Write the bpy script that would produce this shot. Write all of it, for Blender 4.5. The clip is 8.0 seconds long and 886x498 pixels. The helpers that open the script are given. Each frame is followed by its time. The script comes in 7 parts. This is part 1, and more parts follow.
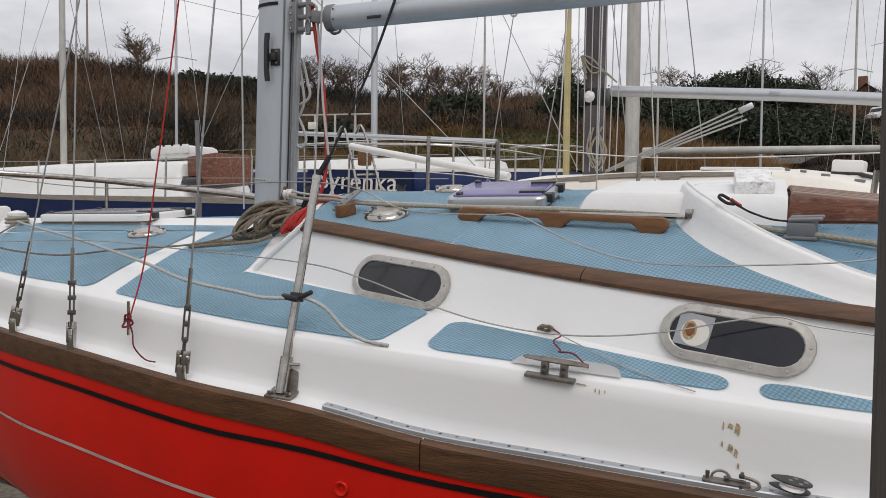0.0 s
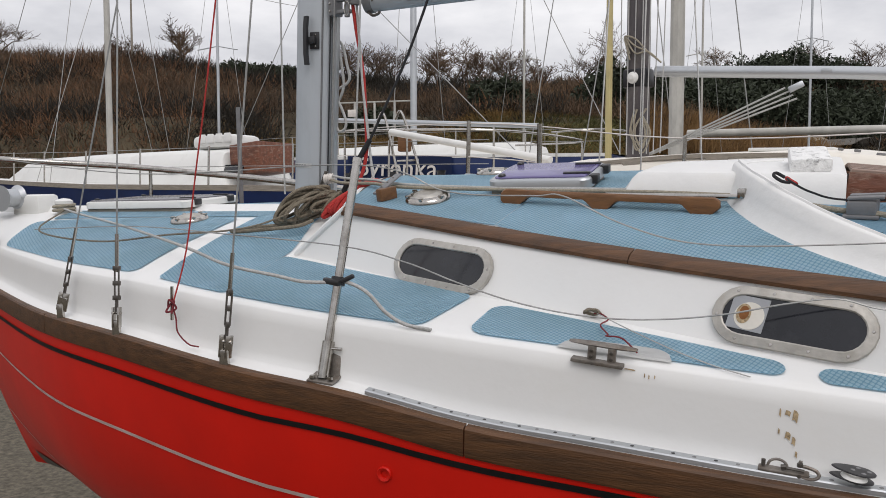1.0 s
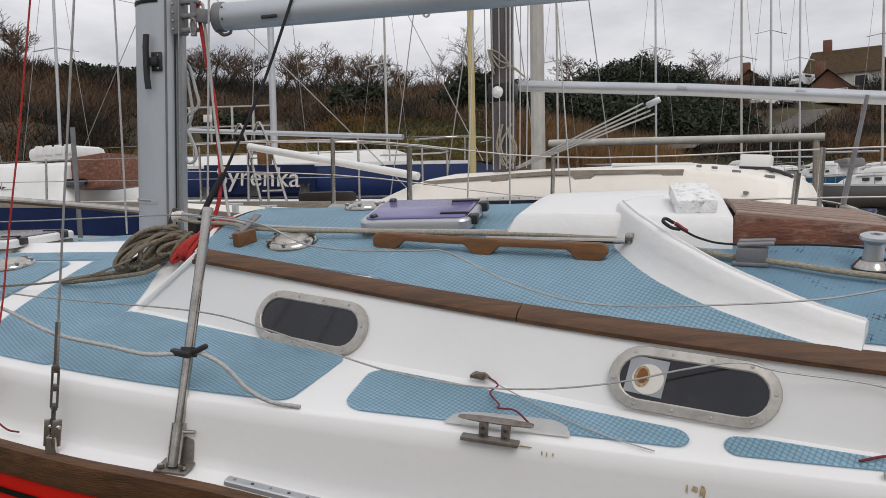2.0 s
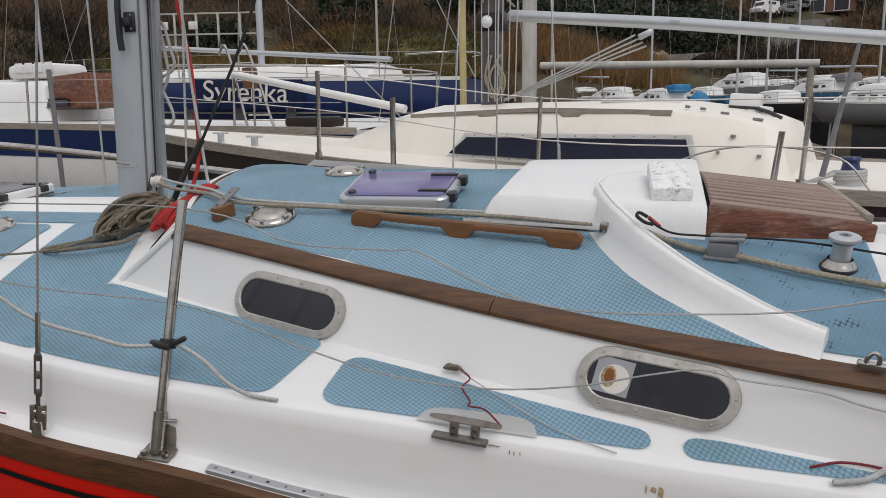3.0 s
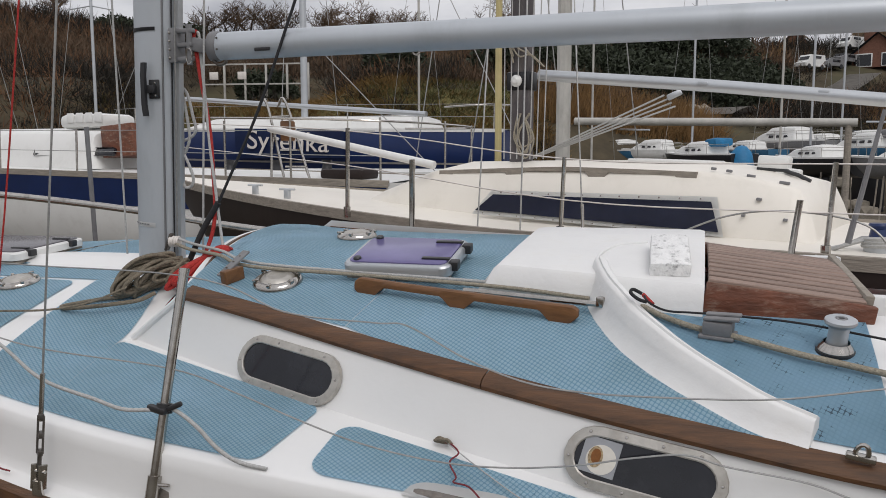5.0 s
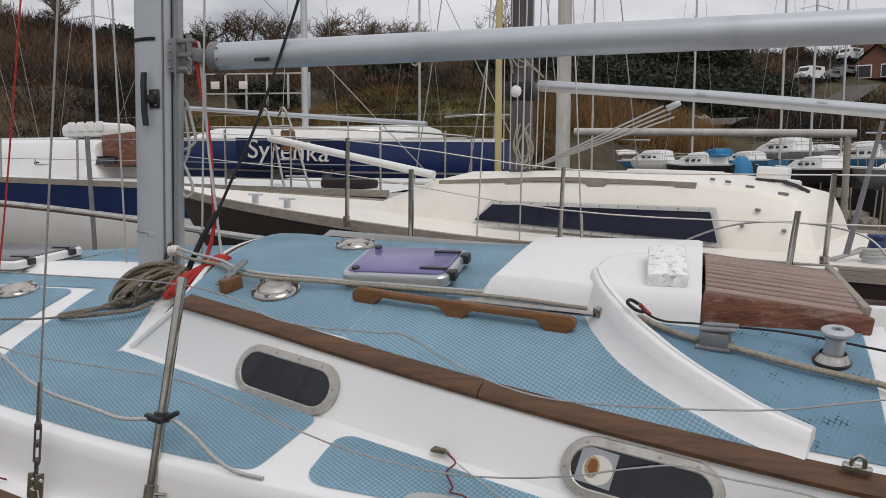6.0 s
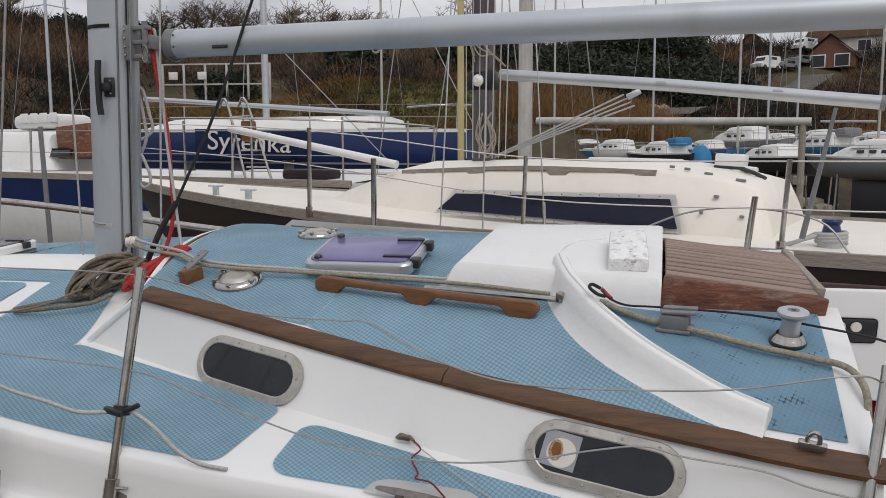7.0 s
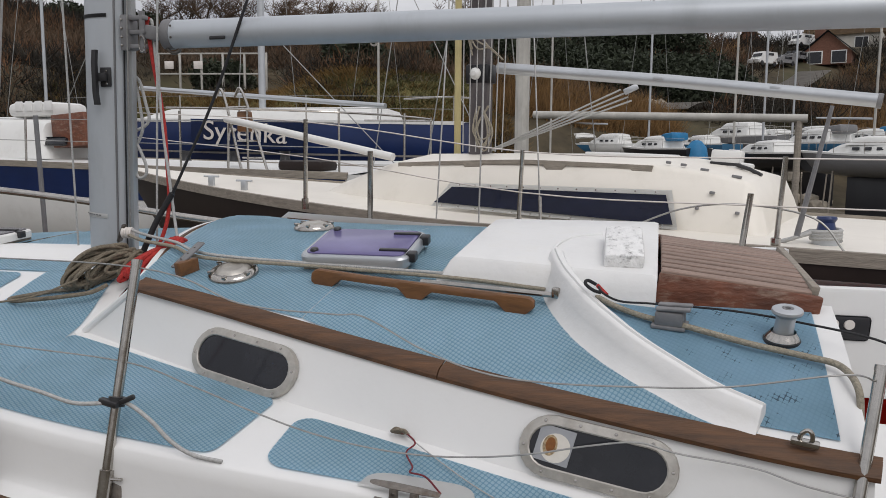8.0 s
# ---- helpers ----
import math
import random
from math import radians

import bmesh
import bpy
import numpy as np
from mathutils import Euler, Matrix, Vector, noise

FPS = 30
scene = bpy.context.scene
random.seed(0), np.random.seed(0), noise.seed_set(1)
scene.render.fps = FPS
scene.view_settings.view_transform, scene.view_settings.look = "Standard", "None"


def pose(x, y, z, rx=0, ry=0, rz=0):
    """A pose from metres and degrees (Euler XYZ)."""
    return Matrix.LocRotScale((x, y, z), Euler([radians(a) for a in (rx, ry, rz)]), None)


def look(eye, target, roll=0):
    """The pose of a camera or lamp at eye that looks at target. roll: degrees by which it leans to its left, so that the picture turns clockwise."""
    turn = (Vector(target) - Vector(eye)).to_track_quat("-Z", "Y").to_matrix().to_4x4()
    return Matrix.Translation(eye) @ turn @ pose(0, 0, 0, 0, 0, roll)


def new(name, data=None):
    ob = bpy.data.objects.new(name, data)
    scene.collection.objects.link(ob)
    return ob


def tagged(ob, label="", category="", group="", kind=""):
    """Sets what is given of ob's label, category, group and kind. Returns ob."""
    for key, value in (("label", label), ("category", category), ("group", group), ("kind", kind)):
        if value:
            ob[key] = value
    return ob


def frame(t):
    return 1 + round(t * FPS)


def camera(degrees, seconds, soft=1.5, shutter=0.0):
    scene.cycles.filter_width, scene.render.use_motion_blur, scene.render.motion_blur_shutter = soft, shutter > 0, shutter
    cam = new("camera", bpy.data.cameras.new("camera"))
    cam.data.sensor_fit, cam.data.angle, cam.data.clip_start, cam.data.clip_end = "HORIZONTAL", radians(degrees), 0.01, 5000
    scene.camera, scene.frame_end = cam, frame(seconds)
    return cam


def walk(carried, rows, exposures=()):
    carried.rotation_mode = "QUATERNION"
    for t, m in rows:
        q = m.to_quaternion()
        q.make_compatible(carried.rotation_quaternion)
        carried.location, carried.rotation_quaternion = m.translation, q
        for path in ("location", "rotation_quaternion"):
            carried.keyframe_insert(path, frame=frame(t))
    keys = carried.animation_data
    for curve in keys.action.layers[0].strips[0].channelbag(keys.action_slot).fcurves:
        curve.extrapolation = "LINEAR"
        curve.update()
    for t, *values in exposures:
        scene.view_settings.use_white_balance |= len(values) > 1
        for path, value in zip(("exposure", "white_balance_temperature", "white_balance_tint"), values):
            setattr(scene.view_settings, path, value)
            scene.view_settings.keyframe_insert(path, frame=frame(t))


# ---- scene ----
cam = camera(58.6, 8.0, soft=0.9)
ROWS = [
    (0, pose(-0.110, 0.047, 2.592, 87.57, -0.46, 19.43)),
    (0.5, pose(-0.107, 0.049, 2.591, 87.43, 0.12, 20.66)),
    (1, pose(-0.131, 0.084, 2.579, 86.60, 0.06, 22.32)),
    (1.5, pose(-0.170, 0.151, 2.589, 86.53, -0.04, 21.78)),
    (2, pose(-0.225, 0.302, 2.702, 86.72, 1.14, 12.52)),
    (2.2, pose(-0.238, 0.311, 2.775, 86.21, 1.68, 11.18)),
    (3.3, pose(-0.139, 0.323, 2.916, 78.73, 0.25, 12.67)),
    (3.5, pose(-0.109, 0.326, 2.920, 78.59, 0.02, 13.15)),
    (4, pose(-0.071, 0.339, 2.959, 79.19, 0.20, 14.00)),
    (4.5, pose(-0.067, 0.335, 2.972, 81.93, 0.35, 14.92)),
    (6, pose(-0.057, 0.328, 2.975, 84.29, -0.14, 15.08)),
    (6.5, pose(-0.054, 0.326, 2.971, 83.95, 0.16, 14.77)),
    (7, pose(-0.054, 0.330, 2.965, 83.62, 0.24, 12.43)),
    (7.5, pose(-0.056, 0.332, 2.966, 83.37, 0.11, 11.49)),
    (8, pose(-0.057, 0.328, 2.971, 83.07, -0.38, 12.15)),
]
walk(cam, ROWS, ((0, 0.16, 6580, 12), (1.5, 0.24, 6580, 12), (2.0, 0.12, 6560, 12), (3.3, 0.06, 6540, 12), (8, 0.03, 6540, 12)))

# ---- world, sun, exposure ----
scene.view_settings.exposure = 0.0
world = bpy.data.worlds.new("world")
scene.world = world
world.use_nodes = True
wn, wl = world.node_tree.nodes, world.node_tree.links
wn.clear()
w_out, w_bg, w_mix = wn.new("ShaderNodeOutputWorld"), wn.new("ShaderNodeBackground"), wn.new("ShaderNodeMix")
w_sky, w_dim = wn.new("ShaderNodeTexSky"), wn.new("ShaderNodeMix")
w_sky.sky_type, w_sky.sun_disc, w_sky.sun_elevation, w_sky.sun_rotation = "NISHITA", False, radians(44), radians(148)
w_co, w_map, w_noise, w_ramp = (wn.new("ShaderNodeTexCoord"), wn.new("ShaderNodeMapping"), wn.new("ShaderNodeTexNoise"), wn.new("ShaderNodeValToRGB"))
w_map.inputs["Scale"].default_value = (2.2, 2.2, 6.0)
w_noise.inputs["Scale"].default_value, w_noise.inputs["Detail"].default_value, w_noise.inputs["Roughness"].default_value = 1.6, 7.0, 0.55
for w_i, (w_p, w_c) in enumerate(((0.3, (0.47, 0.48, 0.52, 1)), (0.5, (0.74, 0.75, 0.78, 1)), (0.68, (0.95, 0.955, 0.97, 1)))):
    w_e = w_ramp.color_ramp.elements[w_i] if w_i < 2 else w_ramp.color_ramp.elements.new(w_p)
    w_e.position, w_e.color = w_p, w_c
w_dim.data_type = w_mix.data_type = "RGBA"
w_dim.blend_type, w_dim.inputs["Factor"].default_value, w_dim.inputs["B"].default_value = "MULTIPLY", 1.0, (0.1, 0.1, 0.1, 1)
w_mix.inputs["Factor"].default_value = 0.93
wl.new(w_co.outputs["Generated"], w_map.inputs["Vector"])
wl.new(w_map.outputs["Vector"], w_noise.inputs["Vector"])
wl.new(w_noise.outputs["Fac"], w_ramp.inputs["Fac"])
wl.new(w_sky.outputs["Color"], w_dim.inputs["A"])
wl.new(w_dim.outputs["Result"], w_mix.inputs["A"])
wl.new(w_ramp.outputs["Color"], w_mix.inputs["B"])
w_sep, w_up, w_top = wn.new("ShaderNodeSeparateXYZ"), wn.new("ShaderNodeMapRange"), wn.new("ShaderNodeMix")
w_up.inputs["From Min"].default_value, w_up.inputs["From Max"].default_value, w_up.inputs["To Min"].default_value, w_up.inputs["To Max"].default_value = 0.0, 0.75, 0.74, 1.16
w_top.data_type, w_top.blend_type, w_top.inputs["Factor"].default_value = "RGBA", "MULTIPLY", 1.0
wl.new(w_co.outputs["Generated"], w_sep.inputs["Vector"])
wl.new(w_sep.outputs["Z"], w_up.inputs["Value"])
wl.new(w_mix.outputs["Result"], w_top.inputs["A"])
wl.new(w_up.outputs["Result"], w_top.inputs["B"])
wl.new(w_top.outputs["Result"], w_bg.inputs["Color"])
w_bg.inputs["Strength"].default_value = 1.0
wl.new(w_bg.outputs["Background"], w_out.inputs["Surface"])
sun_data = bpy.data.lights.new("sun", "SUN")
sun_data.energy, sun_data.angle, sun_data.color = 1.0, radians(32), (1.0, 0.97, 0.93)
sun = new("sun", sun_data)
sun.matrix_world = look((8, -11, 18), (0, 2, 2))


# ---- materials ----
def material(name, color, rough=0.5, metal=0.0, vary=0.12, scale=6.0, bump=0.0, bump_scale=60.0, dirt=None, dirt_amount=0.0,
             dirt_scale=2.5, stretch=(1, 1, 1), island=0.0, coat=0.0, spec=0.5):
    m = bpy.data.materials.new(name)
    m.use_nodes = True
    n, l = m.node_tree.nodes, m.node_tree.links
    b = n["Principled BSDF"]
    b.inputs["Roughness"].default_value, b.inputs["Metallic"].default_value = rough, metal
    b.inputs["Specular IOR Level"].default_value = spec
    if coat:
        b.inputs["Coat Weight"].default_value, b.inputs["Coat Roughness"].default_value = coat, 0.08
    co, mp, ns = n.new("ShaderNodeTexCoord"), n.new("ShaderNodeMapping"), n.new("ShaderNodeTexNoise")
    mp.inputs["Scale"].default_value = stretch
    l.new(co.outputs["Object"], mp.inputs["Vector"])
    ns.inputs["Scale"].default_value, ns.inputs["Detail"].default_value, ns.inputs["Roughness"].default_value = scale, 8, 0.62
    l.new(mp.outputs["Vector"], ns.inputs["Vector"])
    rp = n.new("ShaderNodeValToRGB")
    c = Vector(color)
    for e, k, p in ((rp.color_ramp.elements[0], 1 - vary, 0.3), (rp.color_ramp.elements[1], 1 + vary, 0.7)):
        e.position, e.color = p, (*(min(1.0, x * k) for x in c), 1)
    l.new(ns.outputs["Fac"], rp.inputs["Fac"])
    out = rp.outputs["Color"]
    if dirt:
        d, dr, mx = n.new("ShaderNodeTexNoise"), n.new("ShaderNodeValToRGB"), n.new("ShaderNodeMix")
        d.inputs["Scale"].default_value, d.inputs["Detail"].default_value, d.inputs["Roughness"].default_value = dirt_scale, 9, 0.7
        l.new(mp.outputs["Vector"], d.inputs["Vector"])
        dr.color_ramp.elements[0].position, dr.color_ramp.elements[1].position = 0.52, 0.75
        dr.color_ramp.elements[0].color, dr.color_ramp.elements[1].color = (0, 0, 0, 1), (dirt_amount,) * 3 + (1,)
        l.new(d.outputs["Fac"], dr.inputs["Fac"])
        mx.data_type = "RGBA"
        mx.inputs["B"].default_value = (*dirt, 1)
        l.new(dr.outputs["Color"], mx.inputs["Factor"])
        l.new(out, mx.inputs["A"])
        out = mx.outputs["Result"]
    if island:
        g, hs, mr = n.new("ShaderNodeObjectInfo"), n.new("ShaderNodeHueSaturation"), n.new("ShaderNodeMapRange")
        mr.inputs["To Min"].default_value, mr.inputs["To Max"].default_value = 1 - island, 1 + island
        l.new(g.outputs["Random"], mr.inputs["Value"])
        l.new(mr.outputs["Result"], hs.inputs["Value"])
        l.new(out, hs.inputs["Color"])
        out = hs.outputs["Color"]
    l.new(out, b.inputs["Base Color"])
    if bump:
        bn, bp = n.new("ShaderNodeTexNoise"), n.new("ShaderNodeBump")
        bn.inputs["Scale"].default_value, bn.inputs["Detail"].default_value = bump_scale, 6
        l.new(mp.outputs["Vector"], bn.inputs["Vector"])
        l.new(bn.outputs["Fac"], bp.inputs["Height"])
        bp.inputs["Strength"].default_value, bp.inputs["Distance"].default_value = bump, 0.01
        l.new(bp.outputs["Normal"], b.inputs["Normal"])
    return m


def tread_material(name, low, high, chips=0.0):
    """Rubber deck covering with staggered rows of small raised lozenges; chips: share worn through to the dark backing."""
    m = bpy.data.materials.new(name)
    m.use_nodes = True
    n, l = m.node_tree.nodes, m.node_tree.links
    b = n["Principled BSDF"]
    b.inputs["Roughness"].default_value = 0.6

    def math_node(op, a, v):
        q = n.new("ShaderNodeMath")
        q.operation = op
        for i_, w_ in enumerate((a, v)):
            if w_ is None:
                continue
            if isinstance(w_, (int, float)):
                q.inputs[i_].default_value = w_
            else:
                l.new(w_, q.inputs[i_])
        return q.outputs["Value"]

    def ramp(src, stops):
        q = n.new("ShaderNodeValToRGB")
        for e, (p_, c_) in zip(q.color_ramp.elements, stops):
            e.position, e.color = p_, (*c_, 1)
        l.new(src, q.inputs["Fac"])
        return q.outputs["Color"]

    co, mp, sep = n.new("ShaderNodeTexCoord"), n.new("ShaderNodeMapping"), n.new("ShaderNodeSeparateXYZ")
    mp.inputs["Rotation"].default_value = (0, 0, radians(-14))
    l.new(co.outputs["Object"], mp.inputs["Vector"])
    l.new(mp.outputs["Vector"], sep.inputs["Vector"])
    gx_, gy_ = math_node("MULTIPLY", sep.outputs["X"], math.pi / 0.0145), math_node("MULTIPLY", sep.outputs["Y"], math.pi / 0.0165)
    wave = math_node("MULTIPLY", math_node("SINE", math_node("ADD", gx_, gy_), None), math_node("SINE", math_node("SUBTRACT", gx_, gy_), None))
    stud = math_node("ABSOLUTE", wave, None)
    tone = ramp(stud, ((0.06, low), (0.50, high)))
    ns, mx = n.new("ShaderNodeTexNoise"), n.new("ShaderNodeMix")
    ns.inputs["Scale"].default_value, ns.inputs["Detail"].default_value, ns.inputs["Roughness"].default_value = 2.6, 9, 0.65
    l.new(co.outputs["Object"], ns.inputs["Vector"])
    mx.data_type, mx.blend_type = "RGBA", "MULTIPLY"
    mx.inputs["Factor"].default_value = 1.0
    l.new(tone, mx.inputs["A"])
    l.new(ramp(ns.outputs["Fac"], ((0.33, (0.76, 0.80, 0.78)), (0.70, (1.06, 1.04, 1.02)))), mx.inputs["B"])
    out = mx.outputs["Result"]
    if chips:
        cn, cm_ = n.new("ShaderNodeTexNoise"), n.new("ShaderNodeMix")
        cn.inputs["Scale"].default_value, cn.inputs["Detail"].default_value, cn.inputs["Roughness"].default_value = 20.0, 8, 0.7
        l.new(co.outputs["Object"], cn.inputs["Vector"])
        worn = math_node("MULTIPLY", math_node("SUBTRACT", 1.0, math_node("MULTIPLY", stud, 0.45)), cn.outputs["Fac"])
        cm_.data_type = "RGBA"
        l.new(ramp(worn, ((0.60 - chips, (0, 0, 0)), (0.66 - chips, (0.85, 0.85, 0.85)))), cm_.inputs["Factor"])
        l.new(out, cm_.inputs["A"])
        cm_.inputs["B"].default_value = (0.035, 0.065, 0.10, 1)
        out = cm_.outputs["Result"]
    l.new(out, b.inputs["Base Color"])
    bp = n.new("ShaderNodeBump")
    l.new(stud, bp.inputs["Height"])
    bp.inputs["Strength"].default_value, bp.inputs["Distance"].default_value = 0.15 if chips else 0.4, 0.002
    l.new(bp.outputs["Normal"], b.inputs["Normal"])
    return m


RED = material("red_gelcoat", (0.56, 0.010, 0.004), 0.42, 0, 0.08, 3, 0.03, 8, (0.45, 0.010, 0.006), 0.5, 1.2, spec=0.2)
WHITE = material("white_paint", (0.72, 0.72, 0.71), 0.5, 0, 0.03, 2.5, 0.08, 30, (0.62, 0.60, 0.55), 0.25, 5)
WHITE_ROUGH = material("brushed_white_paint", (0.73, 0.73, 0.72), 0.5, 0, 0.04, 9, 0.16, 45, (0.6, 0.58, 0.52), 0.35, 9)
CREAM = material("cream_gelcoat", (0.78, 0.74, 0.665), 0.4, 0, 0.03, 2, 0.05, 20, (0.5, 0.46, 0.38), 0.25, 3)
OFFWHITE = material("offwhite_gelcoat", (0.70, 0.70, 0.68), 0.4, 0, 0.04, 2, 0.03, 20, (0.42, 0.4, 0.36), 0.3, 3)
TEAK = material("oiled_teak", (0.088, 0.039, 0.0145), 0.55, 0, 0.5, 14, 0.25, 70, (0.05, 0.028, 0.016), 0.6, 4, (0.35, 4, 4))
TEAK_LIGHT = material("varnished_teak", (0.150, 0.066, 0.023), 0.4, 0, 0.3, 14, 0.15, 70, (0.10, 0.05, 0.02), 0.5, 5, (0.5, 4, 4))
TEAK_RED = material("peeling_mahogany", (0.13, 0.042, 0.02), 0.5, 0, 0.45, 12, 0.4, 50, (0.34, 0.25, 0.19), 0.9, 16, (0.6, 1.6, 1.6))
SLAT = material("weathered_teak_slats", (0.25, 0.175, 0.14), 0.65, 0, 0.25, 16, 0.3, 80, (0.10, 0.07, 0.055), 0.5, 6, (0.4, 4, 4), island=0.12)
GREYWOOD = material("grey_weathered_wood", (0.27, 0.24, 0.20), 0.75, 0, 0.25, 18, 0.4, 60, (0.12, 0.1, 0.085), 0.6, 6, (0.3, 3, 3))
TREAD = tread_material("blue_tread_rubber", (0.235, 0.445, 0.60), (0.47, 0.665, 0.79))
BLUEPAINT = tread_material("worn_blue_tread", (0.285, 0.475, 0.625), (0.315, 0.515, 0.665), 0.058)
STEEL = material("stainless_steel", (0.46, 0.44, 0.41), 0.17, 1, 0.15, 20, 0.02, 60, (0.13, 0.09, 0.06), 0.6, 14)
DARKSTEEL = material("tarnished_dark_steel", (0.13, 0.12, 0.11), 0.42, 0.8, 0.25, 30, 0.1, 80, (0.10, 0.06, 0.035), 0.6, 20)
WORNMETAL = material("worn_stained_metal", (0.21, 0.19, 0.17), 0.5, 0.55, 0.3, 40, 0.15, 120, (0.11, 0.065, 0.035), 0.8, 30)
FLAKING = material("flaking_white_paint", (0.78, 0.78, 0.77), 0.7, 0, 0.1, 30, 0.6, 90, (0.06, 0.06, 0.06), 1.0, 45, (1, 0.5, 1))
RUST_PALE = material("faint_rust_stain", (0.36, 0.27, 0.16), 0.8, 0, 0.6, 140)
ALLOY = material("anodised_alloy", (0.50, 0.52, 0.54), 0.42, 0.75, 0.05, 3, 0.03, 30, (0.36, 0.37, 0.38), 0.4, 4)
SPAR = material("silver_spar", (0.47, 0.50, 0.53), 0.45, 0.35, 0.05, 3, 0.04, 20, (0.33, 0.35, 0.36), 0.5, 5, (1, 1, 0.3))
FRAME = material("weathered_cast_alloy", (0.44, 0.42, 0.385), 0.42, 0.55, 0.18, 25, 0.15, 60, (0.28, 0.24, 0.19), 0.5, 18)
DARKPLASTIC = material("black_plastic", (0.022, 0.022, 0.024), 0.4, 0, 0.2, 20)
GREYPLASTIC = material("grey_plastic", (0.18, 0.18, 0.185), 0.5, 0, 0.15, 20, 0.1, 50)
GLASS = material("dark_tinted_glass", (0.012, 0.013, 0.017), 0.08, 0, 0.3, 6, 0, 1, (0.05, 0.05, 0.055), 0.35, 14)
PURPLE = material("faded_purple_acrylic", (0.15, 0.135, 0.285), 0.22, 0, 0.15, 4, 0.02, 20, (0.16, 0.13, 0.26), 0.5, 6)
SMOKE = material("smoky_acrylic", (0.09, 0.085, 0.095), 0.25, 0, 0.2, 4, 0.02, 20, (0.2, 0.19, 0.19), 0.6, 6)
NAVYGLASS = material("navy_tinted_window", (0.012, 0.016, 0.045), 0.12, 0, 0.2, 3)
ROPE = material("weathered_rope", (0.30, 0.27, 0.21), 0.85, 0, 0.3, 120, 0.6, 250, (0.13, 0.12, 0.09), 0.5, 25)
ROPE_DARK = material("brown_old_rope", (0.20, 0.17, 0.125), 0.9, 0, 0.35, 120, 0.7, 250, (0.05, 0.045, 0.035), 0.5, 25)
ROPE_GREY = material("grey_rope", (0.42, 0.42, 0.41), 0.85, 0, 0.2, 150, 0.5, 250)
ROPE_RED = material("red_cordage", (0.42, 0.03, 0.025), 0.8, 0, 0.3, 120, 0.6, 250, (0.2, 0.02, 0.02), 0.5, 25)
ROPE_MAROON = material("maroon_whipping_twine", (0.16, 0.02, 0.028), 0.85, 0, 0.3, 100)
ROPE_BLACK = material("black_rope", (0.02, 0.02, 0.022), 0.85, 0, 0.3, 120)
WIRE = material("galvanised_wire", (0.33, 0.33, 0.32), 0.4, 0.6, 0.2, 60)
BLACKLINE = material("black_stripe", (0.012, 0.012, 0.013), 0.4)
STRIPE = material("white_stripe", (0.66, 0.62, 0.58), 0.45)
NAVY = material("navy_paint", (0.012, 0.028, 0.105), 0.3, 0, 0.12, 2, 0.03, 10)
ROYAL = material("royal_blue_paint", (0.010, 0.034, 0.150), 0.35, 0, 0.15, 2, 0.03, 10)
BROWNHULL = material("dark_brown_hull", (0.020, 0.013, 0.011), 0.5, 0, 0.25, 2, 0.05, 14, (0.035, 0.026, 0.022), 0.4, 3, spec=0.25)
SKYBLUE = material("blue_hull_paint", (0.03, 0.12, 0.22), 0.4, 0, 0.15, 2)
BLACKHULL = material("black_hull_paint", (0.012, 0.012, 0.015), 0.35, 0, 0.2, 2)
TARP_BLUE = material("blue_tarpaulin", (0.01, 0.16, 0.34), 0.6, 0, 0.2, 3, 0.4, 6)
TARP_GREEN = material("green_canvas", (0.05, 0.27, 0.22), 0.8, 0, 0.2, 3, 0.4, 8)
YELLOWSPAR = material("buff_painted_mast", (0.50, 0.42, 0.20), 0.5, 0, 0.12, 3)
GREYMAST = material("grey_brown_mast", (0.10, 0.09, 0.095), 0.55, 0.1, 0.25, 5, 0.1, 20, (0.28, 0.25, 0.22), 0.6, 4, (1, 1, 0.4))
FADEDMAST = material("faded_white_mast", (0.42, 0.41, 0.38), 0.6, 0, 0.2, 5, 0.1, 20, (0.22, 0.2, 0.17), 0.5, 4, (1, 1, 0.4))
RUST = material("rust_stain", (0.20, 0.075, 0.018), 0.8, 0, 0.5, 30)
PAPER = material("sun_bleached_paper_disc", (0.66, 0.63, 0.57), 0.8, 0, 0.08, 20)
CLEARCARD = material("cloudy_plastic_card", (0.30, 0.31, 0.33), 0.5, 0, 0.1, 12)
GRAVEL = material("gravel_ground", (0.105, 0.09, 0.066), 0.95, 0, 0.65, 16, 1.0, 30, (0.05, 0.046, 0.034), 0.8, 3)
HILLSIDE = material("scrub_hillside", (0.07, 0.055, 0.032), 1.0, 0, 0.5, 0.5, 1.0, 3, (0.055, 0.062, 0.022), 0.9, 0.12)
GRASS = material("rough_winter_grass", (0.115, 0.10, 0.035), 1.0, 0, 0.5, 1.2, 1.0, 8, (0.05, 0.07, 0.02), 0.8, 0.3)


# ---- mesh helpers ----
OFFSET = {}
# affine warp that shapes the red yacht to fit the camera's view
VIEW_FIT = Matrix(((1.0033, 0.0464, 0.0430, -0.2216), (-0.0488, 0.9525, -0.0692, 0.2244), (0.0066, 0.0410, 0.9714, -0.0197), (0, 0, 0, 1)))
view_fitted = [True]


def thing(name, at=(0, 0, 0), label="", category="", group="", kind=""):
    ob = new(name)
    ob.location = at
    ob.empty_display_size = 0.1
    OFFSET[ob.name] = Matrix.Translation(Vector(at)).inverted()
    return tagged(ob, label, category, group, kind)


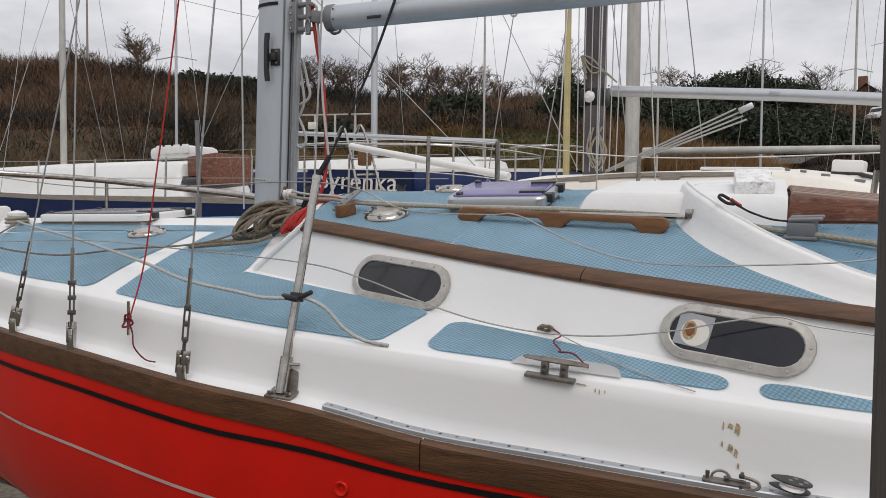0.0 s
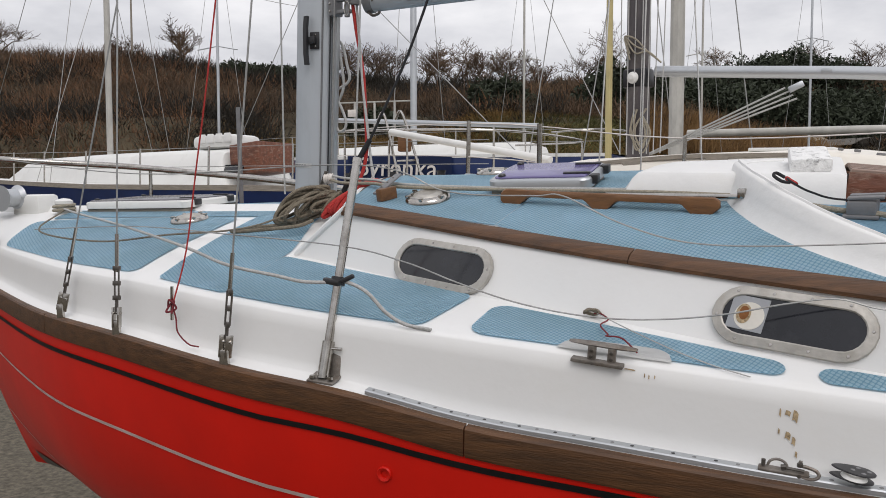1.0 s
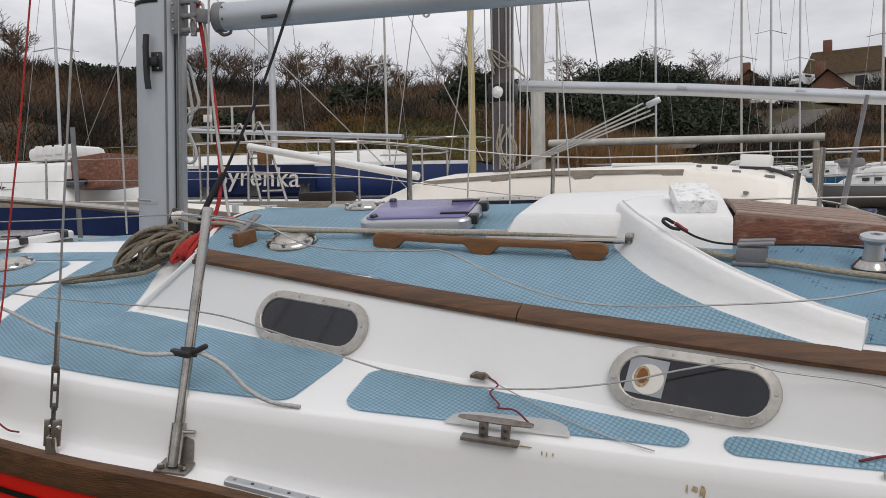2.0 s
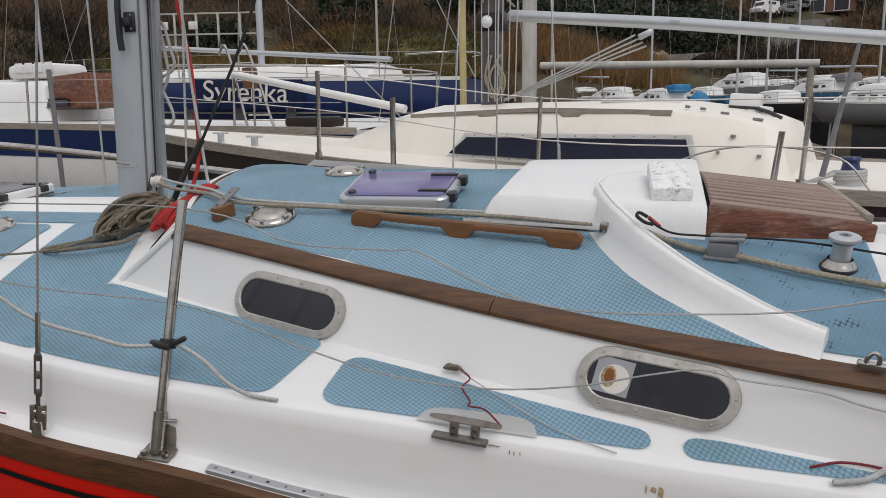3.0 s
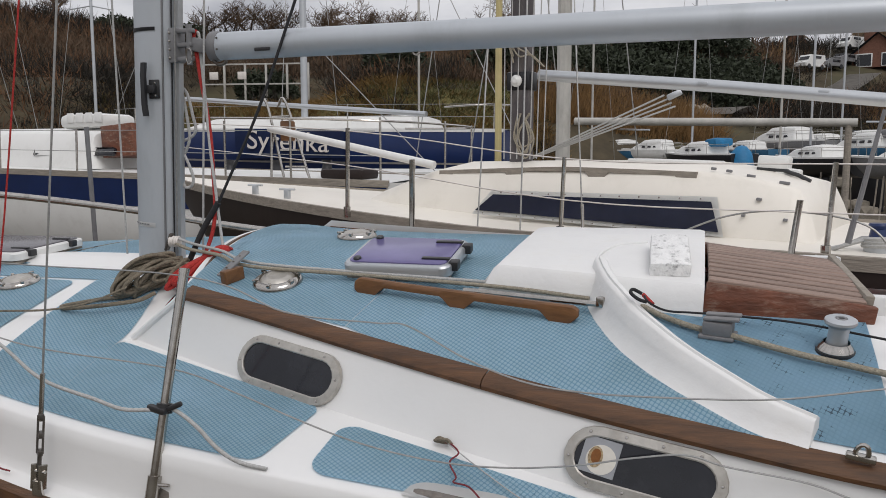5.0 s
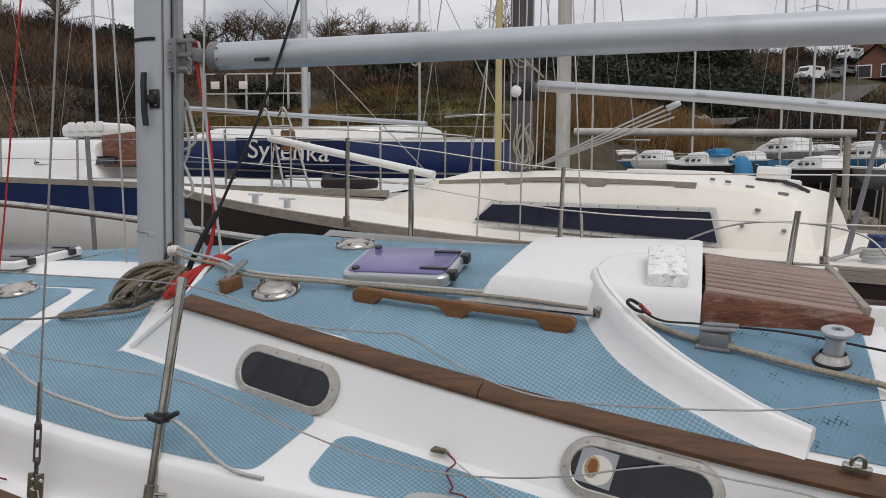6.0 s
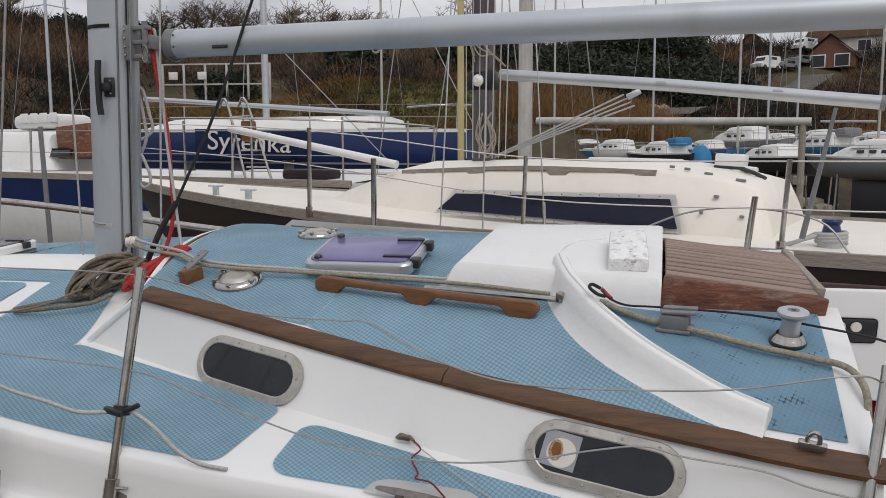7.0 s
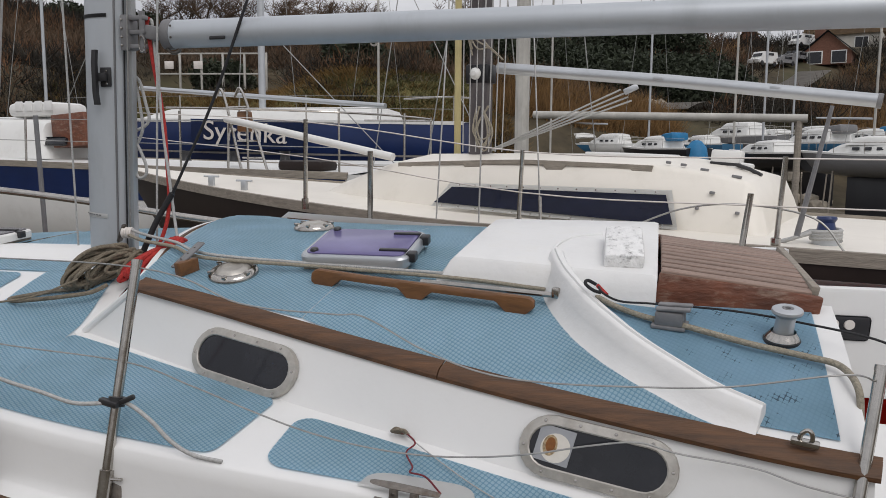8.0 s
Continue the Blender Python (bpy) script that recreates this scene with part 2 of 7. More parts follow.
def solid(name, bm, mat, smooth=True, sharp=35):
    bmesh.ops.recalc_face_normals(bm, faces=bm.faces)
    if view_fitted[0]:
        bm.transform(VIEW_FIT)
    me = bpy.data.meshes.new(name)
    bm.to_mesh(me)
    bm.free()
    for m in (mat if isinstance(mat, (list, tuple)) else [mat]):
        me.materials.append(m)
    if smooth:
        me.shade_smooth()
        me.set_sharp_from_angle(angle=radians(sharp))
    return new(name, me)


def part(name, bm, mat, parent, label="", smooth=True, sharp=35):
    ob = solid(name, bm, mat, smooth, sharp)
    ob.parent = parent
    if parent.name in OFFSET:
        ob.matrix_parent_inverse = OFFSET[parent.name]
    return tagged(ob, label)


def spline(pts, n=6):
    p = [Vector(q) for q in pts]
    p = [2 * p[0] - p[1], *p, 2 * p[-1] - p[-2]]
    out = []
    for i in range(1, len(p) - 2):
        for k in range(n):
            t = k / n
            out.append(0.5 * ((2 * p[i]) + (p[i + 1] - p[i - 1]) * t + (2 * p[i - 1] - 5 * p[i] + 4 * p[i + 1] - p[i + 2]) * t * t
                              + (3 * p[i] - p[i - 1] - 3 * p[i + 1] + p[i + 2]) * t ** 3))
    return out + [p[-2]]


def tube(pts, r, seg=8, bm=None, flat=1.0, closed=False, r1=None):
    """A round bar along points; flat squeezes the section, r1 is the radius at the far end."""
    bm = bm or bmesh.new()
    pts = [Vector(q) for q in pts]
    rings, up, n = [], None, len(pts)
    for i, q in enumerate(pts):
        a, b = pts[(i - 1) % n if closed else max(i - 1, 0)], pts[(i + 1) % n if closed else min(i + 1, n - 1)]
        d = (b - a).normalized()
        if up is None:
            up = d.orthogonal().normalized() if abs(d.z) > 0.9 else Vector((0, 0, 1))
        side = d.cross(up).normalized()
        up = side.cross(d).normalized()
        rr = r if r1 is None else r + (r1 - r) * i / (n - 1)
        rings.append([bm.verts.new(q + side * (math.cos(2 * math.pi * k / seg) * rr) + up * (math.sin(2 * math.pi * k / seg) * rr * flat)) for k in range(seg)])
    for i in range(n if closed else n - 1):
        a, b = rings[i], rings[(i + 1) % n]
        for k in range(seg):
            bm.faces.new((a[k], a[(k + 1) % seg], b[(k + 1) % seg], b[k]))
    if not closed:
        bm.faces.new(rings[0])
        bm.faces.new(rings[-1])
    return bm


def box(size, m=None, bevel=0.0, bm=None, seg=2):
    bm = bm or bmesh.new()
    v = bmesh.ops.create_cube(bm, size=1.0)["verts"]
    for q in v:
        q.co = Vector((q.co.x * size[0], q.co.y * size[1], q.co.z * size[2]))
    if bevel:
        ed = list({e for q in v for e in q.link_edges})
        f = bmesh.ops.bevel(bm, geom=ed, offset=bevel, segments=seg, affect="EDGES", profile=0.5)
        v = list(set(f["verts"]) | {q for q in v if q.is_valid})
    if m is not None:
        bmesh.ops.transform(bm, matrix=m, verts=[q for q in v if q.is_valid])
    return bm


def lathe(profile, m=None, seg=24, bm=None):
    """Turns (radius, height) pairs round z."""
    bm = bm or bmesh.new()
    rings = []
    for r, h in profile:
        if r < 1e-5:
            rings.append([bm.verts.new((0, 0, h))])
        else:
            rings.append([bm.verts.new((r * math.cos(2 * math.pi * k / seg), r * math.sin(2 * math.pi * k / seg), h)) for k in range(seg)])
    for a, b in zip(rings, rings[1:]):
        for k in range(seg):
            k2 = (k + 1) % seg
            f = [a[k % len(a)], a[k2 % len(a)], b[k2 % len(b)], b[k % len(b)]]
            f = list(dict.fromkeys(f))
            if len(f) > 2:
                bm.faces.new(f)
    if m is not None:
        bmesh.ops.transform(bm, matrix=m, verts=[v for ring in rings for v in ring])
    return bm


def sheet(rows, bm=None, closed=False):
    """A skin over rows of points."""
    bm = bm or bmesh.new()
    vs = [[bm.verts.new(p) for p in row] for row in rows]
    for a, b in zip(vs, vs[1:]):
        n = len(a)
        for k in range(n if closed else n - 1):
            bm.faces.new((a[k], a[(k + 1) % n], b[(k + 1) % n], b[k]))
    return bm


def bar(rows):
    """A closed bar whose cross-sections are the given rows, capped."""
    bm = sheet(rows, closed=True)
    bm.verts.ensure_lookup_table()
    n = len(rows[0])
    bm.faces.new([bm.verts[k] for k in range(n)])
    bm.faces.new([bm.verts[len(bm.verts) - n + k] for k in range(n)])
    return bm


def plate(top_rows, depth):
    """A plate: the skin over the rows, with its underside depth lower and its rim."""
    bm = sheet(top_rows)
    bmesh.ops.solidify(bm, geom=list(bm.faces), thickness=depth)
    return bm


def curve(xs, ys):
    """A smooth line through the given places."""
    xs, ys = np.array(xs, float), np.array(ys, float)
    slope = np.gradient(ys, xs)

    def at(x):
        x = min(max(x, xs[0]), xs[-1])
        i = min(int(np.searchsorted(xs, x, "right")) - 1, len(xs) - 2)
        h = xs[i + 1] - xs[i]
        t = (x - xs[i]) / h
        return float((2 * t ** 3 - 3 * t * t + 1) * ys[i] + (t ** 3 - 2 * t * t + t) * h * slope[i] + (3 * t * t - 2 * t ** 3) * ys[i + 1] + (t ** 3 - t * t) * h * slope[i + 1])
    return at


def lin(a, b, n):
    return [a + (b - a) * i / (n - 1) for i in range(n)]


# ---- red sailing boat: its lines ----
MID, CROWN = 3.05, 2.625
gun_y = curve([-4.4, -3.8, -3.1, -2.5, -2.0, -1.5, -1.1, -0.5, 0, 0.6, 1.5, 2.5, 3.2], [3.03, 2.72, 2.38, 2.12, 1.98, 1.89, 1.86, 1.85, 1.85, 1.87, 1.95, 2.12, 2.3])
gun_z = curve([-4.4, -3, -2.03, -1.5, -1.1, -0.77, -0.39, 0, 0.6, 1.5, 3.2], [2.25, 2.175, 2.15, 2.108, 2.078, 2.031, 2.007, 1.985, 1.962, 1.94, 1.94])
knuckle_z = curve([-4.4, -2.64, -2, -1.64, -1.22, -0.89, -0.49, -0.12, 0.24, 0.6, 1.5, 3.2], [2.40, 2.345, 2.329, 2.302, 2.27, 2.25, 2.222, 2.194, 2.166, 2.14, 2.10, 2.08])
base_y = curve([-1.735, -0.936, -0.04, 0.5, 1.0], [2.53, 2.27, 2.05, 1.99, 1.97])
base_z = curve([-1.735, -1.17, -0.86, -0.47, -0.24, 0.09, 0.6], [2.38, 2.325, 2.298, 2.268, 2.246, 2.212, 2.17])
edge_y = curve([-1.6, -1.2, -0.8, -0.4, 0.0, 0.4, 0.8], [2.521, 2.425, 2.314, 2.202, 2.101, 2.026, 1.989])
edge_z = curve([-1.6, -1.2, -0.8, -0.4, 0.0, 0.4, 0.8], [2.553, 2.504, 2.455, 2.412, 2.376, 2.344, 2.324])


# raises the far side so that it fits the camera's view
def far_rise(y):
    return 0.07 * max(0.0, y - 2.6)


def roof_z(x, y):
    y0, z0 = edge_y(x) + 0.035, edge_z(x) + 0.033
    q = (MID - y) / (MID - y0)
    return z0 + (CROWN - z0) * (1 - q * q) + far_rise(y)


def deck_z(x, y):
    yk, zk = gun_y(x) + 0.085, knuckle_z(x)
    q = (MID - y) / max(0.1, MID - yk) * (1.0 if y < MID else 0.6)
    fore = zk + (2.49 - zk) * (1 - q * q) + far_rise(y)
    if x < -2.1 or y > MID:
        return fore
    t = max(0.0, (y - yk) / max(0.02, base_y(x) - yk))
    aft = zk + (base_z(x) - zk) * min(t, 1.15)
    k = max(0.0, min(1.0, (x + 2.1) / 0.36))
    if y > base_y(x) + 0.01:
        k *= max(0.0, 1 - (y - base_y(x) - 0.01) / 0.3)
    return fore + (aft - fore) * k * k * (3 - 2 * k)


def frange(a, b, step):
    n = max(2, int(abs(b - a) / step) + 1)
    return lin(a, b, n)


def star(y):
    return 2 * MID - y


boat = thing("sailing_yacht", (-0.6, MID, 0), "red-hulled sailing yacht with white deck and blue tread panels ashore", "sailing boat")

# hull with both sides, stem raked
HULL_X = frange(-4.4, 3.2, 0.14)


def hull_point(x, s, side=1, out=0.0):
    zt = gun_z(x) - 0.01
    depth = (zt - 1.08)
    half = (MID - gun_y(x) + out) * max(0.0, 1 - s ** 3.2) ** 0.45
    xx = x + 0.55 * s ** 1.3 * min(1.0, max(0.0, (-2.4 - x) / 2.0))
    return Vector((xx, MID - side * half, zt - depth * s + (1 - side) * 0.05 * (1 - s)))


S_ROWS = lin(0, 1, 19)
bm = bmesh.new()
for side in (1, -1):
    sheet([[hull_point(x, s, side) for s in S_ROWS] for x in HULL_X], bm)
sheet([[hull_point(3.2, s, side) for s in S_ROWS] for side in (1, 0, -1)], bm)
bmesh.ops.remove_doubles(bm, verts=bm.verts, dist=0.002)
part("hull", bm, RED, boat, "glossy red hull", sharp=60)
for nm, z_off, high, mt, lb in (("cove_stripe", 0.118, 0.017, BLACKLINE, "thin black cove stripe"), ("waterline_stripe", 0.335, 0.012, STRIPE, "thin pale stripe"),
                                ("boot_stripe", 0.83, 0.012, STRIPE, "thin pale boot line")):
    rows = []
    for x in frange(-4.3, 3.1, 0.1):
        d = gun_z(x) - 0.01 - 1.08
        z_at = z_off - float(np.interp(x, (-1.4, -0.77, 0.0), (0.0, 0.024, 0.033)))
        a, b = hull_point(x, (z_at - high / 2) / d, 1, 0.004), hull_point(x, (z_at + high / 2) / d, 1, 0.004)
        rows.append([a, b])
    part(nm, plate(rows, -0.006), mt, boat, lb)
bm = sheet([[hull_point(x, s, sd, 0.006) for s in lin(0.905, 1, 6)] for x in frange(-4.2, 3.1, 0.2) for sd in (1,)])
part("antifouling", bm, BLACKHULL, boat, "dark antifouling below the boot line")
# keel
part("keel", box((2.6, 0.14, 0.95), pose(-0.3, MID, 0.62, 0, 0, 0), 0.05), BLACKHULL, boat, "dark fin keel")

# teak strake along the gunwale, in lengths with butt joints
def strake(x0, x1, side):
    rows = []
    for x in frange(x0, x1, 0.08):
        y, z = gun_y(x), gun_z(x)
        if side < 0:
            z += 0.1
        sec = [(-0.006, -0.078), (-0.010, -0.07), (-0.010, -0.004), (-0.005, 0.002), (0.014, 0.005), (0.018, -0.002), (0.018, -0.078)]
        rows.append([(x, (y + a if side > 0 else star(y + a)), z + b) for a, b in sec])
    return bar(rows)


for x0, x1 in ((-4.38, -2.62), (-2.616, -0.762), (-0.758, 1.2), (1.204, 3.2)):
    part("gunwale_strake", strake(x0, x1, 1), TEAK, boat, "dark oiled teak strake")
part("gunwale_strake", strake(-4.38, 3.2, -1), TEAK, boat, "dark oiled teak strake")

# deck, with the raised bulwark face; the cockpit well is open aft
def deck_row(x, aft=False):
    g, gz, kz = gun_y(x), gun_z(x), knuckle_z(x)
    pts = [(g + 0.008, gz - 0.03), (g + 0.012, gz + 0.004), (g + 0.056, gz + 0.008), (g + 0.064, gz + 0.018)]
    for t in (0.2, 0.4, 0.6, 0.8):
        pts.append((g + 0.064 + 0.013 * t, gz + 0.018 + (kz - 0.014 - gz - 0.018) * t))
    pts += [(g + 0.079, kz - 0.008), (g + 0.086, kz - 0.002), (g + 0.094, kz + 0.001)]
    inner = lin(g + 0.1, MID, 14)
    if x >= -1.735 and not aft:
        inner = lin(g + 0.1, base_y(x) + 0.03, 14)
    if aft:
        inner = lin(g + 0.1, 2.34, 14)
    pts += [(y, deck_z(x, y)) for y in inner]
    return [(x, y, z) for y, z in pts]


bm = sheet([deck_row(x) for x in frange(-4.38, -1.735, 0.06)])
sheet([deck_row(x) for x in frange(-1.735, 0.5, 0.05)], bm)
sheet([deck_row(x, True) for x in frange(0.5, 3.2, 0.1)], bm)
far = [[(p[0], star(p[1]), p[2] + far_rise(star(p[1])) * (1.0 if p[1] < MID - 0.01 else 0) ) for p in deck_row(x, x > 0.5)] for x in frange(-4.38, 3.2, 0.08)]
sheet(far, bm)
bmesh.ops.remove_doubles(bm, verts=bm.verts, dist=0.003)
part("deck", bm, WHITE, boat, "white painted deck", sharp=50)


def front_x(y, top):
    q = min(1.0, abs(y - MID) / 0.56)
    if top:
        return -1.49 - 0.17 * (y - 2.5) - 0.075 * (1 - q * q)
    return -1.735 - 0.03 * (y - 2.53)


def view_drop(x):
    """Lowers the far quarter of the roof towards the cockpit, out of the camera's view."""
    return 0.05 * min(1.0, max(0.0, (x + 0.42) / 0.4))


# coachroof sides, front and aft bulkhead
def side_rows(side):
    rows = []
    for t in lin(0, 1, 40):
        xb, xt = -1.735 + t * 2.235, -1.49 + t * 1.98
        b, e = Vector((xb, base_y(xb), base_z(xb) - 0.01)), Vector((xt, edge_y(xt) + 0.006, edge_z(xt) + 0.02))
        row = [b + (e - b) * k for k in (0, 0.06, 0.3, 0.6, 1.0)]
        row[0] += Vector((0, -0.025, 0))
        if side < 0:
            row = [Vector((p.x, star(p.y), p.z + far_rise(star(p.y)) * 1.6 - view_drop(p.x))) for p in row]
        rows.append(row)
    return rows


bm = sheet(side_rows(1))
sheet(side_rows(-1), bm)
front_rows = []
for y in lin(base_y(-1.735), star(base_y(-1.735)), 22):
    yt = MID + (y - MID) * (MID - edge_y(-1.49)) / (MID - base_y(-1.735))
    front_rows.append([(front_x(y, False), y, deck_z(-1.8, y) - 0.02), (front_x(yt, True), yt, roof_z(-1.5, yt) - 0.012)])
sheet(front_rows, bm)
# rounded corner between front and side
low_c, top_c = Vector(front_rows[0][0]), Vector(front_rows[0][1])
sheet([side_rows(1)[0], [low_c + (top_c - low_c) * k for k in (0, 0.06, 0.3, 0.6, 1.0)]], bm)
sheet([[(0.49, y, 1.7), (0.49, y, min(roof_z(0.48, y) - 0.004, 2.53))] for y in lin(edge_y(0.49) + 0.006, star(edge_y(0.49)), 12)], bm)
tube(side_rows(1)[0], 0.012, 8, bm)
part("coachroof_side", bm, WHITE, boat, "white painted coachroof side", sharp=40)

rows = []
for y in lin(0, 1, 34):
    row = []
    for t in lin(0, 1, 40):
        x = -1.66 + t * 2.15
        y0 = edge_y(x) + 0.02
        yy = y0 + y * (star(y0) - y0)
        xf = front_x(yy, True)
        x = xf + t * (0.49 - xf)
        y0 = edge_y(x) + 0.02
        yy = y0 + y * (star(y0) - y0)
        row.append((x, yy, roof_z(max(x, -1.5), yy)))
    rows.append(row)
bm = sheet(rows)
# the companionway is open under the garage and the sliding hatch
bmesh.ops.delete(bm, geom=[f for f in bm.faces if f.calc_center_median().x > -0.42 and 2.60 < f.calc_center_median().y < 3.30], context="FACES")
for v in bm.verts:
    if v.co.y > 3.2:
        v.co.z -= view_drop(v.co.x)
bmesh.ops.solidify(bm, geom=list(bm.faces), thickness=0.02)
part("coachroof", bm, WHITE, boat, "white painted coachroof top", sharp=50)


# teak moulding round the roof edge
def moulding(pts, inward):
    rows = []
    for i, p in enumerate(pts):
        n = inward[i]
        rows.append([Vector(p) + n * a + Vector((0, 0, b)) for a, b in ((-0.012, 0.0), (-0.013, 0.010), (-0.004, 0.024), (0.008, 0.031), (0.034, 0.039), (0.038, 0.028), (0.0, -0.002))])
    return bar(rows)


for x0, x1 in ((-1.49, -0.449), (-0.446, 0.5)):
    pts = [(x, edge_y(x), edge_z(x)) for x in frange(x0, x1, 0.06)]
    part("roof_moulding", moulding(pts, [Vector((0.22, 1, 0)).normalized()] * len(pts)), TEAK, boat, "dark teak moulding")
pts = [(x, star(edge_y(x)), edge_z(x) + far_rise(star(edge_y(x))) - view_drop(x)) for x in frange(-1.49, 0.5, 0.08)]
part("roof_moulding", moulding(pts, [Vector((0.22, -1, 0)).normalized()] * len(pts)), TEAK, boat, "dark teak moulding")
pts, nrm = [], []
for y in lin(edge_y(-1.49) - 0.0, star(edge_y(-1.49)), 26):
    pts.append((front_x(y, True), y, roof_z(-1.5, y) - 0.033))
    q = (y - MID) / 0.56
    nrm.append(Vector((1, 0.17 - 0.3 * q, 0)).normalized())
part("roof_moulding", moulding(pts, nrm), TEAK, boat, "dark teak moulding across the front")


# blue tread panels
def panel(name, x0, x1, low, high, surf, corner=0.05, n=None, mat=TREAD, slant=0.0, label="blue tread rubber panel", step=0.025, slant_end=None):
    xs = frange(x0, x1, step)
    extra = [x0 + corner * k for k in (0.04, 0.13, 0.27, 0.45, 0.7)] + [x1 - corner * k for k in (0.04, 0.13, 0.27, 0.45, 0.7)]
    xs = sorted(xs + [x for x in extra if x0 < x < x1])
    rows = []
    for x in xs:
        d = min(x - x0, x1 - x)
        cc = min(corner, 0.5 * (high(x) - low(x)))
        c = cc - math.sqrt(max(0.0, cc ** 2 - (cc - min(d, cc)) ** 2)) if corner else 0
        a, b = low(x) + c, high(x) - c
        if b < a + 0.002:
            a = b = (a + b) / 2
            a, b = a - 0.001, b + 0.001
        row = []
        for k in range(9):
            y = a + (b - a) * k / 8
            t = (x - x0) / (x1 - x0)
            xx = x + (slant + ((slant if slant_end is None else slant_end) - slant) * t) * (y - 2.1)
            row.append((xx, y, surf(xx, y) + 0.005))
        rows.append(row)
    return part(name, plate(rows, -0.006), mat, boat, label)


panel("tread_panel", -3.4, -2.125, lambda x: gun_y(x) + 0.125, lambda x: 2.845, deck_z, 0.05, slant=-0.12)
panel("tread_panel", -3.4, -2.08, lambda x: 2.87, lambda x: 3.01, deck_z, 0.03)
panel("tread_panel", -1.985, -1.67, lambda x: gun_y(x) + 0.12, lambda x: 2.88, deck_z, 0.02, slant=-0.2)
panel("tread_panel", -1.669, -0.925, lambda x: gun_y(x) + 0.115, lambda x: base_y(x) - 0.012, deck_z, 0.035, slant=-0.2, slant_end=0.14)
panel("tread_panel", -0.812, -0.052, lambda x: gun_y(x) + 0.11, lambda x: base_y(x) - 0.035, deck_z, 0.06)
panel("tread_panel", 0.015, 1.1, lambda x: gun_y(x) + 0.105, lambda x: min(base_y(x), 2.03) - 0.015, deck_z, 0.045)
panel("tread_panel", -3.4, -2.64, lambda x: 3.035, lambda x: star(gun_y(x) + 0.16), deck_z, 0.04)
panel("tread_panel", -2.615, -1.80, lambda x: 3.065, lambda x: star(gun_y(x) + 0.16), deck_z, 0.04)
panel("tread_panel", -1.78, -1.72, lambda x: MID + 0.2, lambda x: star(gun_y(x) + 0.16), deck_z, 0.02)
panel("tread_panel", -1.42, -0.94, lambda x: edge_y(x) + 0.036, lambda x: star(edge_y(x) + 0.06), roof_z, 0.004, step=0.03, slant=-0.2, slant_end=0.16)
panel("tread_panel", -0.936, 0.262, lambda x: edge_y(x) + 0.036, lambda x: 2.64, roof_z, 0.0, step=0.03, slant=0.16, slant_end=-1.06)
panel("tread_panel", -0.936, -0.45, lambda x: 2.642, lambda x: star(edge_y(x) + 0.06), roof_z, 0.0, step=0.03, slant=0.16, slant_end=0.0)
panel("tread_panel", 0.266, 0.435, lambda x: edge_y(x) + 0.06, lambda x: 2.64, roof_z, 0.0, mat=BLUEPAINT, label="worn blue tread panel", step=0.02, slant=-1.06, slant_end=0.0)

# mast and boom
bm = bmesh.new()
MAST, MAST_RAKE = Vector((-1.938, 2.99, 0)), 0.03
rows = []
for z in (2.5, 4.5, 7.0, 11.5):
    rows.append([(MAST.x + MAST_RAKE * (z - 2.6) + 0.088 * math.cos(a) * (1.0 if math.cos(a) < 0 else 0.95), MAST.y + 0.058 * math.sin(a), z) for a in lin(0, 2 * math.pi, 25)[:-1]])
mast = part("mast", bar(rows), SPAR, boat, "silver anodised mast")
bm = box((0.022, 0.03, 9.0), pose(MAST.x + 0.096 + MAST_RAKE * 4.4, MAST.y, 7.0, 0, math.degrees(MAST_RAKE), 0), 0.004)
part("luff_track", bm, ALLOY, mast, "alloy sail track")
rows = []
for x, z in ((-1.645, 3.385), (0.7, 3.366), (2.3, 3.35)):
    rows.append([(x, 2.99 + 0.045 * math.cos(a), z + 0.05 * math.sin(a)) for a in lin(0, 2 * math.pi, 21)[:-1]])
part("boom", bar(rows), SPAR, boat, "silver anodised boom")


# ---- fittings of the red yacht ----
def stadium(length, height, n=10):
    r, out = height / 2, []
    for sgn, a0 in ((1, -90), (-1, 90)):
        for k in range(n + 1):
            a = radians(a0 + 180 * k / n)
            out.append((sgn * (length / 2 - r) + r * math.cos(a), r * math.sin(a)))
    return out


def side_frame(xc, zc):
    """A pose on the port side of the coachroof: x along it, y up it, z outwards."""
    along = Vector((1, (base_y(xc + 0.2) - base_y(xc - 0.2)) / 0.4, (base_z(xc + 0.2) - base_z(xc - 0.2)) / 0.4)).normalized()
    b = Vector((xc, base_y(xc), base_z(xc)))
    e = Vector((xc + 0.02, edge_y(xc + 0.02) + 0.006, edge_z(xc + 0.02) + 0.02))
    up = (e - b)
    up = (up - along * up.dot(along)).normalized()
    o = along.cross(up)
    if o.y > 0:
        o = -o
    t = (zc - b.z) / (e.z - b.z)
    p = b + (e - b) * t
    m = Matrix((along, up, o)).transposed().to_4x4()
    m.translation = p
    return m


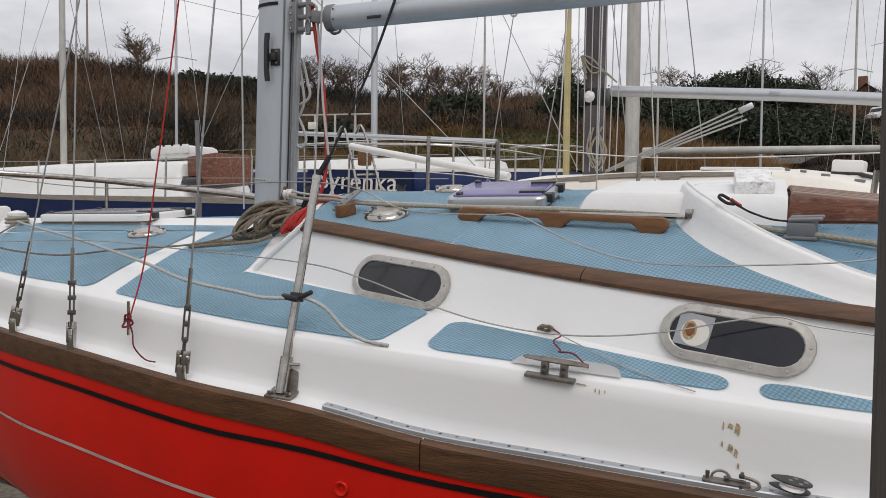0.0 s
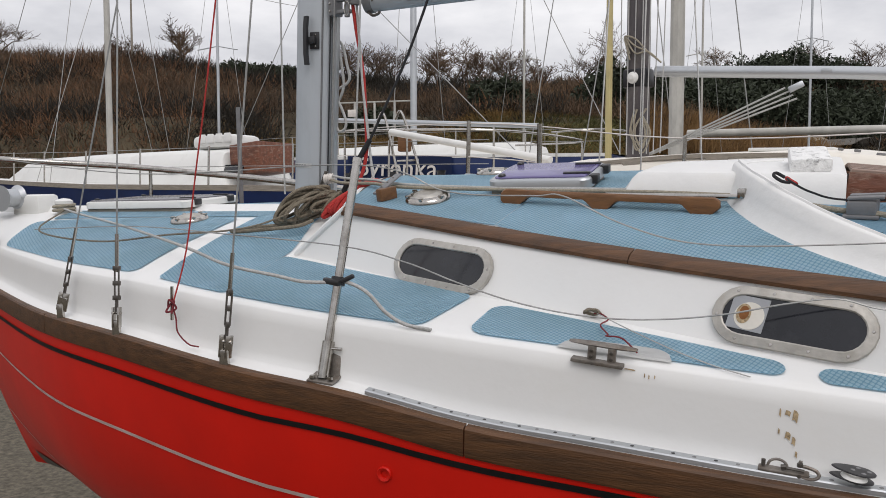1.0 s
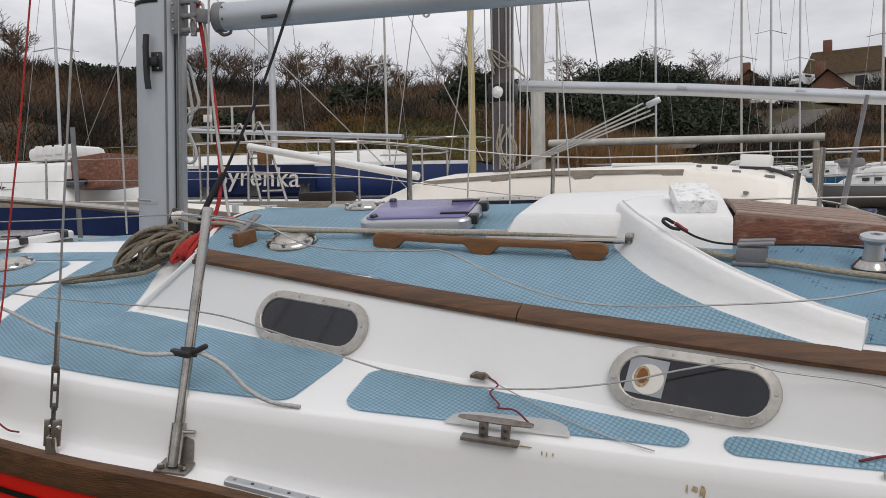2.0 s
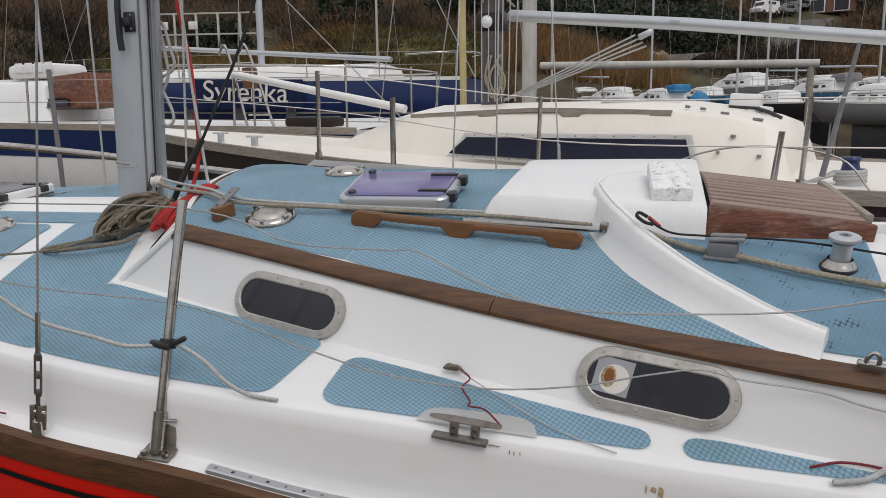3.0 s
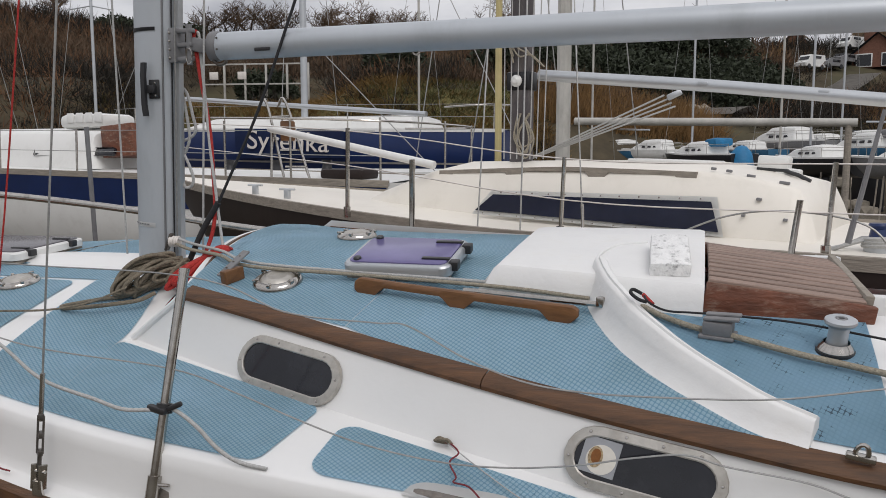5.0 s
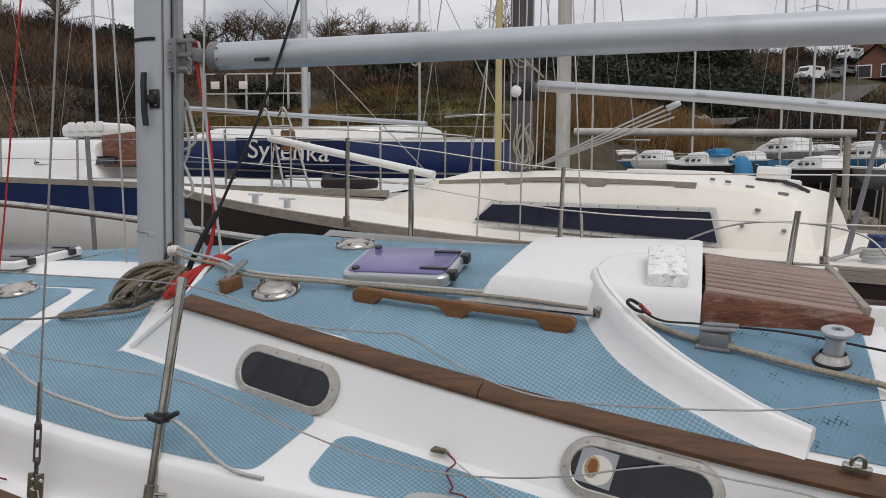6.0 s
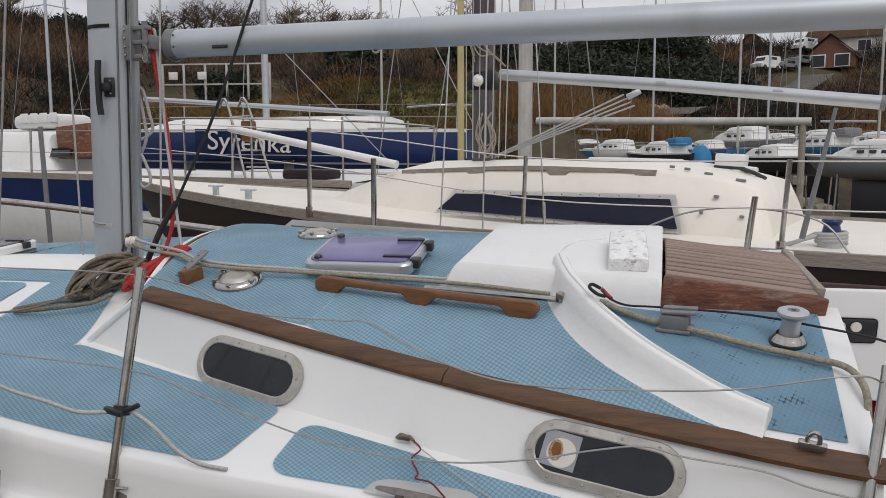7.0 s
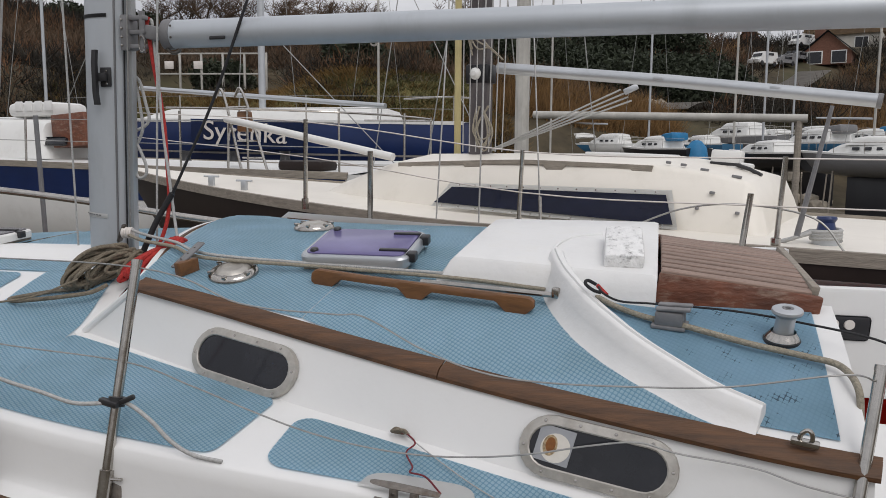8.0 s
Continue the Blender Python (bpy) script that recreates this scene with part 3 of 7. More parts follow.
def portlight(xc, zc, length, height, card):
    m = side_frame(xc, zc)
    outer, inner, mid = stadium(length, height), stadium(length - 0.05, height - 0.05), stadium(length - 0.044, height - 0.044)
    rows = [[m @ Vector((a[i][0], a[i][1], h)) for i in range(len(outer))] for a, h in
            ((outer, -0.004), (outer, 0.006), (stadium(length - 0.004, height - 0.004), 0.010), (mid, 0.013), (inner, 0.011), (inner, 0.003))]
    p = part("portlight", sheet(rows, closed=True), FRAME, boat, "oval portlight in a weathered alloy frame")
    bm = bmesh.new()
    bm.faces.new([bm.verts.new(m @ Vector((a, b, 0.0075))) for a, b in inner])
    part("pane", bm, GLASS, p, "dark tinted pane", smooth=False)
    n = 10
    ring = stadium(length - 0.024, height - 0.024, 12)
    per = [0.0]
    for a, b in zip(ring, ring[1:] + ring[:1]):
        per.append(per[-1] + math.hypot(b[0] - a[0], b[1] - a[1]))
    for k in range(n):
        d = per[-1] * (k + 0.3) / n
        i = max(j for j in range(len(ring)) if per[j] <= d)
        a, b = ring[i], ring[(i + 1) % len(ring)]
        f = (d - per[i]) / max(1e-6, per[i + 1] - per[i])
        q = (a[0] + (b[0] - a[0]) * f, a[1] + (b[1] - a[1]) * f)
        sc = part("screw", lathe([(0, 0.0135), (0.0035, 0.013), (0.0042, 0.0115), (0.0042, 0.008)], m @ pose(q[0], q[1], 0), 8), STEEL, p)
    if card:
        c = part("card", box((0.083, 0.083, 0.002), m @ pose(-length / 2 + 0.082, 0.004, 0.0085, 0, 0, -3), 0), CLEARCARD, p, "cloudy plastic card behind the pane")
        c2 = part("paper_disc", lathe([(0, 0.0105), (0.034, 0.0105), (0.034, 0.008)], m @ pose(-length / 2 + 0.086, -0.002, 0), 28), PAPER, p, "sun-bleached round paper disc")
        part("rust_ring", lathe([(0, 0.0113), (0.0225, 0.0113)], m @ pose(-length / 2 + 0.073, 0.002, 0) @ Matrix.Diagonal((0.75, 1.1, 1, 1)), 20), RUST_PALE, p, "pale rust ring")
        part("rust_mark", lathe([(0, 0.0120), (0.015, 0.0120)], m @ pose(-length / 2 + 0.074, 0.004, 0) @ Matrix.Diagonal((0.75, 1.15, 1, 1)), 16), RUST, p, "orange rust mark")
    return p


portlight(-1.052, 2.382, 0.390, 0.154, False)
portlight(-0.056, 2.302, 0.358, 0.146, True)


def fitted(name, bm, mat, label="", smooth=True, sharp=35):
    return part(name, bm, mat, boat, label, smooth, sharp)


# stanchions and lifelines
def stanchion(foot, top, full=True):
    foot, top = Vector(foot), Vector(top)
    d = (top - foot).normalized()
    st = fitted("stanchion", tube([foot + d * 0.02, top - d * 0.012, top - d * 0.004, top], 0.0125, 14), STEEL, "polished stainless stanchion")
    part("cap", tube([top - d * 0.004, top + d * 0.004, top + d * 0.008], 0.0135, 14), STEEL, st)
    q = Matrix.Translation(foot) @ d.to_track_quat("Z", "X").to_matrix().to_4x4()
    part("socket", tube([foot - d * 0.01, foot + d * 0.095], 0.0175, 14), STEEL, st, "stained steel socket")
    part("base_plate", box((0.085, 0.06, 0.008), Matrix.Translation(foot + Vector((0, 0.005, -0.012))) @ pose(0, 0, 0, 14, 3, 0), 0.003), WORNMETAL, st, "rust-stained base plate")
    part("back_plate", box((0.055, 0.006, 0.12), Matrix.Translation(foot + Vector((0.012, 0.03, 0.045))) @ pose(0, 0, 0, -14, 0, 0), 0.002), WORNMETAL, st, "stained steel back plate")
    part("clamp_bolt", tube([foot + d * 0.075 + Vector((0.0, -0.005, 0)), foot + d * 0.075 + Vector((0.045, 0, 0))], 0.0045, 8), STEEL, st)
    for s in (-0.028, 0.03):
        part("bolt", lathe([(0, 0.009), (0.008, 0.008), (0.009, 0.003), (0.009, 0)], Matrix.Translation(foot + Vector((s, -0.014, -0.009))), 8), STEEL, st)
    return st


ST1, TOP1 = Vector((-1.208, 1.905, 2.115)), Vector((-1.196, 2.072, 2.716))
st = stanchion(ST1, TOP1)
d1 = (TOP1 - ST1).normalized()
c = ST1 + d1 * 0.268
part("line_clip", tube([c - d1 * 0.012, c + d1 * 0.012], 0.021, 12), DARKPLASTIC, st, "dark plastic line clip")
bm = box((0.06, 0.018, 0.018), Matrix.Translation(c + Vector((-0.012, -0.014, 0))) @ pose(0, 0, 0, 0, 6, -10), 0.006)
box((0.05, 0.014, 0.014), Matrix.Translation(c + Vector((0.03, -0.006, 0.008))) @ pose(0, 0, 0, 0, -25, 10), 0.005, bm)
part("clip_arm", bm, DARKPLASTIC, st)
ST2, TOP2 = Vector((0.432, 1.905, 2.03)), Vector((0.492, 2.09, 2.552))
stanchion(ST2, TOP2)
STF, TOPF = Vector((-3.55, 2.64, 2.2)), Vector((-3.53, 2.68, 2.80))
stanchion(STF, TOPF)


def rope(name, pts, r, mat, label, cat="rope", n=8, seg=7):
    ob = solid(name, tube(spline(pts, n), r, seg), mat, sharp=80)
    return tagged(ob, label, cat)


fitted("lifeline", tube(spline([TOPF, (-2.2, 2.25, 2.70), TOP1 - d1 * 0.012, (-0.914, 2.071, 2.623), (-0.679, 2.070, 2.609), (-0.593, 2.063, 2.608), (-0.454, 2.053, 2.543), (-0.321, 2.045, 2.500), (-0.194, 2.039, 2.487), (-0.018, 2.036, 2.491), (0.201, 2.037, 2.507), (0.416, 2.039, 2.550), TOP2 - Vector((0, 0, 0.03))], 8), 0.0021, 6), WIRE, "slack grey wire lifeline")
lower = [(-2.93, 2.39, 2.48), (-2.2, 2.2, 2.51), (-1.63, 1.99, 2.506), ST1 + d1 * 0.37, (-0.989, 1.968, 2.435), (-0.843, 1.972, 2.385), (-0.700, 1.976, 2.342), (-0.562, 1.982, 2.316), (-0.430, 1.988, 2.306), (-0.302, 1.995, 2.312), (-0.179, 2.003, 2.330), (-0.062, 2.011, 2.358), (0.039, 2.018, 2.373), (0.120, 2.020, 2.355), (0.274, 2.026, 2.335), (0.44, 2.0, 2.305), (1.0, 1.98, 2.25)]
fitted("lifeline", tube(spline(lower, 8), 0.0021, 6), WIRE, "slack grey wire lifeline")
rope("mooring_line", [(-3.4, 2.95, 2.54), (-3.13, 2.8, 2.523), (-2.56, 2.5, 2.492), (-1.96, 2.2, 2.44), (-1.63, 2.02, 2.405), (-1.402, 1.96, 2.385), (-1.30, 1.94, 2.374), c + Vector((-0.03, -0.015, -0.002)), c + Vector((0.02, 0, 0)), (-1.092, 1.94, 2.353), (-1.032, 1.94, 2.298), (-0.973, 1.94, 2.268), (-0.90, 1.945, 2.256)], 0.0055, ROPE_GREY, "grey braided line hanging slack from the stanchion clip")

# shrouds with rigging screws
def shroud(chain, mid, length):
    chain, mid = Vector(chain), Vector(mid)
    d = (mid - chain).normalized()
    s = fitted("shroud", tube([chain + d * 0.27, chain + d * length], 0.0032, 6), WIRE, "stainless wire shroud")
    side = d.cross(Vector((0, 1, 0))).normalized()
    part("chain_plate", box((0.032, 0.012, 0.09), Matrix.Translation(chain + Vector((0, 0, -0.01))), 0.003), STEEL, s, "steel chain plate")
    bm = bmesh.new()
    for k in (-0.012, 0.012):
        box((0.007, 0.022, 0.07), Matrix.Translation(chain + d * 0.045 + side * k) @ d.to_track_quat("Z", "Y").to_matrix().to_4x4(), 0.0015, bm)
    part("toggle", bm, STEEL, s, "worn steel toggle")
    part("clevis_pin", tube([chain + d * 0.06 - side * 0.02, chain + d * 0.06 + side * 0.02], 0.005, 8), STEEL, s)
    part("lower_stud", tube([chain + d * 0.06, chain + d * 0.115], 0.0055, 8), DARKSTEEL, s)
    bm = bmesh.new()
    for k in (-0.009, 0.009):
        tube([chain + d * 0.11 + side * k, chain + d * 0.215 + side * k], 0.0034, 6, bm)
    for k in (0.112, 0.162, 0.213):
        box((0.026, 0.012, 0.016), Matrix.Translation(chain + d * k) @ d.to_track_quat("Z", "Y").to_matrix().to_4x4(), 0.002, bm)
    part("rigging_screw", bm, DARKSTEEL, s, "open-bodied rigging screw")
    part("upper_stud", tube([chain + d * 0.2, chain + d * 0.3, chain + d * 0.305, chain + d * 0.33], 0.0062, 8), STEEL, s)


shroud((-2.485, 2.12, 2.185), (-2.255, 2.23, 3.29), 5.2)
shroud((-2.082, 2.0, 2.168), (-2.115, 2.1, 3.28), 5.0)
shroud((-1.553, 1.905, 2.125), (-1.487, 1.99, 3.22), 5.0)
fl = rope("flag_halyard", [(-1.80, 1.97, 2.29), (-1.77, 2.0, 2.45), (-1.735, 2.015, 2.70), (-1.66, 2.05, 3.27), (-1.4, 2.2, 5.6)], 0.0028, ROPE_RED, "thin red flag halyard tied to a small cleat", n=4, seg=6)
rope("halyard_tail", [(-1.805, 1.965, 2.275), (-1.79, 1.965, 2.235), (-1.78, 1.96, 2.19), (-1.735, 1.955, 2.155), (-1.69, 1.95, 2.15)], 0.0026, ROPE_MAROON, "thin maroon cord tail hanging from the cleat")
rope("cord_hitch", [(-1.82, 1.965, 2.27), (-1.80, 1.95, 2.295), (-1.79, 1.968, 2.265), (-1.815, 1.95, 2.255), (-1.80, 1.97, 2.29), (-1.795, 1.952, 2.25)], 0.0035, ROPE_MAROON, "maroon cord hitch round the small cleat")
bm = tube([(-1.812, 1.972, 2.225), (-1.808, 1.972, 2.335)], 0.005, 8)
fitted("flag_cleat", bm, STEEL, "small pale cleat")

# mast fittings
def on_mast(z):
    return MAST.x + MAST_RAKE * (z - 2.6)


CZ, CY = 3.235, MAST.y - 0.062
cx_m = on_mast(CZ)
horn = [[(cx_m + 0.002 + 0.006 * abs(k) + q * 0.008, CY - 0.028 + 0.006 * abs(k) + r_ * 0.008, CZ + 0.098 * k) for q, r_ in ((-1, -1), (1, -1), (1, 1), (-1, 1))] for k in (-1.0, -0.93, -0.55, 0.55, 0.93, 1.0)]
mc = part("mast_cleat", bar(horn), DARKPLASTIC, mast, "black mast cleat")
part("cleat_plate", box((0.04, 0.006, 0.07), pose(cx_m + 0.030, CY + 0.003, CZ + 0.002, 0, 0, 14), 0.003), DARKPLASTIC, mc)
part("cleat_neck", box((0.05, 0.022, 0.03), pose(cx_m + 0.016, CY - 0.008, CZ + 0.002), 0.005), DARKPLASTIC, mc)
for dx, dz in ((0.014, 0.024), (0.036, 0.024), (0.014, -0.022), (0.036, -0.022), (0.036, 0.001)):
    part("screw", lathe([(0, 0.003), (0.004, 0.002), (0.0045, 0)], pose(cx_m + dx, CY - 0.001, CZ + dz, 90, 0, 0), 8), STEEL, mc)
rows = [[(on_mast(z) + 0.0905 * math.cos(a), MAST.y + 0.0605 * math.sin(a), z) for a in lin(radians(175), radians(292), 14)] for z in (3.450, 3.463)]
part("mast_band", plate(rows, 0.001), DARKPLASTIC, mast, "black measurement band")
rows = [[(on_mast(z) + 0.0905 * math.cos(a), MAST.y + 0.0605 * math.sin(a), z - 0.006 * (a - 3.5)) for a in lin(radians(200), radians(285), 8)] for z in (2.720, 2.738)]
lb_ = part("mast_label", plate(rows, -0.002), WHITE, mast, "small white label strip")
for k in range(7):
    a = radians(212 + 9 * k)
    part("print_bar", box((0.009, 0.0015, 0.0035), pose(on_mast(2.73) + 0.0925 * math.cos(a), MAST.y + 0.0625 * math.sin(a), 2.731 - 0.006 * (a - 3.5), 0, 3, math.degrees(a) + 90), 0), GREYPLASTIC, lb_)
# sail groove: a grey and a black strip laid along the mast
part("groove", box((0.006, 0.006, 3.0), pose(on_mast(3.9) + 0.060, MAST.y - 0.046, 3.95, 0, math.degrees(MAST_RAKE), 0), 0.001), GREYPLASTIC, mast, "dark sail groove")
part("groove", box((0.004, 0.006, 3.0), pose(on_mast(3.9) + 0.084, MAST.y - 0.024, 3.95, 0, math.degrees(MAST_RAKE), 0), 0.001), DARKPLASTIC, mast, "dark sail groove")
gx = on_mast(3.4) + 0.10
bm = box((0.035, 0.06, 0.125), pose(gx + 0.005, 2.965, 3.393), 0.005)
for dz in (0.05, 0.0, -0.05):
    box((0.075, 0.03, 0.016), pose(gx + 0.045, 2.955, 3.393 + dz), 0.004, bm)
gooseneck = fitted("gooseneck", bm, GREYPLASTIC, "grey cast gooseneck")
part("pivot_pin", tube([(gx + 0.068, 2.95, 3.32), (gx + 0.068, 2.95, 3.465)], 0.011, 10), GREYPLASTIC, gooseneck)
part("toggle", box((0.06, 0.022, 0.05), pose(gx + 0.10, 2.96, 3.39, 0, 12, 0), 0.008), GREYPLASTIC, gooseneck)
part("split_ring", tube([(gx + 0.075 + 0.012 * math.cos(a), 2.935, 3.35 + 0.028 * math.sin(a)) for a in lin(0, 2 * math.pi, 15)[:-1]], 0.0022, 6, closed=True), STEEL, gooseneck)
for dz in (0.045, 0.015, -0.015, -0.045):
    part("bolt", lathe([(0, 0.003), (0.0045, 0.002), (0.005, 0)], pose(gx - 0.004, 2.934, 3.393 + dz, 90, 0, 0), 8), STEEL, gooseneck)
rows = [[(x, 2.99 + r * math.cos(a), 3.385 + 1.1 * r * math.sin(a)) for a in lin(0, 2 * math.pi, 21)[:-1]] for x, r in ((-1.682, 0.030), (-1.676, 0.049), (-1.648, 0.0495), (-1.642, 0.047))]
part("boom_end", bar(rows), GREYPLASTIC, gooseneck, "grey boom end casting")
part("clew_hook", tube(spline([(-1.665, 2.975, 3.335), (-1.64, 2.97, 3.318), (-1.615, 2.97, 3.322), (-1.61, 2.97, 3.332)], 5), 0.006, 8), DARKSTEEL, gooseneck)
bm = lathe([(0.012, -0.006), (0.022, -0.006), (0.022, 0.006), (0.012, 0.006)], pose(-0.9, 2.99, 3.33, 90, 0, 0) @ Matrix.Diagonal((0.6, 0.6, 0.6, 1)), 14)
part("boom_eye", bm, STEEL, gooseneck)
part("slot", box((0.06, 0.004, 0.012), pose(-1.45, 2.944, 3.362, 0, 0, 0), 0.003), DARKPLASTIC, gooseneck)
for xx, zz in ((-1.63, 3.41), (-1.63, 3.37)):
    part("rivet", lathe([(0, 0.003), (0.004, 0.002), (0.0045, 0)], pose(xx, 2.9435, zz, 90, 0, 0), 8), DARKSTEEL, gooseneck)
hb_ = part("halyard_block", box((0.012, 0.03, 0.07), pose(-1.83, 2.90, 2.662, 0, 20, 10), 0.004), DARKSTEEL, mast, "dark steel block at the mast foot")
for k in (0, 1):
    part("sheave", lathe([(0.0, -0.009), (0.02, -0.009), (0.022, -0.005), (0.018, 0.0), (0.022, 0.005), (0.02, 0.009), (0, 0.009)], pose(-1.815 + 0.021 * k, 2.898, 2.664, 0, 90, 10), 20), STRIPE, hb_, "white sheave")
rope("kicking_strap", [(-1.0, 2.98, 4.5), (-1.292, 2.965, 3.634), (-1.359, 2.946, 3.426), (-1.459, 2.921, 3.143), (-1.564, 2.898, 2.910), (-1.608, 2.889, 2.816)], 0.0055, ROPE_BLACK, "black braided kicking strap from boom to mast foot", n=4)
rope("kicking_strap_tail", [(-1.608, 2.889, 2.816), (-1.659, 2.881, 2.732), (-1.686, 2.875, 2.678), (-1.713, 2.869, 2.618), (-1.735, 2.86, 2.56)], 0.011, ROPE_BLACK, "thick black spliced tail of the kicking strap", n=4)
rope("topping_line", [(-1.735, 2.985, 3.445), (-1.744, 2.975, 3.424), (-1.732, 2.97, 3.369), (-1.713, 2.965, 3.264), (-1.690, 2.956, 3.170), (-1.666, 2.941, 3.065), (-1.647, 2.922, 2.929), (-1.632, 2.905, 2.815), (-1.630, 2.891, 2.737), (-1.639, 2.876, 2.675), (-1.66, 2.85, 2.60)], 0.0075, ROPE_RED, "red braided line hanging down the mast", n=5)
rope("white_halyard", [(-1.73, 2.98, 3.44), (-1.721, 2.975, 3.422), (-1.710, 2.968, 3.326), (-1.686, 2.950, 3.170), (-1.660, 2.928, 3.013), (-1.632, 2.908, 2.878), (-1.601, 2.886, 2.722), (-1.583, 2.870, 2.665), (-1.562, 2.856, 2.621)], 0.0055, ROPE_GREY, "pale flecked halyard beside the red line", n=5)
for lp in (((-1.835, 3.024, 3.246), (-1.811, 3.023, 3.217), (-1.786, 3.018, 3.131), (-1.775, 3.016, 3.087), (-1.789, 3.013, 3.060), (-1.832, 3.009, 3.039)),
           ((-1.845, 3.02, 3.26), (-1.822, 3.016, 3.19), (-1.805, 3.012, 3.10), (-1.80, 3.01, 3.05), (-1.82, 3.01, 3.0), (-1.84, 3.01, 2.98)),
           ((-1.832, 3.007, 3.002), (-1.807, 3.005, 2.958), (-1.785, 3.002, 2.903), (-1.791, 2.999, 2.870), (-1.820, 2.997, 2.866), (-1.836, 3.0, 2.92))):
    rope("spare_halyard", lp, 0.006, ROPE_GREY, "grey halyard loop hanging beside the mast", n=6)
part("mast_wire", tube([(-1.815, 2.93, 2.68), (-1.62, 2.935, 9)], 0.003, 6), WIRE, mast)
for ax, bx in (((-2.06, 2.95), (-2.4, 2.8)), ((-1.7, 2.92), (-1.75, 2.95))):
    part("halyard", tube([(ax[0], ax[1], 2.6), (bx[0] + 0.3, bx[1] + 0.1, 10.5)], 0.004, 6), ROPE_GREY, mast)


# ropes heaped at the mast foot: open loops gathered at one end
def hank(name, top, tip, count, r, mat, label, seed, fan=0.05, wide=(0.03, 0.055)):
    rng = random.Random(seed)
    pts, top, tip = [], Vector(top), Vector(tip)
    for i in range(count):
        f = i / max(1, count - 1)
        end = tip + Vector((rng.uniform(-fan, fan), rng.uniform(-fan, fan) * 0.6, rng.uniform(0, 0.04)))
        start = top + Vector((rng.uniform(-0.02, 0.03), rng.uniform(-0.02, 0.02), rng.uniform(-0.03, 0.015)))
        d = end - start
        side = Vector((0.45 * rng.uniform(0.5, 1.2), -0.25 + 0.5 * f, 0.85)).normalized()
        wd, turn = rng.uniform(*wide), rng.choice((-1, 1))
        for k in range(11):
            a = 2 * math.pi * k / 11
            u = (1 - math.cos(a)) / 2
            q = start + d * u + side * (turn * wd * math.sin(a) * (0.55 + 0.7 * u))
            q.z = max(q.z, deck_z(q.x, q.y) + r * (1 + 1.6 * rng.random()))
            pts.append(q)
    return rope(name, pts, r, mat, label, n=4, seg=7)


hank("rope_coil", (-1.775, 2.85, 2.60), (-1.895, 2.705, 2.50), 15, 0.0078, ROPE_DARK, "loose coil of old brown braided rope at the mast foot", 3, 0.06, (0.035, 0.085))
hank("rope_coil", (-1.72, 2.86, 2.60), (-1.80, 2.78, 2.525), 6, 0.0075, ROPE_DARK, "loose coil of old brown braided rope at the mast foot", 14, 0.05, (0.02, 0.04))
rope("rope_tail", [(-1.80, 2.80, 2.53), (-1.88, 2.72, 2.487), (-1.96, 2.67, 2.478), (-2.03, 2.60, 2.47), (-2.05, 2.575, 2.466), (-2.02, 2.56, 2.464), (-1.95, 2.58, 2.468), (-1.87, 2.62, 2.474), (-1.80, 2.67, 2.482), (-1.77, 2.72, 2.50)], 0.0078, ROPE_DARK, "loop of brown rope lying on the deck")
hank("rope_heap", (-1.575, 2.86, 2.64), (-1.70, 2.75, 2.515), 15, 0.009, ROPE_RED, "heap of red braided rope beside the mast", 5, 0.055, (0.02, 0.045))
rope("deck_line", [(-1.80, 2.89, 2.66), (-1.70, 2.84, 2.645), (-1.52, 2.75, 2.642), (-1.34, 2.64, 2.628), (-0.95, 2.645, 2.612), (-0.5, 2.61, 2.6), (-0.24, 2.56, 2.588)], 0.0065, ROPE, "pale line led aft along the coachroof")
rope("deck_line", [(-1.80, 2.90, 2.678), (-1.70, 2.86, 2.663), (-1.52, 2.765, 2.655), (-1.34, 2.66, 2.637), (-0.95, 2.662, 2.617), (-0.5, 2.635, 2.606), (-0.22, 2.58, 2.592)], 0.0055, ROPE_GREY, "pale line led aft along the coachroof")
rope("deck_line", [(-0.10, 2.56, 2.575), (-0.05, 2.5, 2.565), (0.03, 2.45, 2.55), (0.13, 2.41, 2.54), (0.27, 2.345, 2.522), (0.39, 2.31, 2.508), (0.46, 2.28, 2.498), (0.485, 2.21, 2.47), (0.49, 2.17, 2.40)], 0.008, ROPE, "pale braided line led through the clutch")
rope("control_line", [(-0.09, 2.41, 2.64), (-0.075, 2.37, 2.627), (-0.03, 2.40, 2.60), (0.05, 2.50, 2.575), (0.24, 2.46, 2.575), (0.39, 2.41, 2.565), (0.55, 2.32, 2.55), (0.62, 2.28, 2.5)], 0.003, ROPE_BLACK, "thin dark control line with a red whipping")
rope("whipping", [(-0.09, 2.405, 2.638), (-0.075, 2.385, 2.628), (-0.065, 2.372, 2.622)], 0.0055, ROPE_RED, "red whipping on the control line", n=4)
rope("line_loop", [(-0.095, 2.41, 2.64), (-0.115, 2.40, 2.652), (-0.12, 2.39, 2.645), (-0.10, 2.385, 2.63), (-0.08, 2.375, 2.626)], 0.0045, ROPE_BLACK, "dark spliced eye on the fairing", n=5)


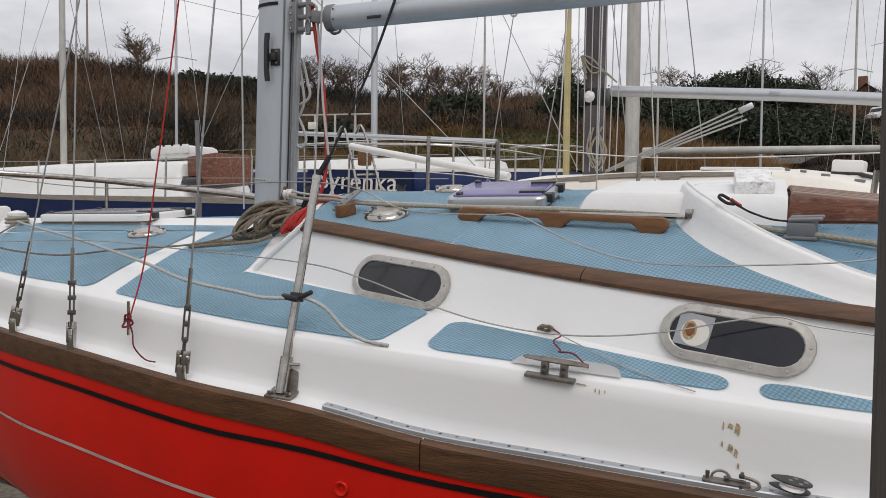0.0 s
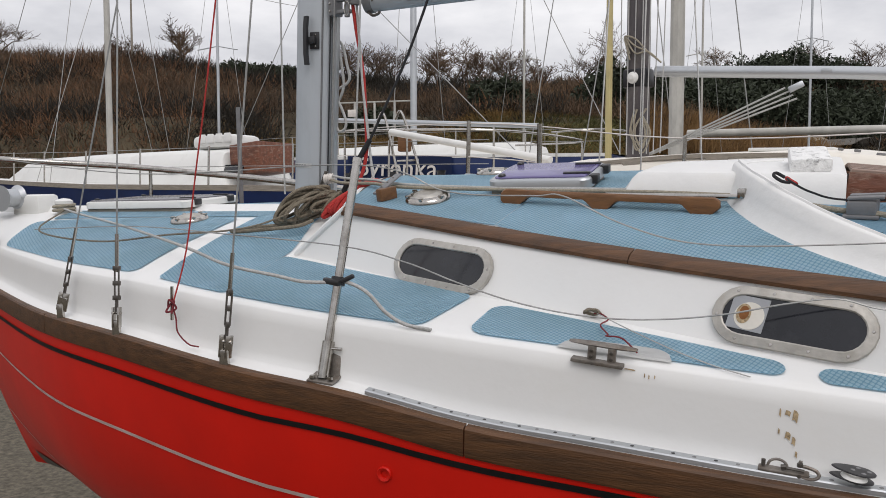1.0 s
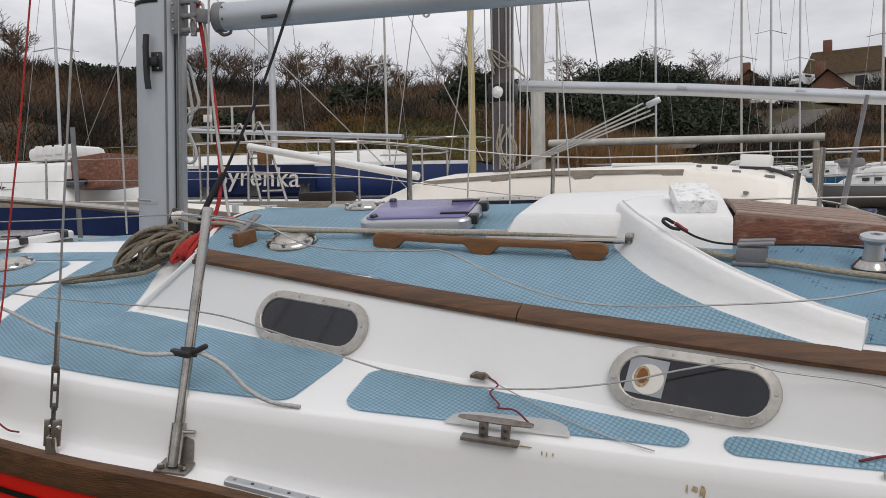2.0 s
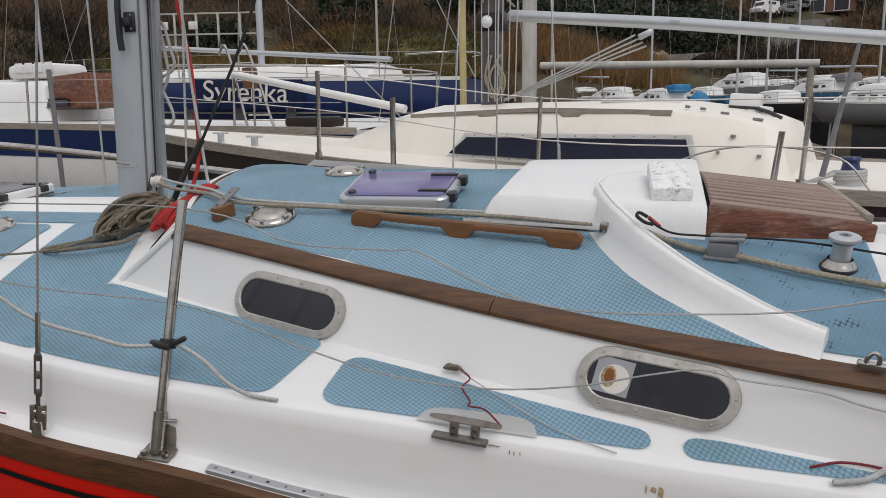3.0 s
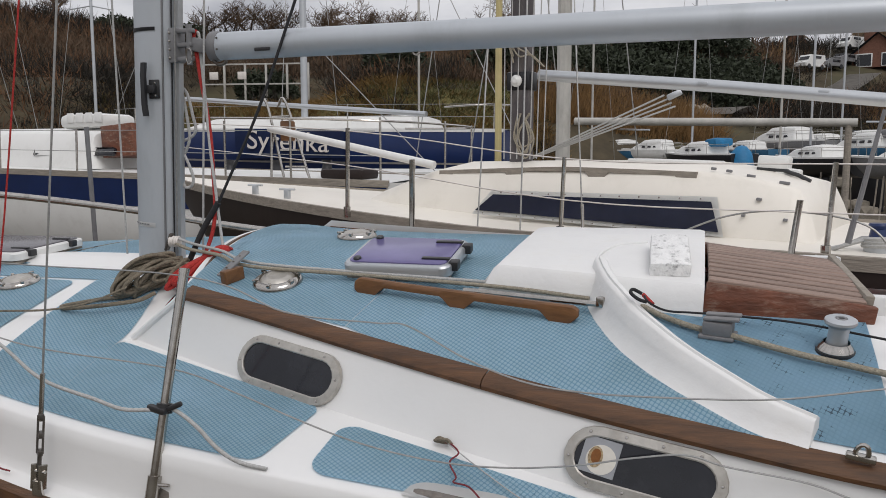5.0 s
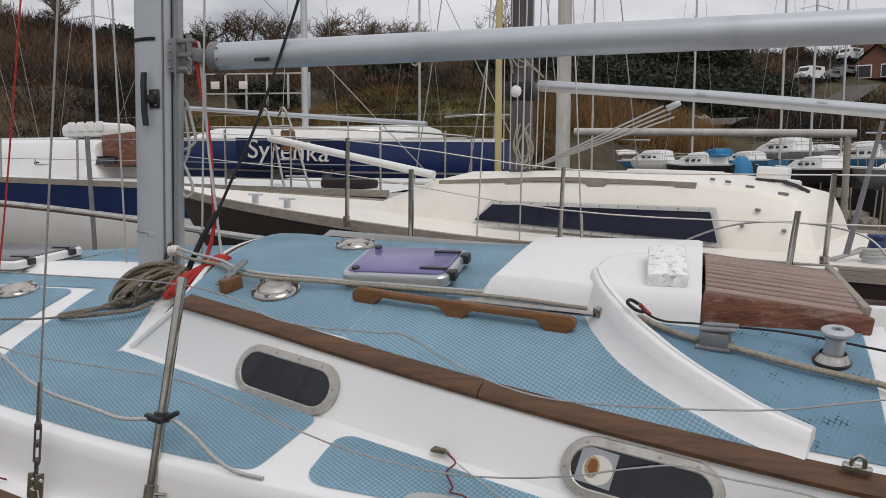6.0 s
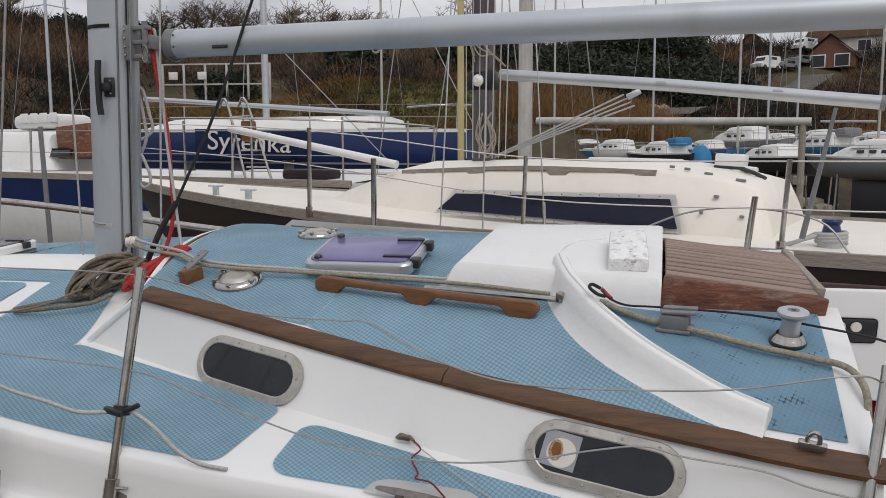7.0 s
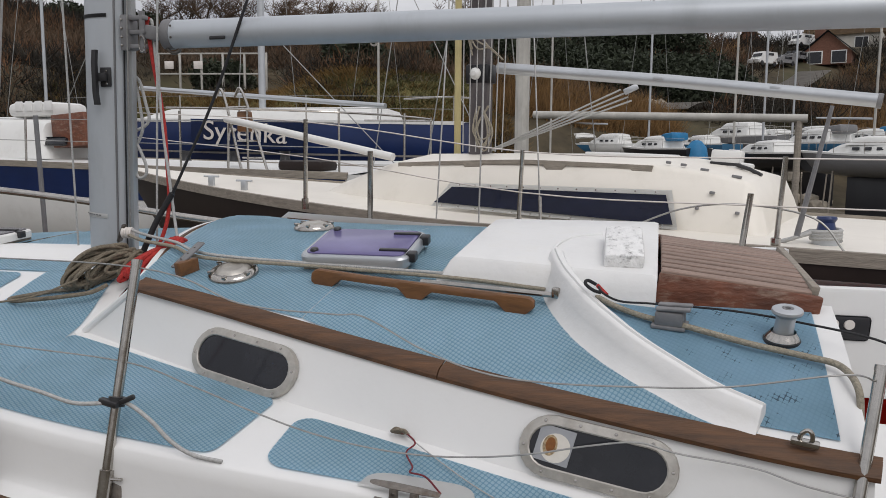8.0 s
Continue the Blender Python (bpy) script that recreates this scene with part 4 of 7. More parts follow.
# deck vents
def vent(name, x, y, surf, r, label, slope=(0, 0)):
    z = surf(x, y)
    sx, sy = (surf(x + 0.05, y) - z) / 0.05, (surf(x, y + 0.05) - z) / 0.05
    m = Matrix.Translation((x, y, z + 0.003)) @ Vector((-sx, -sy, 1)).to_track_quat("Z", "Y").to_matrix().to_4x4()
    v = fitted(name, lathe([(r, 0), (r, 0.006), (r * 0.93, 0.016), (r * 0.8, 0.022), (r * 0.72, 0.022), (r * 0.70, 0.014)], m, 36), STEEL, label)
    part("cover", lathe([(r * 0.70, 0.014), (r * 0.6, 0.024), (r * 0.42, 0.029), (r * 0.3, 0.026), (0, 0.026)], m, 30), FRAME, v, "dished steel cover")
    for k in range(6):
        a = 2 * math.pi * (k + 0.5) / 6
        part("lug", box((0.02, 0.012, 0.01), m @ pose(r * 0.86 * math.cos(a), r * 0.86 * math.sin(a), 0.022, 0, 0, math.degrees(a)), 0.003), STEEL, v)


vent("deck_vent", -1.225, 2.615, roof_z, 0.080, "round polished steel vent")
vent("deck_vent", -2.45, 2.79, deck_z, 0.082, "round polished steel vent")
vent("deck_vent", -1.17, 3.13, roof_z, 0.075, "round polished steel vent")

# bracket at the roof's fore edge
bm = box((0.03, 0.075, 0.045), pose(-1.375, 2.59, 2.605, 8, 0, -20), 0.004)
br = fitted("roof_bracket", bm, TEAK_LIGHT, "small wooden chock with a metal strap")
part("strap", box((0.034, 0.13, 0.008), pose(-1.385, 2.615, 2.64, 32, 0, -20), 0.003), GREYPLASTIC, br, "dark drilled metal strap")
for k in (-0.03, 0.0, 0.03):
    part("rivet", lathe([(0, 0.004), (0.004, 0.003), (0.004, 0)], pose(-1.385 + 0.34 * k, 2.615 + 0.85 * k, 2.645 + 0.53 * k), 8), STEEL, br)


# hinged hatch
def hatch(x0, x1, y0, y1, surf, lid, label):
    xc, yc = (x0 + x1) / 2, (y0 + y1) / 2
    z = surf(xc, yc)
    sx, sy = (surf(x1, yc) - surf(x0, yc)) / (x1 - x0), (surf(xc, y1) - surf(xc, y0)) / (y1 - y0)
    m = Matrix.Translation((xc, yc, z)) @ Vector((-sx, -sy, 1)).to_track_quat("Z", "Y").to_matrix().to_4x4() @ pose(0, 0, 0, 0, 0, 0)
    m = Matrix.Translation((xc, yc, z - 0.014)) @ Matrix(((1, 0, -sx, 0), (0, 1, -sy, 0), (sx, sy, 1, 0), (0, 0, 0, 1)))
    w, d = x1 - x0, y1 - y0
    h = fitted("deck_hatch", box((w - 0.02, d - 0.02, 0.03), m @ pose(0, 0, 0.014), 0.008), GREYWOOD, label)

    def rounded(ww, dd, r):
        return [(sx_ * (ww / 2 - r) + r * math.cos(radians(a)), sy_ * (dd / 2 - r) + r * math.sin(radians(a)))
                for sx_, sy_, a0 in ((1, 1, 0), (-1, 1, 90), (-1, -1, 180), (1, -1, 270)) for a in lin(a0, a0 + 90, 6)]
    rows = [[m @ Vector((a, b, hh)) for a, b in rounded(ww, dd, 0.035)] for ww, dd, hh in ((w, d, 0.03), (w, d, 0.058), (w - 0.008, d - 0.008, 0.064), (w - 0.03, d - 0.03, 0.066), (w - 0.034, d - 0.034, 0.05))]
    part("frame", sheet(rows, closed=True), ALLOY if lid is PURPLE else OFFWHITE, h, "pale alloy hatch frame")
    rows = [[m @ Vector((a, b, hh)) for a, b in rounded(ww, dd, 0.025)] for ww, dd, hh in ((w - 0.032, d - 0.032, 0.056), (w - 0.034, d - 0.034, 0.069), (w - 0.042, d - 0.042, 0.072))]
    part("lid", bar(rows), lid, h, "tinted acrylic lid")
    for yy in (-d * 0.3, d * 0.28):
        bm = box((0.03, 0.034, 0.03), m @ pose(w / 2 + 0.003, yy, 0.054), 0.004)
        box((0.09, 0.016, 0.006), m @ pose(w / 2 - 0.055, yy, 0.0745), 0.002, bm)
        part("hinge", bm, DARKPLASTIC, h, "black plastic hinge")
    for yy in (-d * 0.38, d * 0.38):
        part("knob", lathe([(0, 0.010), (0.010, 0.009), (0.013, 0.005), (0.013, 0)], m @ pose(-w / 2 + 0.045, yy, 0.071), 12), DARKPLASTIC, h, "black knob")
    return h


hatch(-1.025, -0.672, 2.668, 2.925, roof_z, PURPLE, "hinged deck hatch with a faded purple lid")
hatch(-3.32, -2.66, 3.0, 3.42, deck_z, SMOKE, "hinged foredeck hatch with a smoky grey lid")

# teak handrail with three feet
RAIL = [(-0.93, 2.592), (-0.75, 2.556), (-0.6, 2.53), (-0.45, 2.503), (-0.27, 2.472)]
rows = []
for x in frange(-0.945, -0.255, 0.0086):
    y = float(np.interp(x, [p[0] for p in RAIL], [p[1] for p in RAIL]))
    foot = max((1 if abs(x - q) < w else max(0, 1 - (abs(x - q) - w) / 0.03)) for q, w in ((-0.905, 0.028), (-0.605, 0.022), (-0.305, 0.028)))
    z0 = roof_z(x, y)
    end = min(1.0, (x + 0.945) / 0.02, (-0.255 - x) / 0.02)
    top = z0 + 0.05 - 0.012 * (1 - max(0, end)) ** 2
    bot = (z0 - 0.002) * foot + (z0 + 0.026) * (1 - foot)
    bot = min(bot, top - 0.01)
    rows.append([(x, y - 0.013, bot + 0.002), (x, y - 0.0145, (bot + top) / 2), (x, y - 0.012, top - 0.004), (x, y - 0.007, top), (x, y + 0.007, top), (x, y + 0.012, top - 0.004), (x, y + 0.013, bot)])
hr = fitted("handrail", bar(rows), TEAK_LIGHT, "varnished teak handrail")
hr2 = part("rod", tube([(-0.6, 2.575, 2.593), (-0.19, 2.50, 2.585)], 0.008, 10), STEEL, hr, "thin steel rod behind the rail")

# sliding-hatch garage, and the curved spray fairing
def garage():
    bx0, bx1, y0, y1 = -0.53, 0.055, 2.63, 3.3
    rows = []
    for x, k in ((-0.605, 0.0), (-0.60, 0.06), (-0.565, 0.80), (-0.55, 0.95), (-0.53, 0.99), (-0.49, 1.0), (-0.2, 1.02), (0.04, 1.02), (0.055, 0.98), (0.057, 0.0)):
        row = []
        for t, h in ((0, 0), (0.004, 0.5), (0.012, 0.88), (0.022, 0.97), (0.04, 1.0), (0.3, 1.04), (0.5, 1.05), (0.7, 1.04), (0.95, 1.0), (0.99, 0.9), (1.0, 0)):
            inset = 0.022 * h
            ya = y0 - 0.165 * (x + 0.6)
            y = ya + (y1 + 0.05 - ya) * t
            zb = roof_z(x, y) if x > -0.6 else 0
            zb = 2.565 + (roof_z(x, ya) - 2.565) * (1 - t) + 0.045 * t
            row.append((x + (0.03 * h if x < -0.45 else 0), y + (inset if t < 0.5 else -inset) * 0.6, zb - 0.01 + 0.099 * h * k))
        rows.append(row)
    bm = sheet(rows)
    return bm


g = fitted("hatch_garage", garage(), WHITE_ROUGH, "white painted sliding-hatch garage", sharp=30)
bm = box((0.108, 0.32, 0.04), pose(-0.043, 2.76, 2.69, 7.5, 0, 3), 0.008)
part("wrapped_fitting", bm, FLAKING, g, "flaking white painted pad on the garage top")

part("bead", tube(spline([(-0.232, 2.62, 2.648), (-0.245, 2.72, 2.667), (-0.24, 2.85, 2.678), (-0.20, 2.97, 2.684), (-0.12, 3.02, 2.687)], 6), 0.005, 8), WHITE_ROUGH, g, "raised bead on the garage top")
FAIR = [(-0.262, 2.66), (-0.235, 2.56), (-0.20, 2.475), (-0.14, 2.375), (-0.07, 2.295), (0.0, 2.235), (0.08, 2.18), (0.17, 2.125), (0.275, 2.083)]
f2 = [(p.x, p.y) for p in spline([(a, b, 0) for a, b in FAIR], 4)]
rows = []
for i, (x, y) in enumerate(f2):
    t = i / (len(f2) - 1)
    h = float(np.interp(t, (0, 0.12, 0.3, 0.5, 0.75, 1.0), (0.098, 0.108, 0.112, 0.102, 0.08, 0.058)))
    a, b = Vector(f2[max(i - 1, 0)]), Vector(f2[min(i + 1, len(f2) - 1)])
    d = (b - a).normalized()
    nrm = Vector((-d.y, d.x))
    if nrm.y < 0 or nrm.x < -0.5:
        nrm = -nrm
    nrm = Vector((abs(nrm.x), abs(nrm.y)))
    z = roof_z(x, y)
    zi = roof_z(x + nrm.x * 0.05, y + nrm.y * 0.05)
    sec = [(-0.018, -0.004, z), (-0.006, 0.006, z), (0.010, h * 0.55, z), (0.018, h * 0.93, z), (0.024, h, z), (0.03, h + 0.001, z), (0.032, h + 0.007, z), (0.036, h + 0.007, z),
           (0.038, h + 0.001, z), (0.05, h, z), (0.056, h * 0.93, z), (0.06, -0.004, zi)]
    rows.append([(x + nrm.x * a_, y + nrm.y * a_, zz + b_) for a_, b_, zz in sec])
bm = bar(rows)
fitted("spray_fairing", bm, WHITE_ROUGH, "curved white spray fairing with rough brushed paint", sharp=45)
part("lug", box((0.025, 0.02, 0.03), pose(-0.2, 2.49, 2.595, 0, 0, -30), 0.004), STEEL, hr, "small steel lug")

# sliding wooden hatch with slats
slide = fitted("sliding_hatch", box((0.405, 0.03, 0.085), pose(0.256, 2.56, 2.584, -6, 7, -2), 0.006), TEAK_RED, "sliding hatch with weathered slats and peeling varnished sides")
part("side_rail", box((0.40, 0.03, 0.085), pose(0.24, 3.26, 2.592, 6, 7, -2), 0.006), TEAK_RED, slide)
part("end_rail", box((0.022, 0.66, 0.03), pose(0.446, 2.91, 2.612, 0.5, 7, 0), 0.004), GREYWOOD, slide, "grey end rail")
for k in range(13):
    y = 2.578 + 0.0525 * k
    part("slat", box((0.375, 0.041, 0.014), pose(0.25, y, 2.629 + 0.014 * math.sin(math.pi * k / 12) + 0.0004 * k, 3.5 - k * 0.55, 7, 0), 0.0025, seg=1), SLAT, slide)
part("under_board", box((0.37, 0.68, 0.01), pose(0.25, 2.9, 2.609, 0.5, 7, 0), 0), DARKPLASTIC, slide)

# winch
m = Matrix.Translation((0.352, 2.4, roof_z(0.352, 2.4) + 0.004)) @ pose(0, 0, 0, 10, 2, 0)
w = fitted("winch", lathe([(0.040, 0), (0.041, 0.006), (0.036, 0.014), (0.031, 0.02), (0.029, 0.024)], m, 32), STEEL, "small self-standing sheet winch")
part("drum", lathe([(0.024, 0.02), (0.0225, 0.03), (0.022, 0.05), (0.0235, 0.064), (0.033, 0.071), (0.036, 0.076), (0.035, 0.082), (0.030, 0.085), (0.014, 0.086), (0.013, 0.083)], m, 32), ALLOY, w, "grey alloy drum")
part("socket", lathe([(0.0135, 0.083), (0.011, 0.086), (0.007, 0.086), (0.006, 0.078), (0, 0.078)], m, 12), GREYPLASTIC, w)
part("backing_pad", lathe([(0.043, -0.004), (0.043, 0.003), (0.04, 0.004)], m, 32), DARKPLASTIC, w)

# rope clutch
m = Matrix.Translation((0.093, 2.435, roof_z(0.093, 2.435) + 0.004)) @ pose(0, 0, 0, 12, 2, -12)
cl = fitted("rope_clutch", box((0.085, 0.055, 0.01), m @ pose(0, 0, 0.005), 0.003), GREYPLASTIC, "worn grey twin rope clutch")
for yy in (-0.014, 0.014):
    bm = box((0.07, 0.02, 0.04), m @ pose(0, yy, 0.028), 0.006)
    part("body", bm, GREYPLASTIC, cl)
    part("lever", box((0.085, 0.018, 0.009), m @ pose(0.008, yy, 0.056, 0, -4, 0), 0.004), GREYPLASTIC, cl, "worn grey lever")

# small clip on the moulding
m = Matrix.Translation((0.362, 2.045, 2.395)) @ pose(0, 0, 0, 10, 6, -10)
k = fitted("eye_plate", box((0.055, 0.02, 0.014), m, 0.004), STEEL, "small steel eye plate")
part("eye", tube([m @ Vector((0.012 * math.cos(a), 0, 0.008 + 0.022 * math.sin(a))) for a in lin(0, math.pi, 9)], 0.005, 8), STEEL, k)

# deck cleat at the knuckle, placed to fit the camera's view; no recess is cut
cx, cy = -0.446, 1.93
m = Matrix.Translation((cx, cy, deck_z(cx, cy + 0.03) - 0.014)) @ pose(0, 0, 0, 8, 4.5, -3)
cleat = fitted("deck_cleat", box((0.125, 0.022, 0.010), m @ pose(-0.008, -0.012, 0.0), 0.002), WORNMETAL, "worn brown-stained deck cleat on a white pad")
rows = [[m @ Vector((x, 0.012 * k * math.cos(a), 0.042 + 0.006 * k * math.sin(a))) for a in lin(0, 2 * math.pi, 9)[:-1]]
        for x, k in ((-0.082, 0.4), (-0.074, 0.7), (-0.033, 1.0), (0.033, 1.0), (0.074, 0.75), (0.080, 0.5))]
part("horn", bar(rows), WORNMETAL, cleat, "worn grey horn")
for xx in (-0.024, 0.024):
    part("leg", box((0.019, 0.014, 0.04), m @ pose(xx, -0.006, 0.02), 0.003), WORNMETAL, cleat, "brown-stained leg")
    for zz in (0.012, 0.028):
        part("bolt", lathe([(0, 0.003), (0.004, 0.002), (0.005, 0)], m @ pose(xx, -0.013, zz, 90, 0, 0), 8), DARKSTEEL, cleat)
rows = []
for x in lin(-0.135, 0.135, 28):
    wy_ = 0.066 * min(1.0, math.sqrt(max(0.0, 1 - (abs(x) / 0.1355) ** 6)))
    rows.append([Vector((cx + x + 0.02, cy + 0.015 + wy_ * k, deck_z(cx + x + 0.02, cy + 0.015 + wy_ * k) + (0.0062 if k < 1 else 0.003))) for k in (0, 0.25, 0.5, 0.75, 0.92, 1.0)])
fitted("cleat_pad", plate(rows, -0.01), WHITE, "moulded white pad")
rope("twine", [(-0.52, 2.15, 2.287), (-0.5, 2.135, 2.29), (-0.475, 2.11, 2.28), (-0.485, 2.07, 2.272), (-0.455, 2.02, 2.26), (-0.45, 1.985, 2.262), (-0.41, 1.97, 2.262), (-0.37, 1.955, 2.232)], 0.0022, ROPE_MAROON, "thin red twine trailing over the cleat")
rope("knot", [(-0.55, 2.16, 2.285), (-0.535, 2.15, 2.298), (-0.51, 2.145, 2.29), (-0.525, 2.16, 2.283), (-0.545, 2.145, 2.292), (-0.515, 2.14, 2.299), (-0.5, 2.14, 2.287)], 0.0045, ROPE_DARK, "knotted end of a dark thin line", n=5)
rope("thin_line", [(-0.51, 2.14, 2.289), (-0.4, 2.06, 2.262), (-0.29, 1.99, 2.236), (-0.2, 1.955, 2.215), (-0.12, 1.935, 2.200)], 0.0016, ROPE_GREY, "thin grey line lying on the side deck")
rope("red_cord", [(0.26, 1.97, 2.19), (0.32, 1.99, 2.197), (0.39, 1.99, 2.192), (0.43, 1.975, 2.182), (0.415, 1.955, 2.172)], 0.003, ROPE_MAROON, "short maroon cord on the side deck")
rope("grey_rope", [(0.30, 1.945, 2.172), (0.36, 1.955, 2.18), (0.42, 1.985, 2.2), (0.6, 2.0, 2.26), (0.8, 2.02, 2.2)], 0.007, ROPE_GREY, "grey rope lying along the side deck")

# genoa track, holes and the block on it
rows, trk = [], frange(-1.06, 0.35, 0.05)
tr_pt = lambda x: Vector((x, gun_y(x) + 0.03, gun_z(x) + 0.011))
for x in trk:
    p = tr_pt(x)
    rows.append([p + Vector((0, a, b)) for a, b in ((-0.014, -0.004), (-0.014, 0.005), (-0.011, 0.008), (0.011, 0.010), (0.014, 0.007), (0.014, -0.002))])
track = fitted("genoa_track", bar(rows), ALLOY, "drilled grey alloy track")
for k in range(30):
    x = -1.04 + 0.0455 * k
    p = tr_pt(x) + Vector((0, 0, 0.0085))
    part("hole" if k % 2 else "bolt_head", lathe([(0, 0.0012), (0.0045, 0.001), (0.005, 0)], Matrix.Translation(p) @ pose(0, 0, 0, 5, 0, 0), 8), DARKPLASTIC if k % 2 else GREYPLASTIC, track)
bl = thing("snatch_block", tr_pt(0.0), "dark steel block shackled to the genoa track", "block")
p = tr_pt(-0.04)
part("slider", box((0.1, 0.026, 0.008), Matrix.Translation(p + Vector((0, 0, 0.012))) @ pose(0, 0, 0, 4, 3, 0), 0.003), WORNMETAL, bl, "dark track slider")
part("pin_knob", tube([p + Vector((-0.04, 0, 0.02)), p + Vector((-0.04, 0, 0.034))], 0.0045, 8), DARKSTEEL, bl)
hoop = lambda c, rx, rz, tilt, a0=0.0, a1=math.pi, lay=0.0: [c + Vector((rx * math.cos(a) * math.cos(tilt), lay * math.sin(a), rz * math.sin(a) + rx * math.cos(a) * math.sin(tilt))) for a in lin(a0, a1, 14)]
part("eye", tube(hoop(p + Vector((-0.012, 0, 0.02)), 0.019, 0.017, -0.05), 0.003, 8), WORNMETAL, bl, "bent steel eye")
part("shackle_pin", tube([p + Vector((0.0, -0.006, 0.022)), p + Vector((0.04, -0.004, 0.018))], 0.0035, 8), DARKSTEEL, bl)
part("pin_head", lathe([(0, -0.006), (0.006, -0.005), (0.006, 0.005), (0, 0.006)], Matrix.Translation(p + Vector((0.0, -0.006, 0.023))) @ pose(0, 0, 0, 0, 80, 0), 10), DARKSTEEL, bl)
part("shackle", tube(spline([p + Vector(q) for q in ((0.032, -0.004, 0.04), (0.032, -0.004, 0.03), (0.045, -0.006, 0.028), (0.062, -0.006, 0.022), (0.068, -0.008, 0.012), (0.058, -0.01, 0.004), (0.04, -0.01, 0.005), (0.03, -0.008, 0.01))], 5), 0.0038, 8), WORNMETAL, bl, "bow shackle")
for zz in (0.032, 0.008):
    part("pin_head", lathe([(0, -0.005), (0.006, -0.004), (0.006, 0.004), (0, 0.005)], Matrix.Translation(p + Vector((0.031, -0.008, zz))), 10), DARKSTEEL, bl)
m = Matrix.Translation(p + Vector((0.125, -0.004, 0.026))) @ pose(0, 0, 0, 3, 9, 0)
slab = lambda zz, th: [[m @ Vector((a * k, b * k, z_)) for a, b in [(0.042 * math.cos(q) + 0.004, 0.024 * math.sin(q) * (1 + 0.3 * math.cos(q))) for q in lin(0, 2 * math.pi, 25)[:-1]]] for z_, k in ((zz, 0.94), (zz + th * 0.3, 1.0), (zz + th * 0.7, 1.0), (zz + th, 0.94))]
ck = part("cheek", bar(slab(0.007, 0.004)), DARKPLASTIC, bl, "dark block cheek")
for a in lin(0.3, 5.0, 4):
    part("hole", lathe([(0, 0.0008), (0.0045, 0.0004), (0.005, 0)], m @ pose(0.017 + 0.016 * math.cos(a), 0.013 * math.sin(a), 0.0112), 8), GREYPLASTIC, ck)
part("sheave", lathe([(0, -0.0065), (0.026, -0.0065), (0.022, 0.0), (0.026, 0.0065), (0, 0.0065)], m @ pose(0.008, 0, 0), 24), OFFWHITE, bl, "white sheave")
part("cheek", bar(slab(-0.011, 0.004)), DARKPLASTIC, bl, "dark block cheek")

# scuffs and stains on the bulwark
rng = random.Random(8)
def face_pt(x, t):
    g, gz, kz = gun_y(x), gun_z(x), knuckle_z(x)
    return Vector((x, g + 0.064 + 0.013 * t - 0.0025, gz + 0.018 + (kz - 0.014 - gz - 0.018) * t))
for x, t, w, h in ((-0.055, 0.72, 0.004, 0.022), (-0.04, 0.73, 0.012, 0.014), (-0.025, 0.70, 0.012, 0.03), (-0.055, 0.47, 0.004, 0.016), (-0.037, 0.43, 0.012, 0.02), (-0.025, 0.37, 0.008, 0.022), (-0.018, 0.2, 0.005, 0.016),
                   (-0.345, 0.93, 0.003, 0.012), (-0.335, 0.92, 0.003, 0.014), (-0.322, 0.93, 0.003, 0.01), (-0.38, 0.985, 0.03, 0.004)):
    pts = [(-0.5, -0.3), (-0.3, 0.5), (0.2, 0.42), (0.5, 0.2), (0.35, -0.5), (-0.1, -0.25)]
    a0 = face_pt(x, t)
    upv = (face_pt(x, t + 0.1) - face_pt(x, t)).normalized()
    bm = bmesh.new()
    bm.faces.new([bm.verts.new(a0 + Vector((1, 0, -0.07)) * (a * w) + upv * (b * h)) for a, b in pts])
    fitted("stain", bm, RUST_PALE, "faint brown rust stain", False)

# hull skin fitting, near the strake
hp = hull_point(-0.99, 0.19, 1, 0.0)
fitted("skin_fitting", lathe([(0.011, -0.01), (0.011, 0.004), (0.019, 0.008), (0.022, 0.004), (0.022, -0.01)], Matrix.Translation(hp) @ pose(0, 0, 0, 92, 0, 0), 20), RED, "red painted skin fitting")

# pulpit rail and foredeck gear
pul = fitted("pulpit", tube(spline([(-4.55, 3.1, 2.86), (-4.4, 3.5, 2.82), (-3.9, 3.85, 2.77), (-3.43, 4.0, 2.715), (-2.86, 4.03, 2.655), (-2.29, 4.02, 2.585), (-1.9, 4.05, 2.54), (-1.4, 4.1, 2.48), (-1.0, 4.15, 2.40)], 6), 0.019, 12), STEEL, "stainless tube rail")
for x, y, zt in ((-3.75, 3.92, 2.755), (-2.62, 4.03, 2.62), (-1.5, 4.08, 2.49)):
    part("leg", tube([(x, y, zt), (x - 0.03, y + 0.02, 2.22)], 0.011, 10), STEEL, pul)
part("mid_rail", tube(spline([(-4.55, 3.1, 2.86), (-4.42, 2.85, 2.82), (-3.95, 2.75, 2.80), (-3.53, 2.68, 2.79)], 6), 0.0115, 10), STEEL, pul)
wl_ = fitted("windlass", box((0.2, 0.14, 0.12), pose(-3.74, 3.06, 2.555), 0.02), OFFWHITE, "pale cast anchor windlass")
for xx, r in ((-3.9, 0.055), (-3.80, 0.07)):
    part("drum", lathe([(0, -0.05), (r, -0.05), (r * 0.7, -0.03), (r * 0.7, 0.03), (r, 0.05), (0, 0.05)], pose(xx, 2.95, 2.60, 90, 0, 0), 20), ALLOY, wl_, "grey drum")
bp = fitted("bollard", lathe([(0.035, 0), (0.032, 0.07), (0.045, 0.085), (0.045, 0.1), (0.03, 0.11), (0, 0.115)], pose(-3.46, 3.0, 2.48), 18), OFFWHITE, "pale mooring bollard")
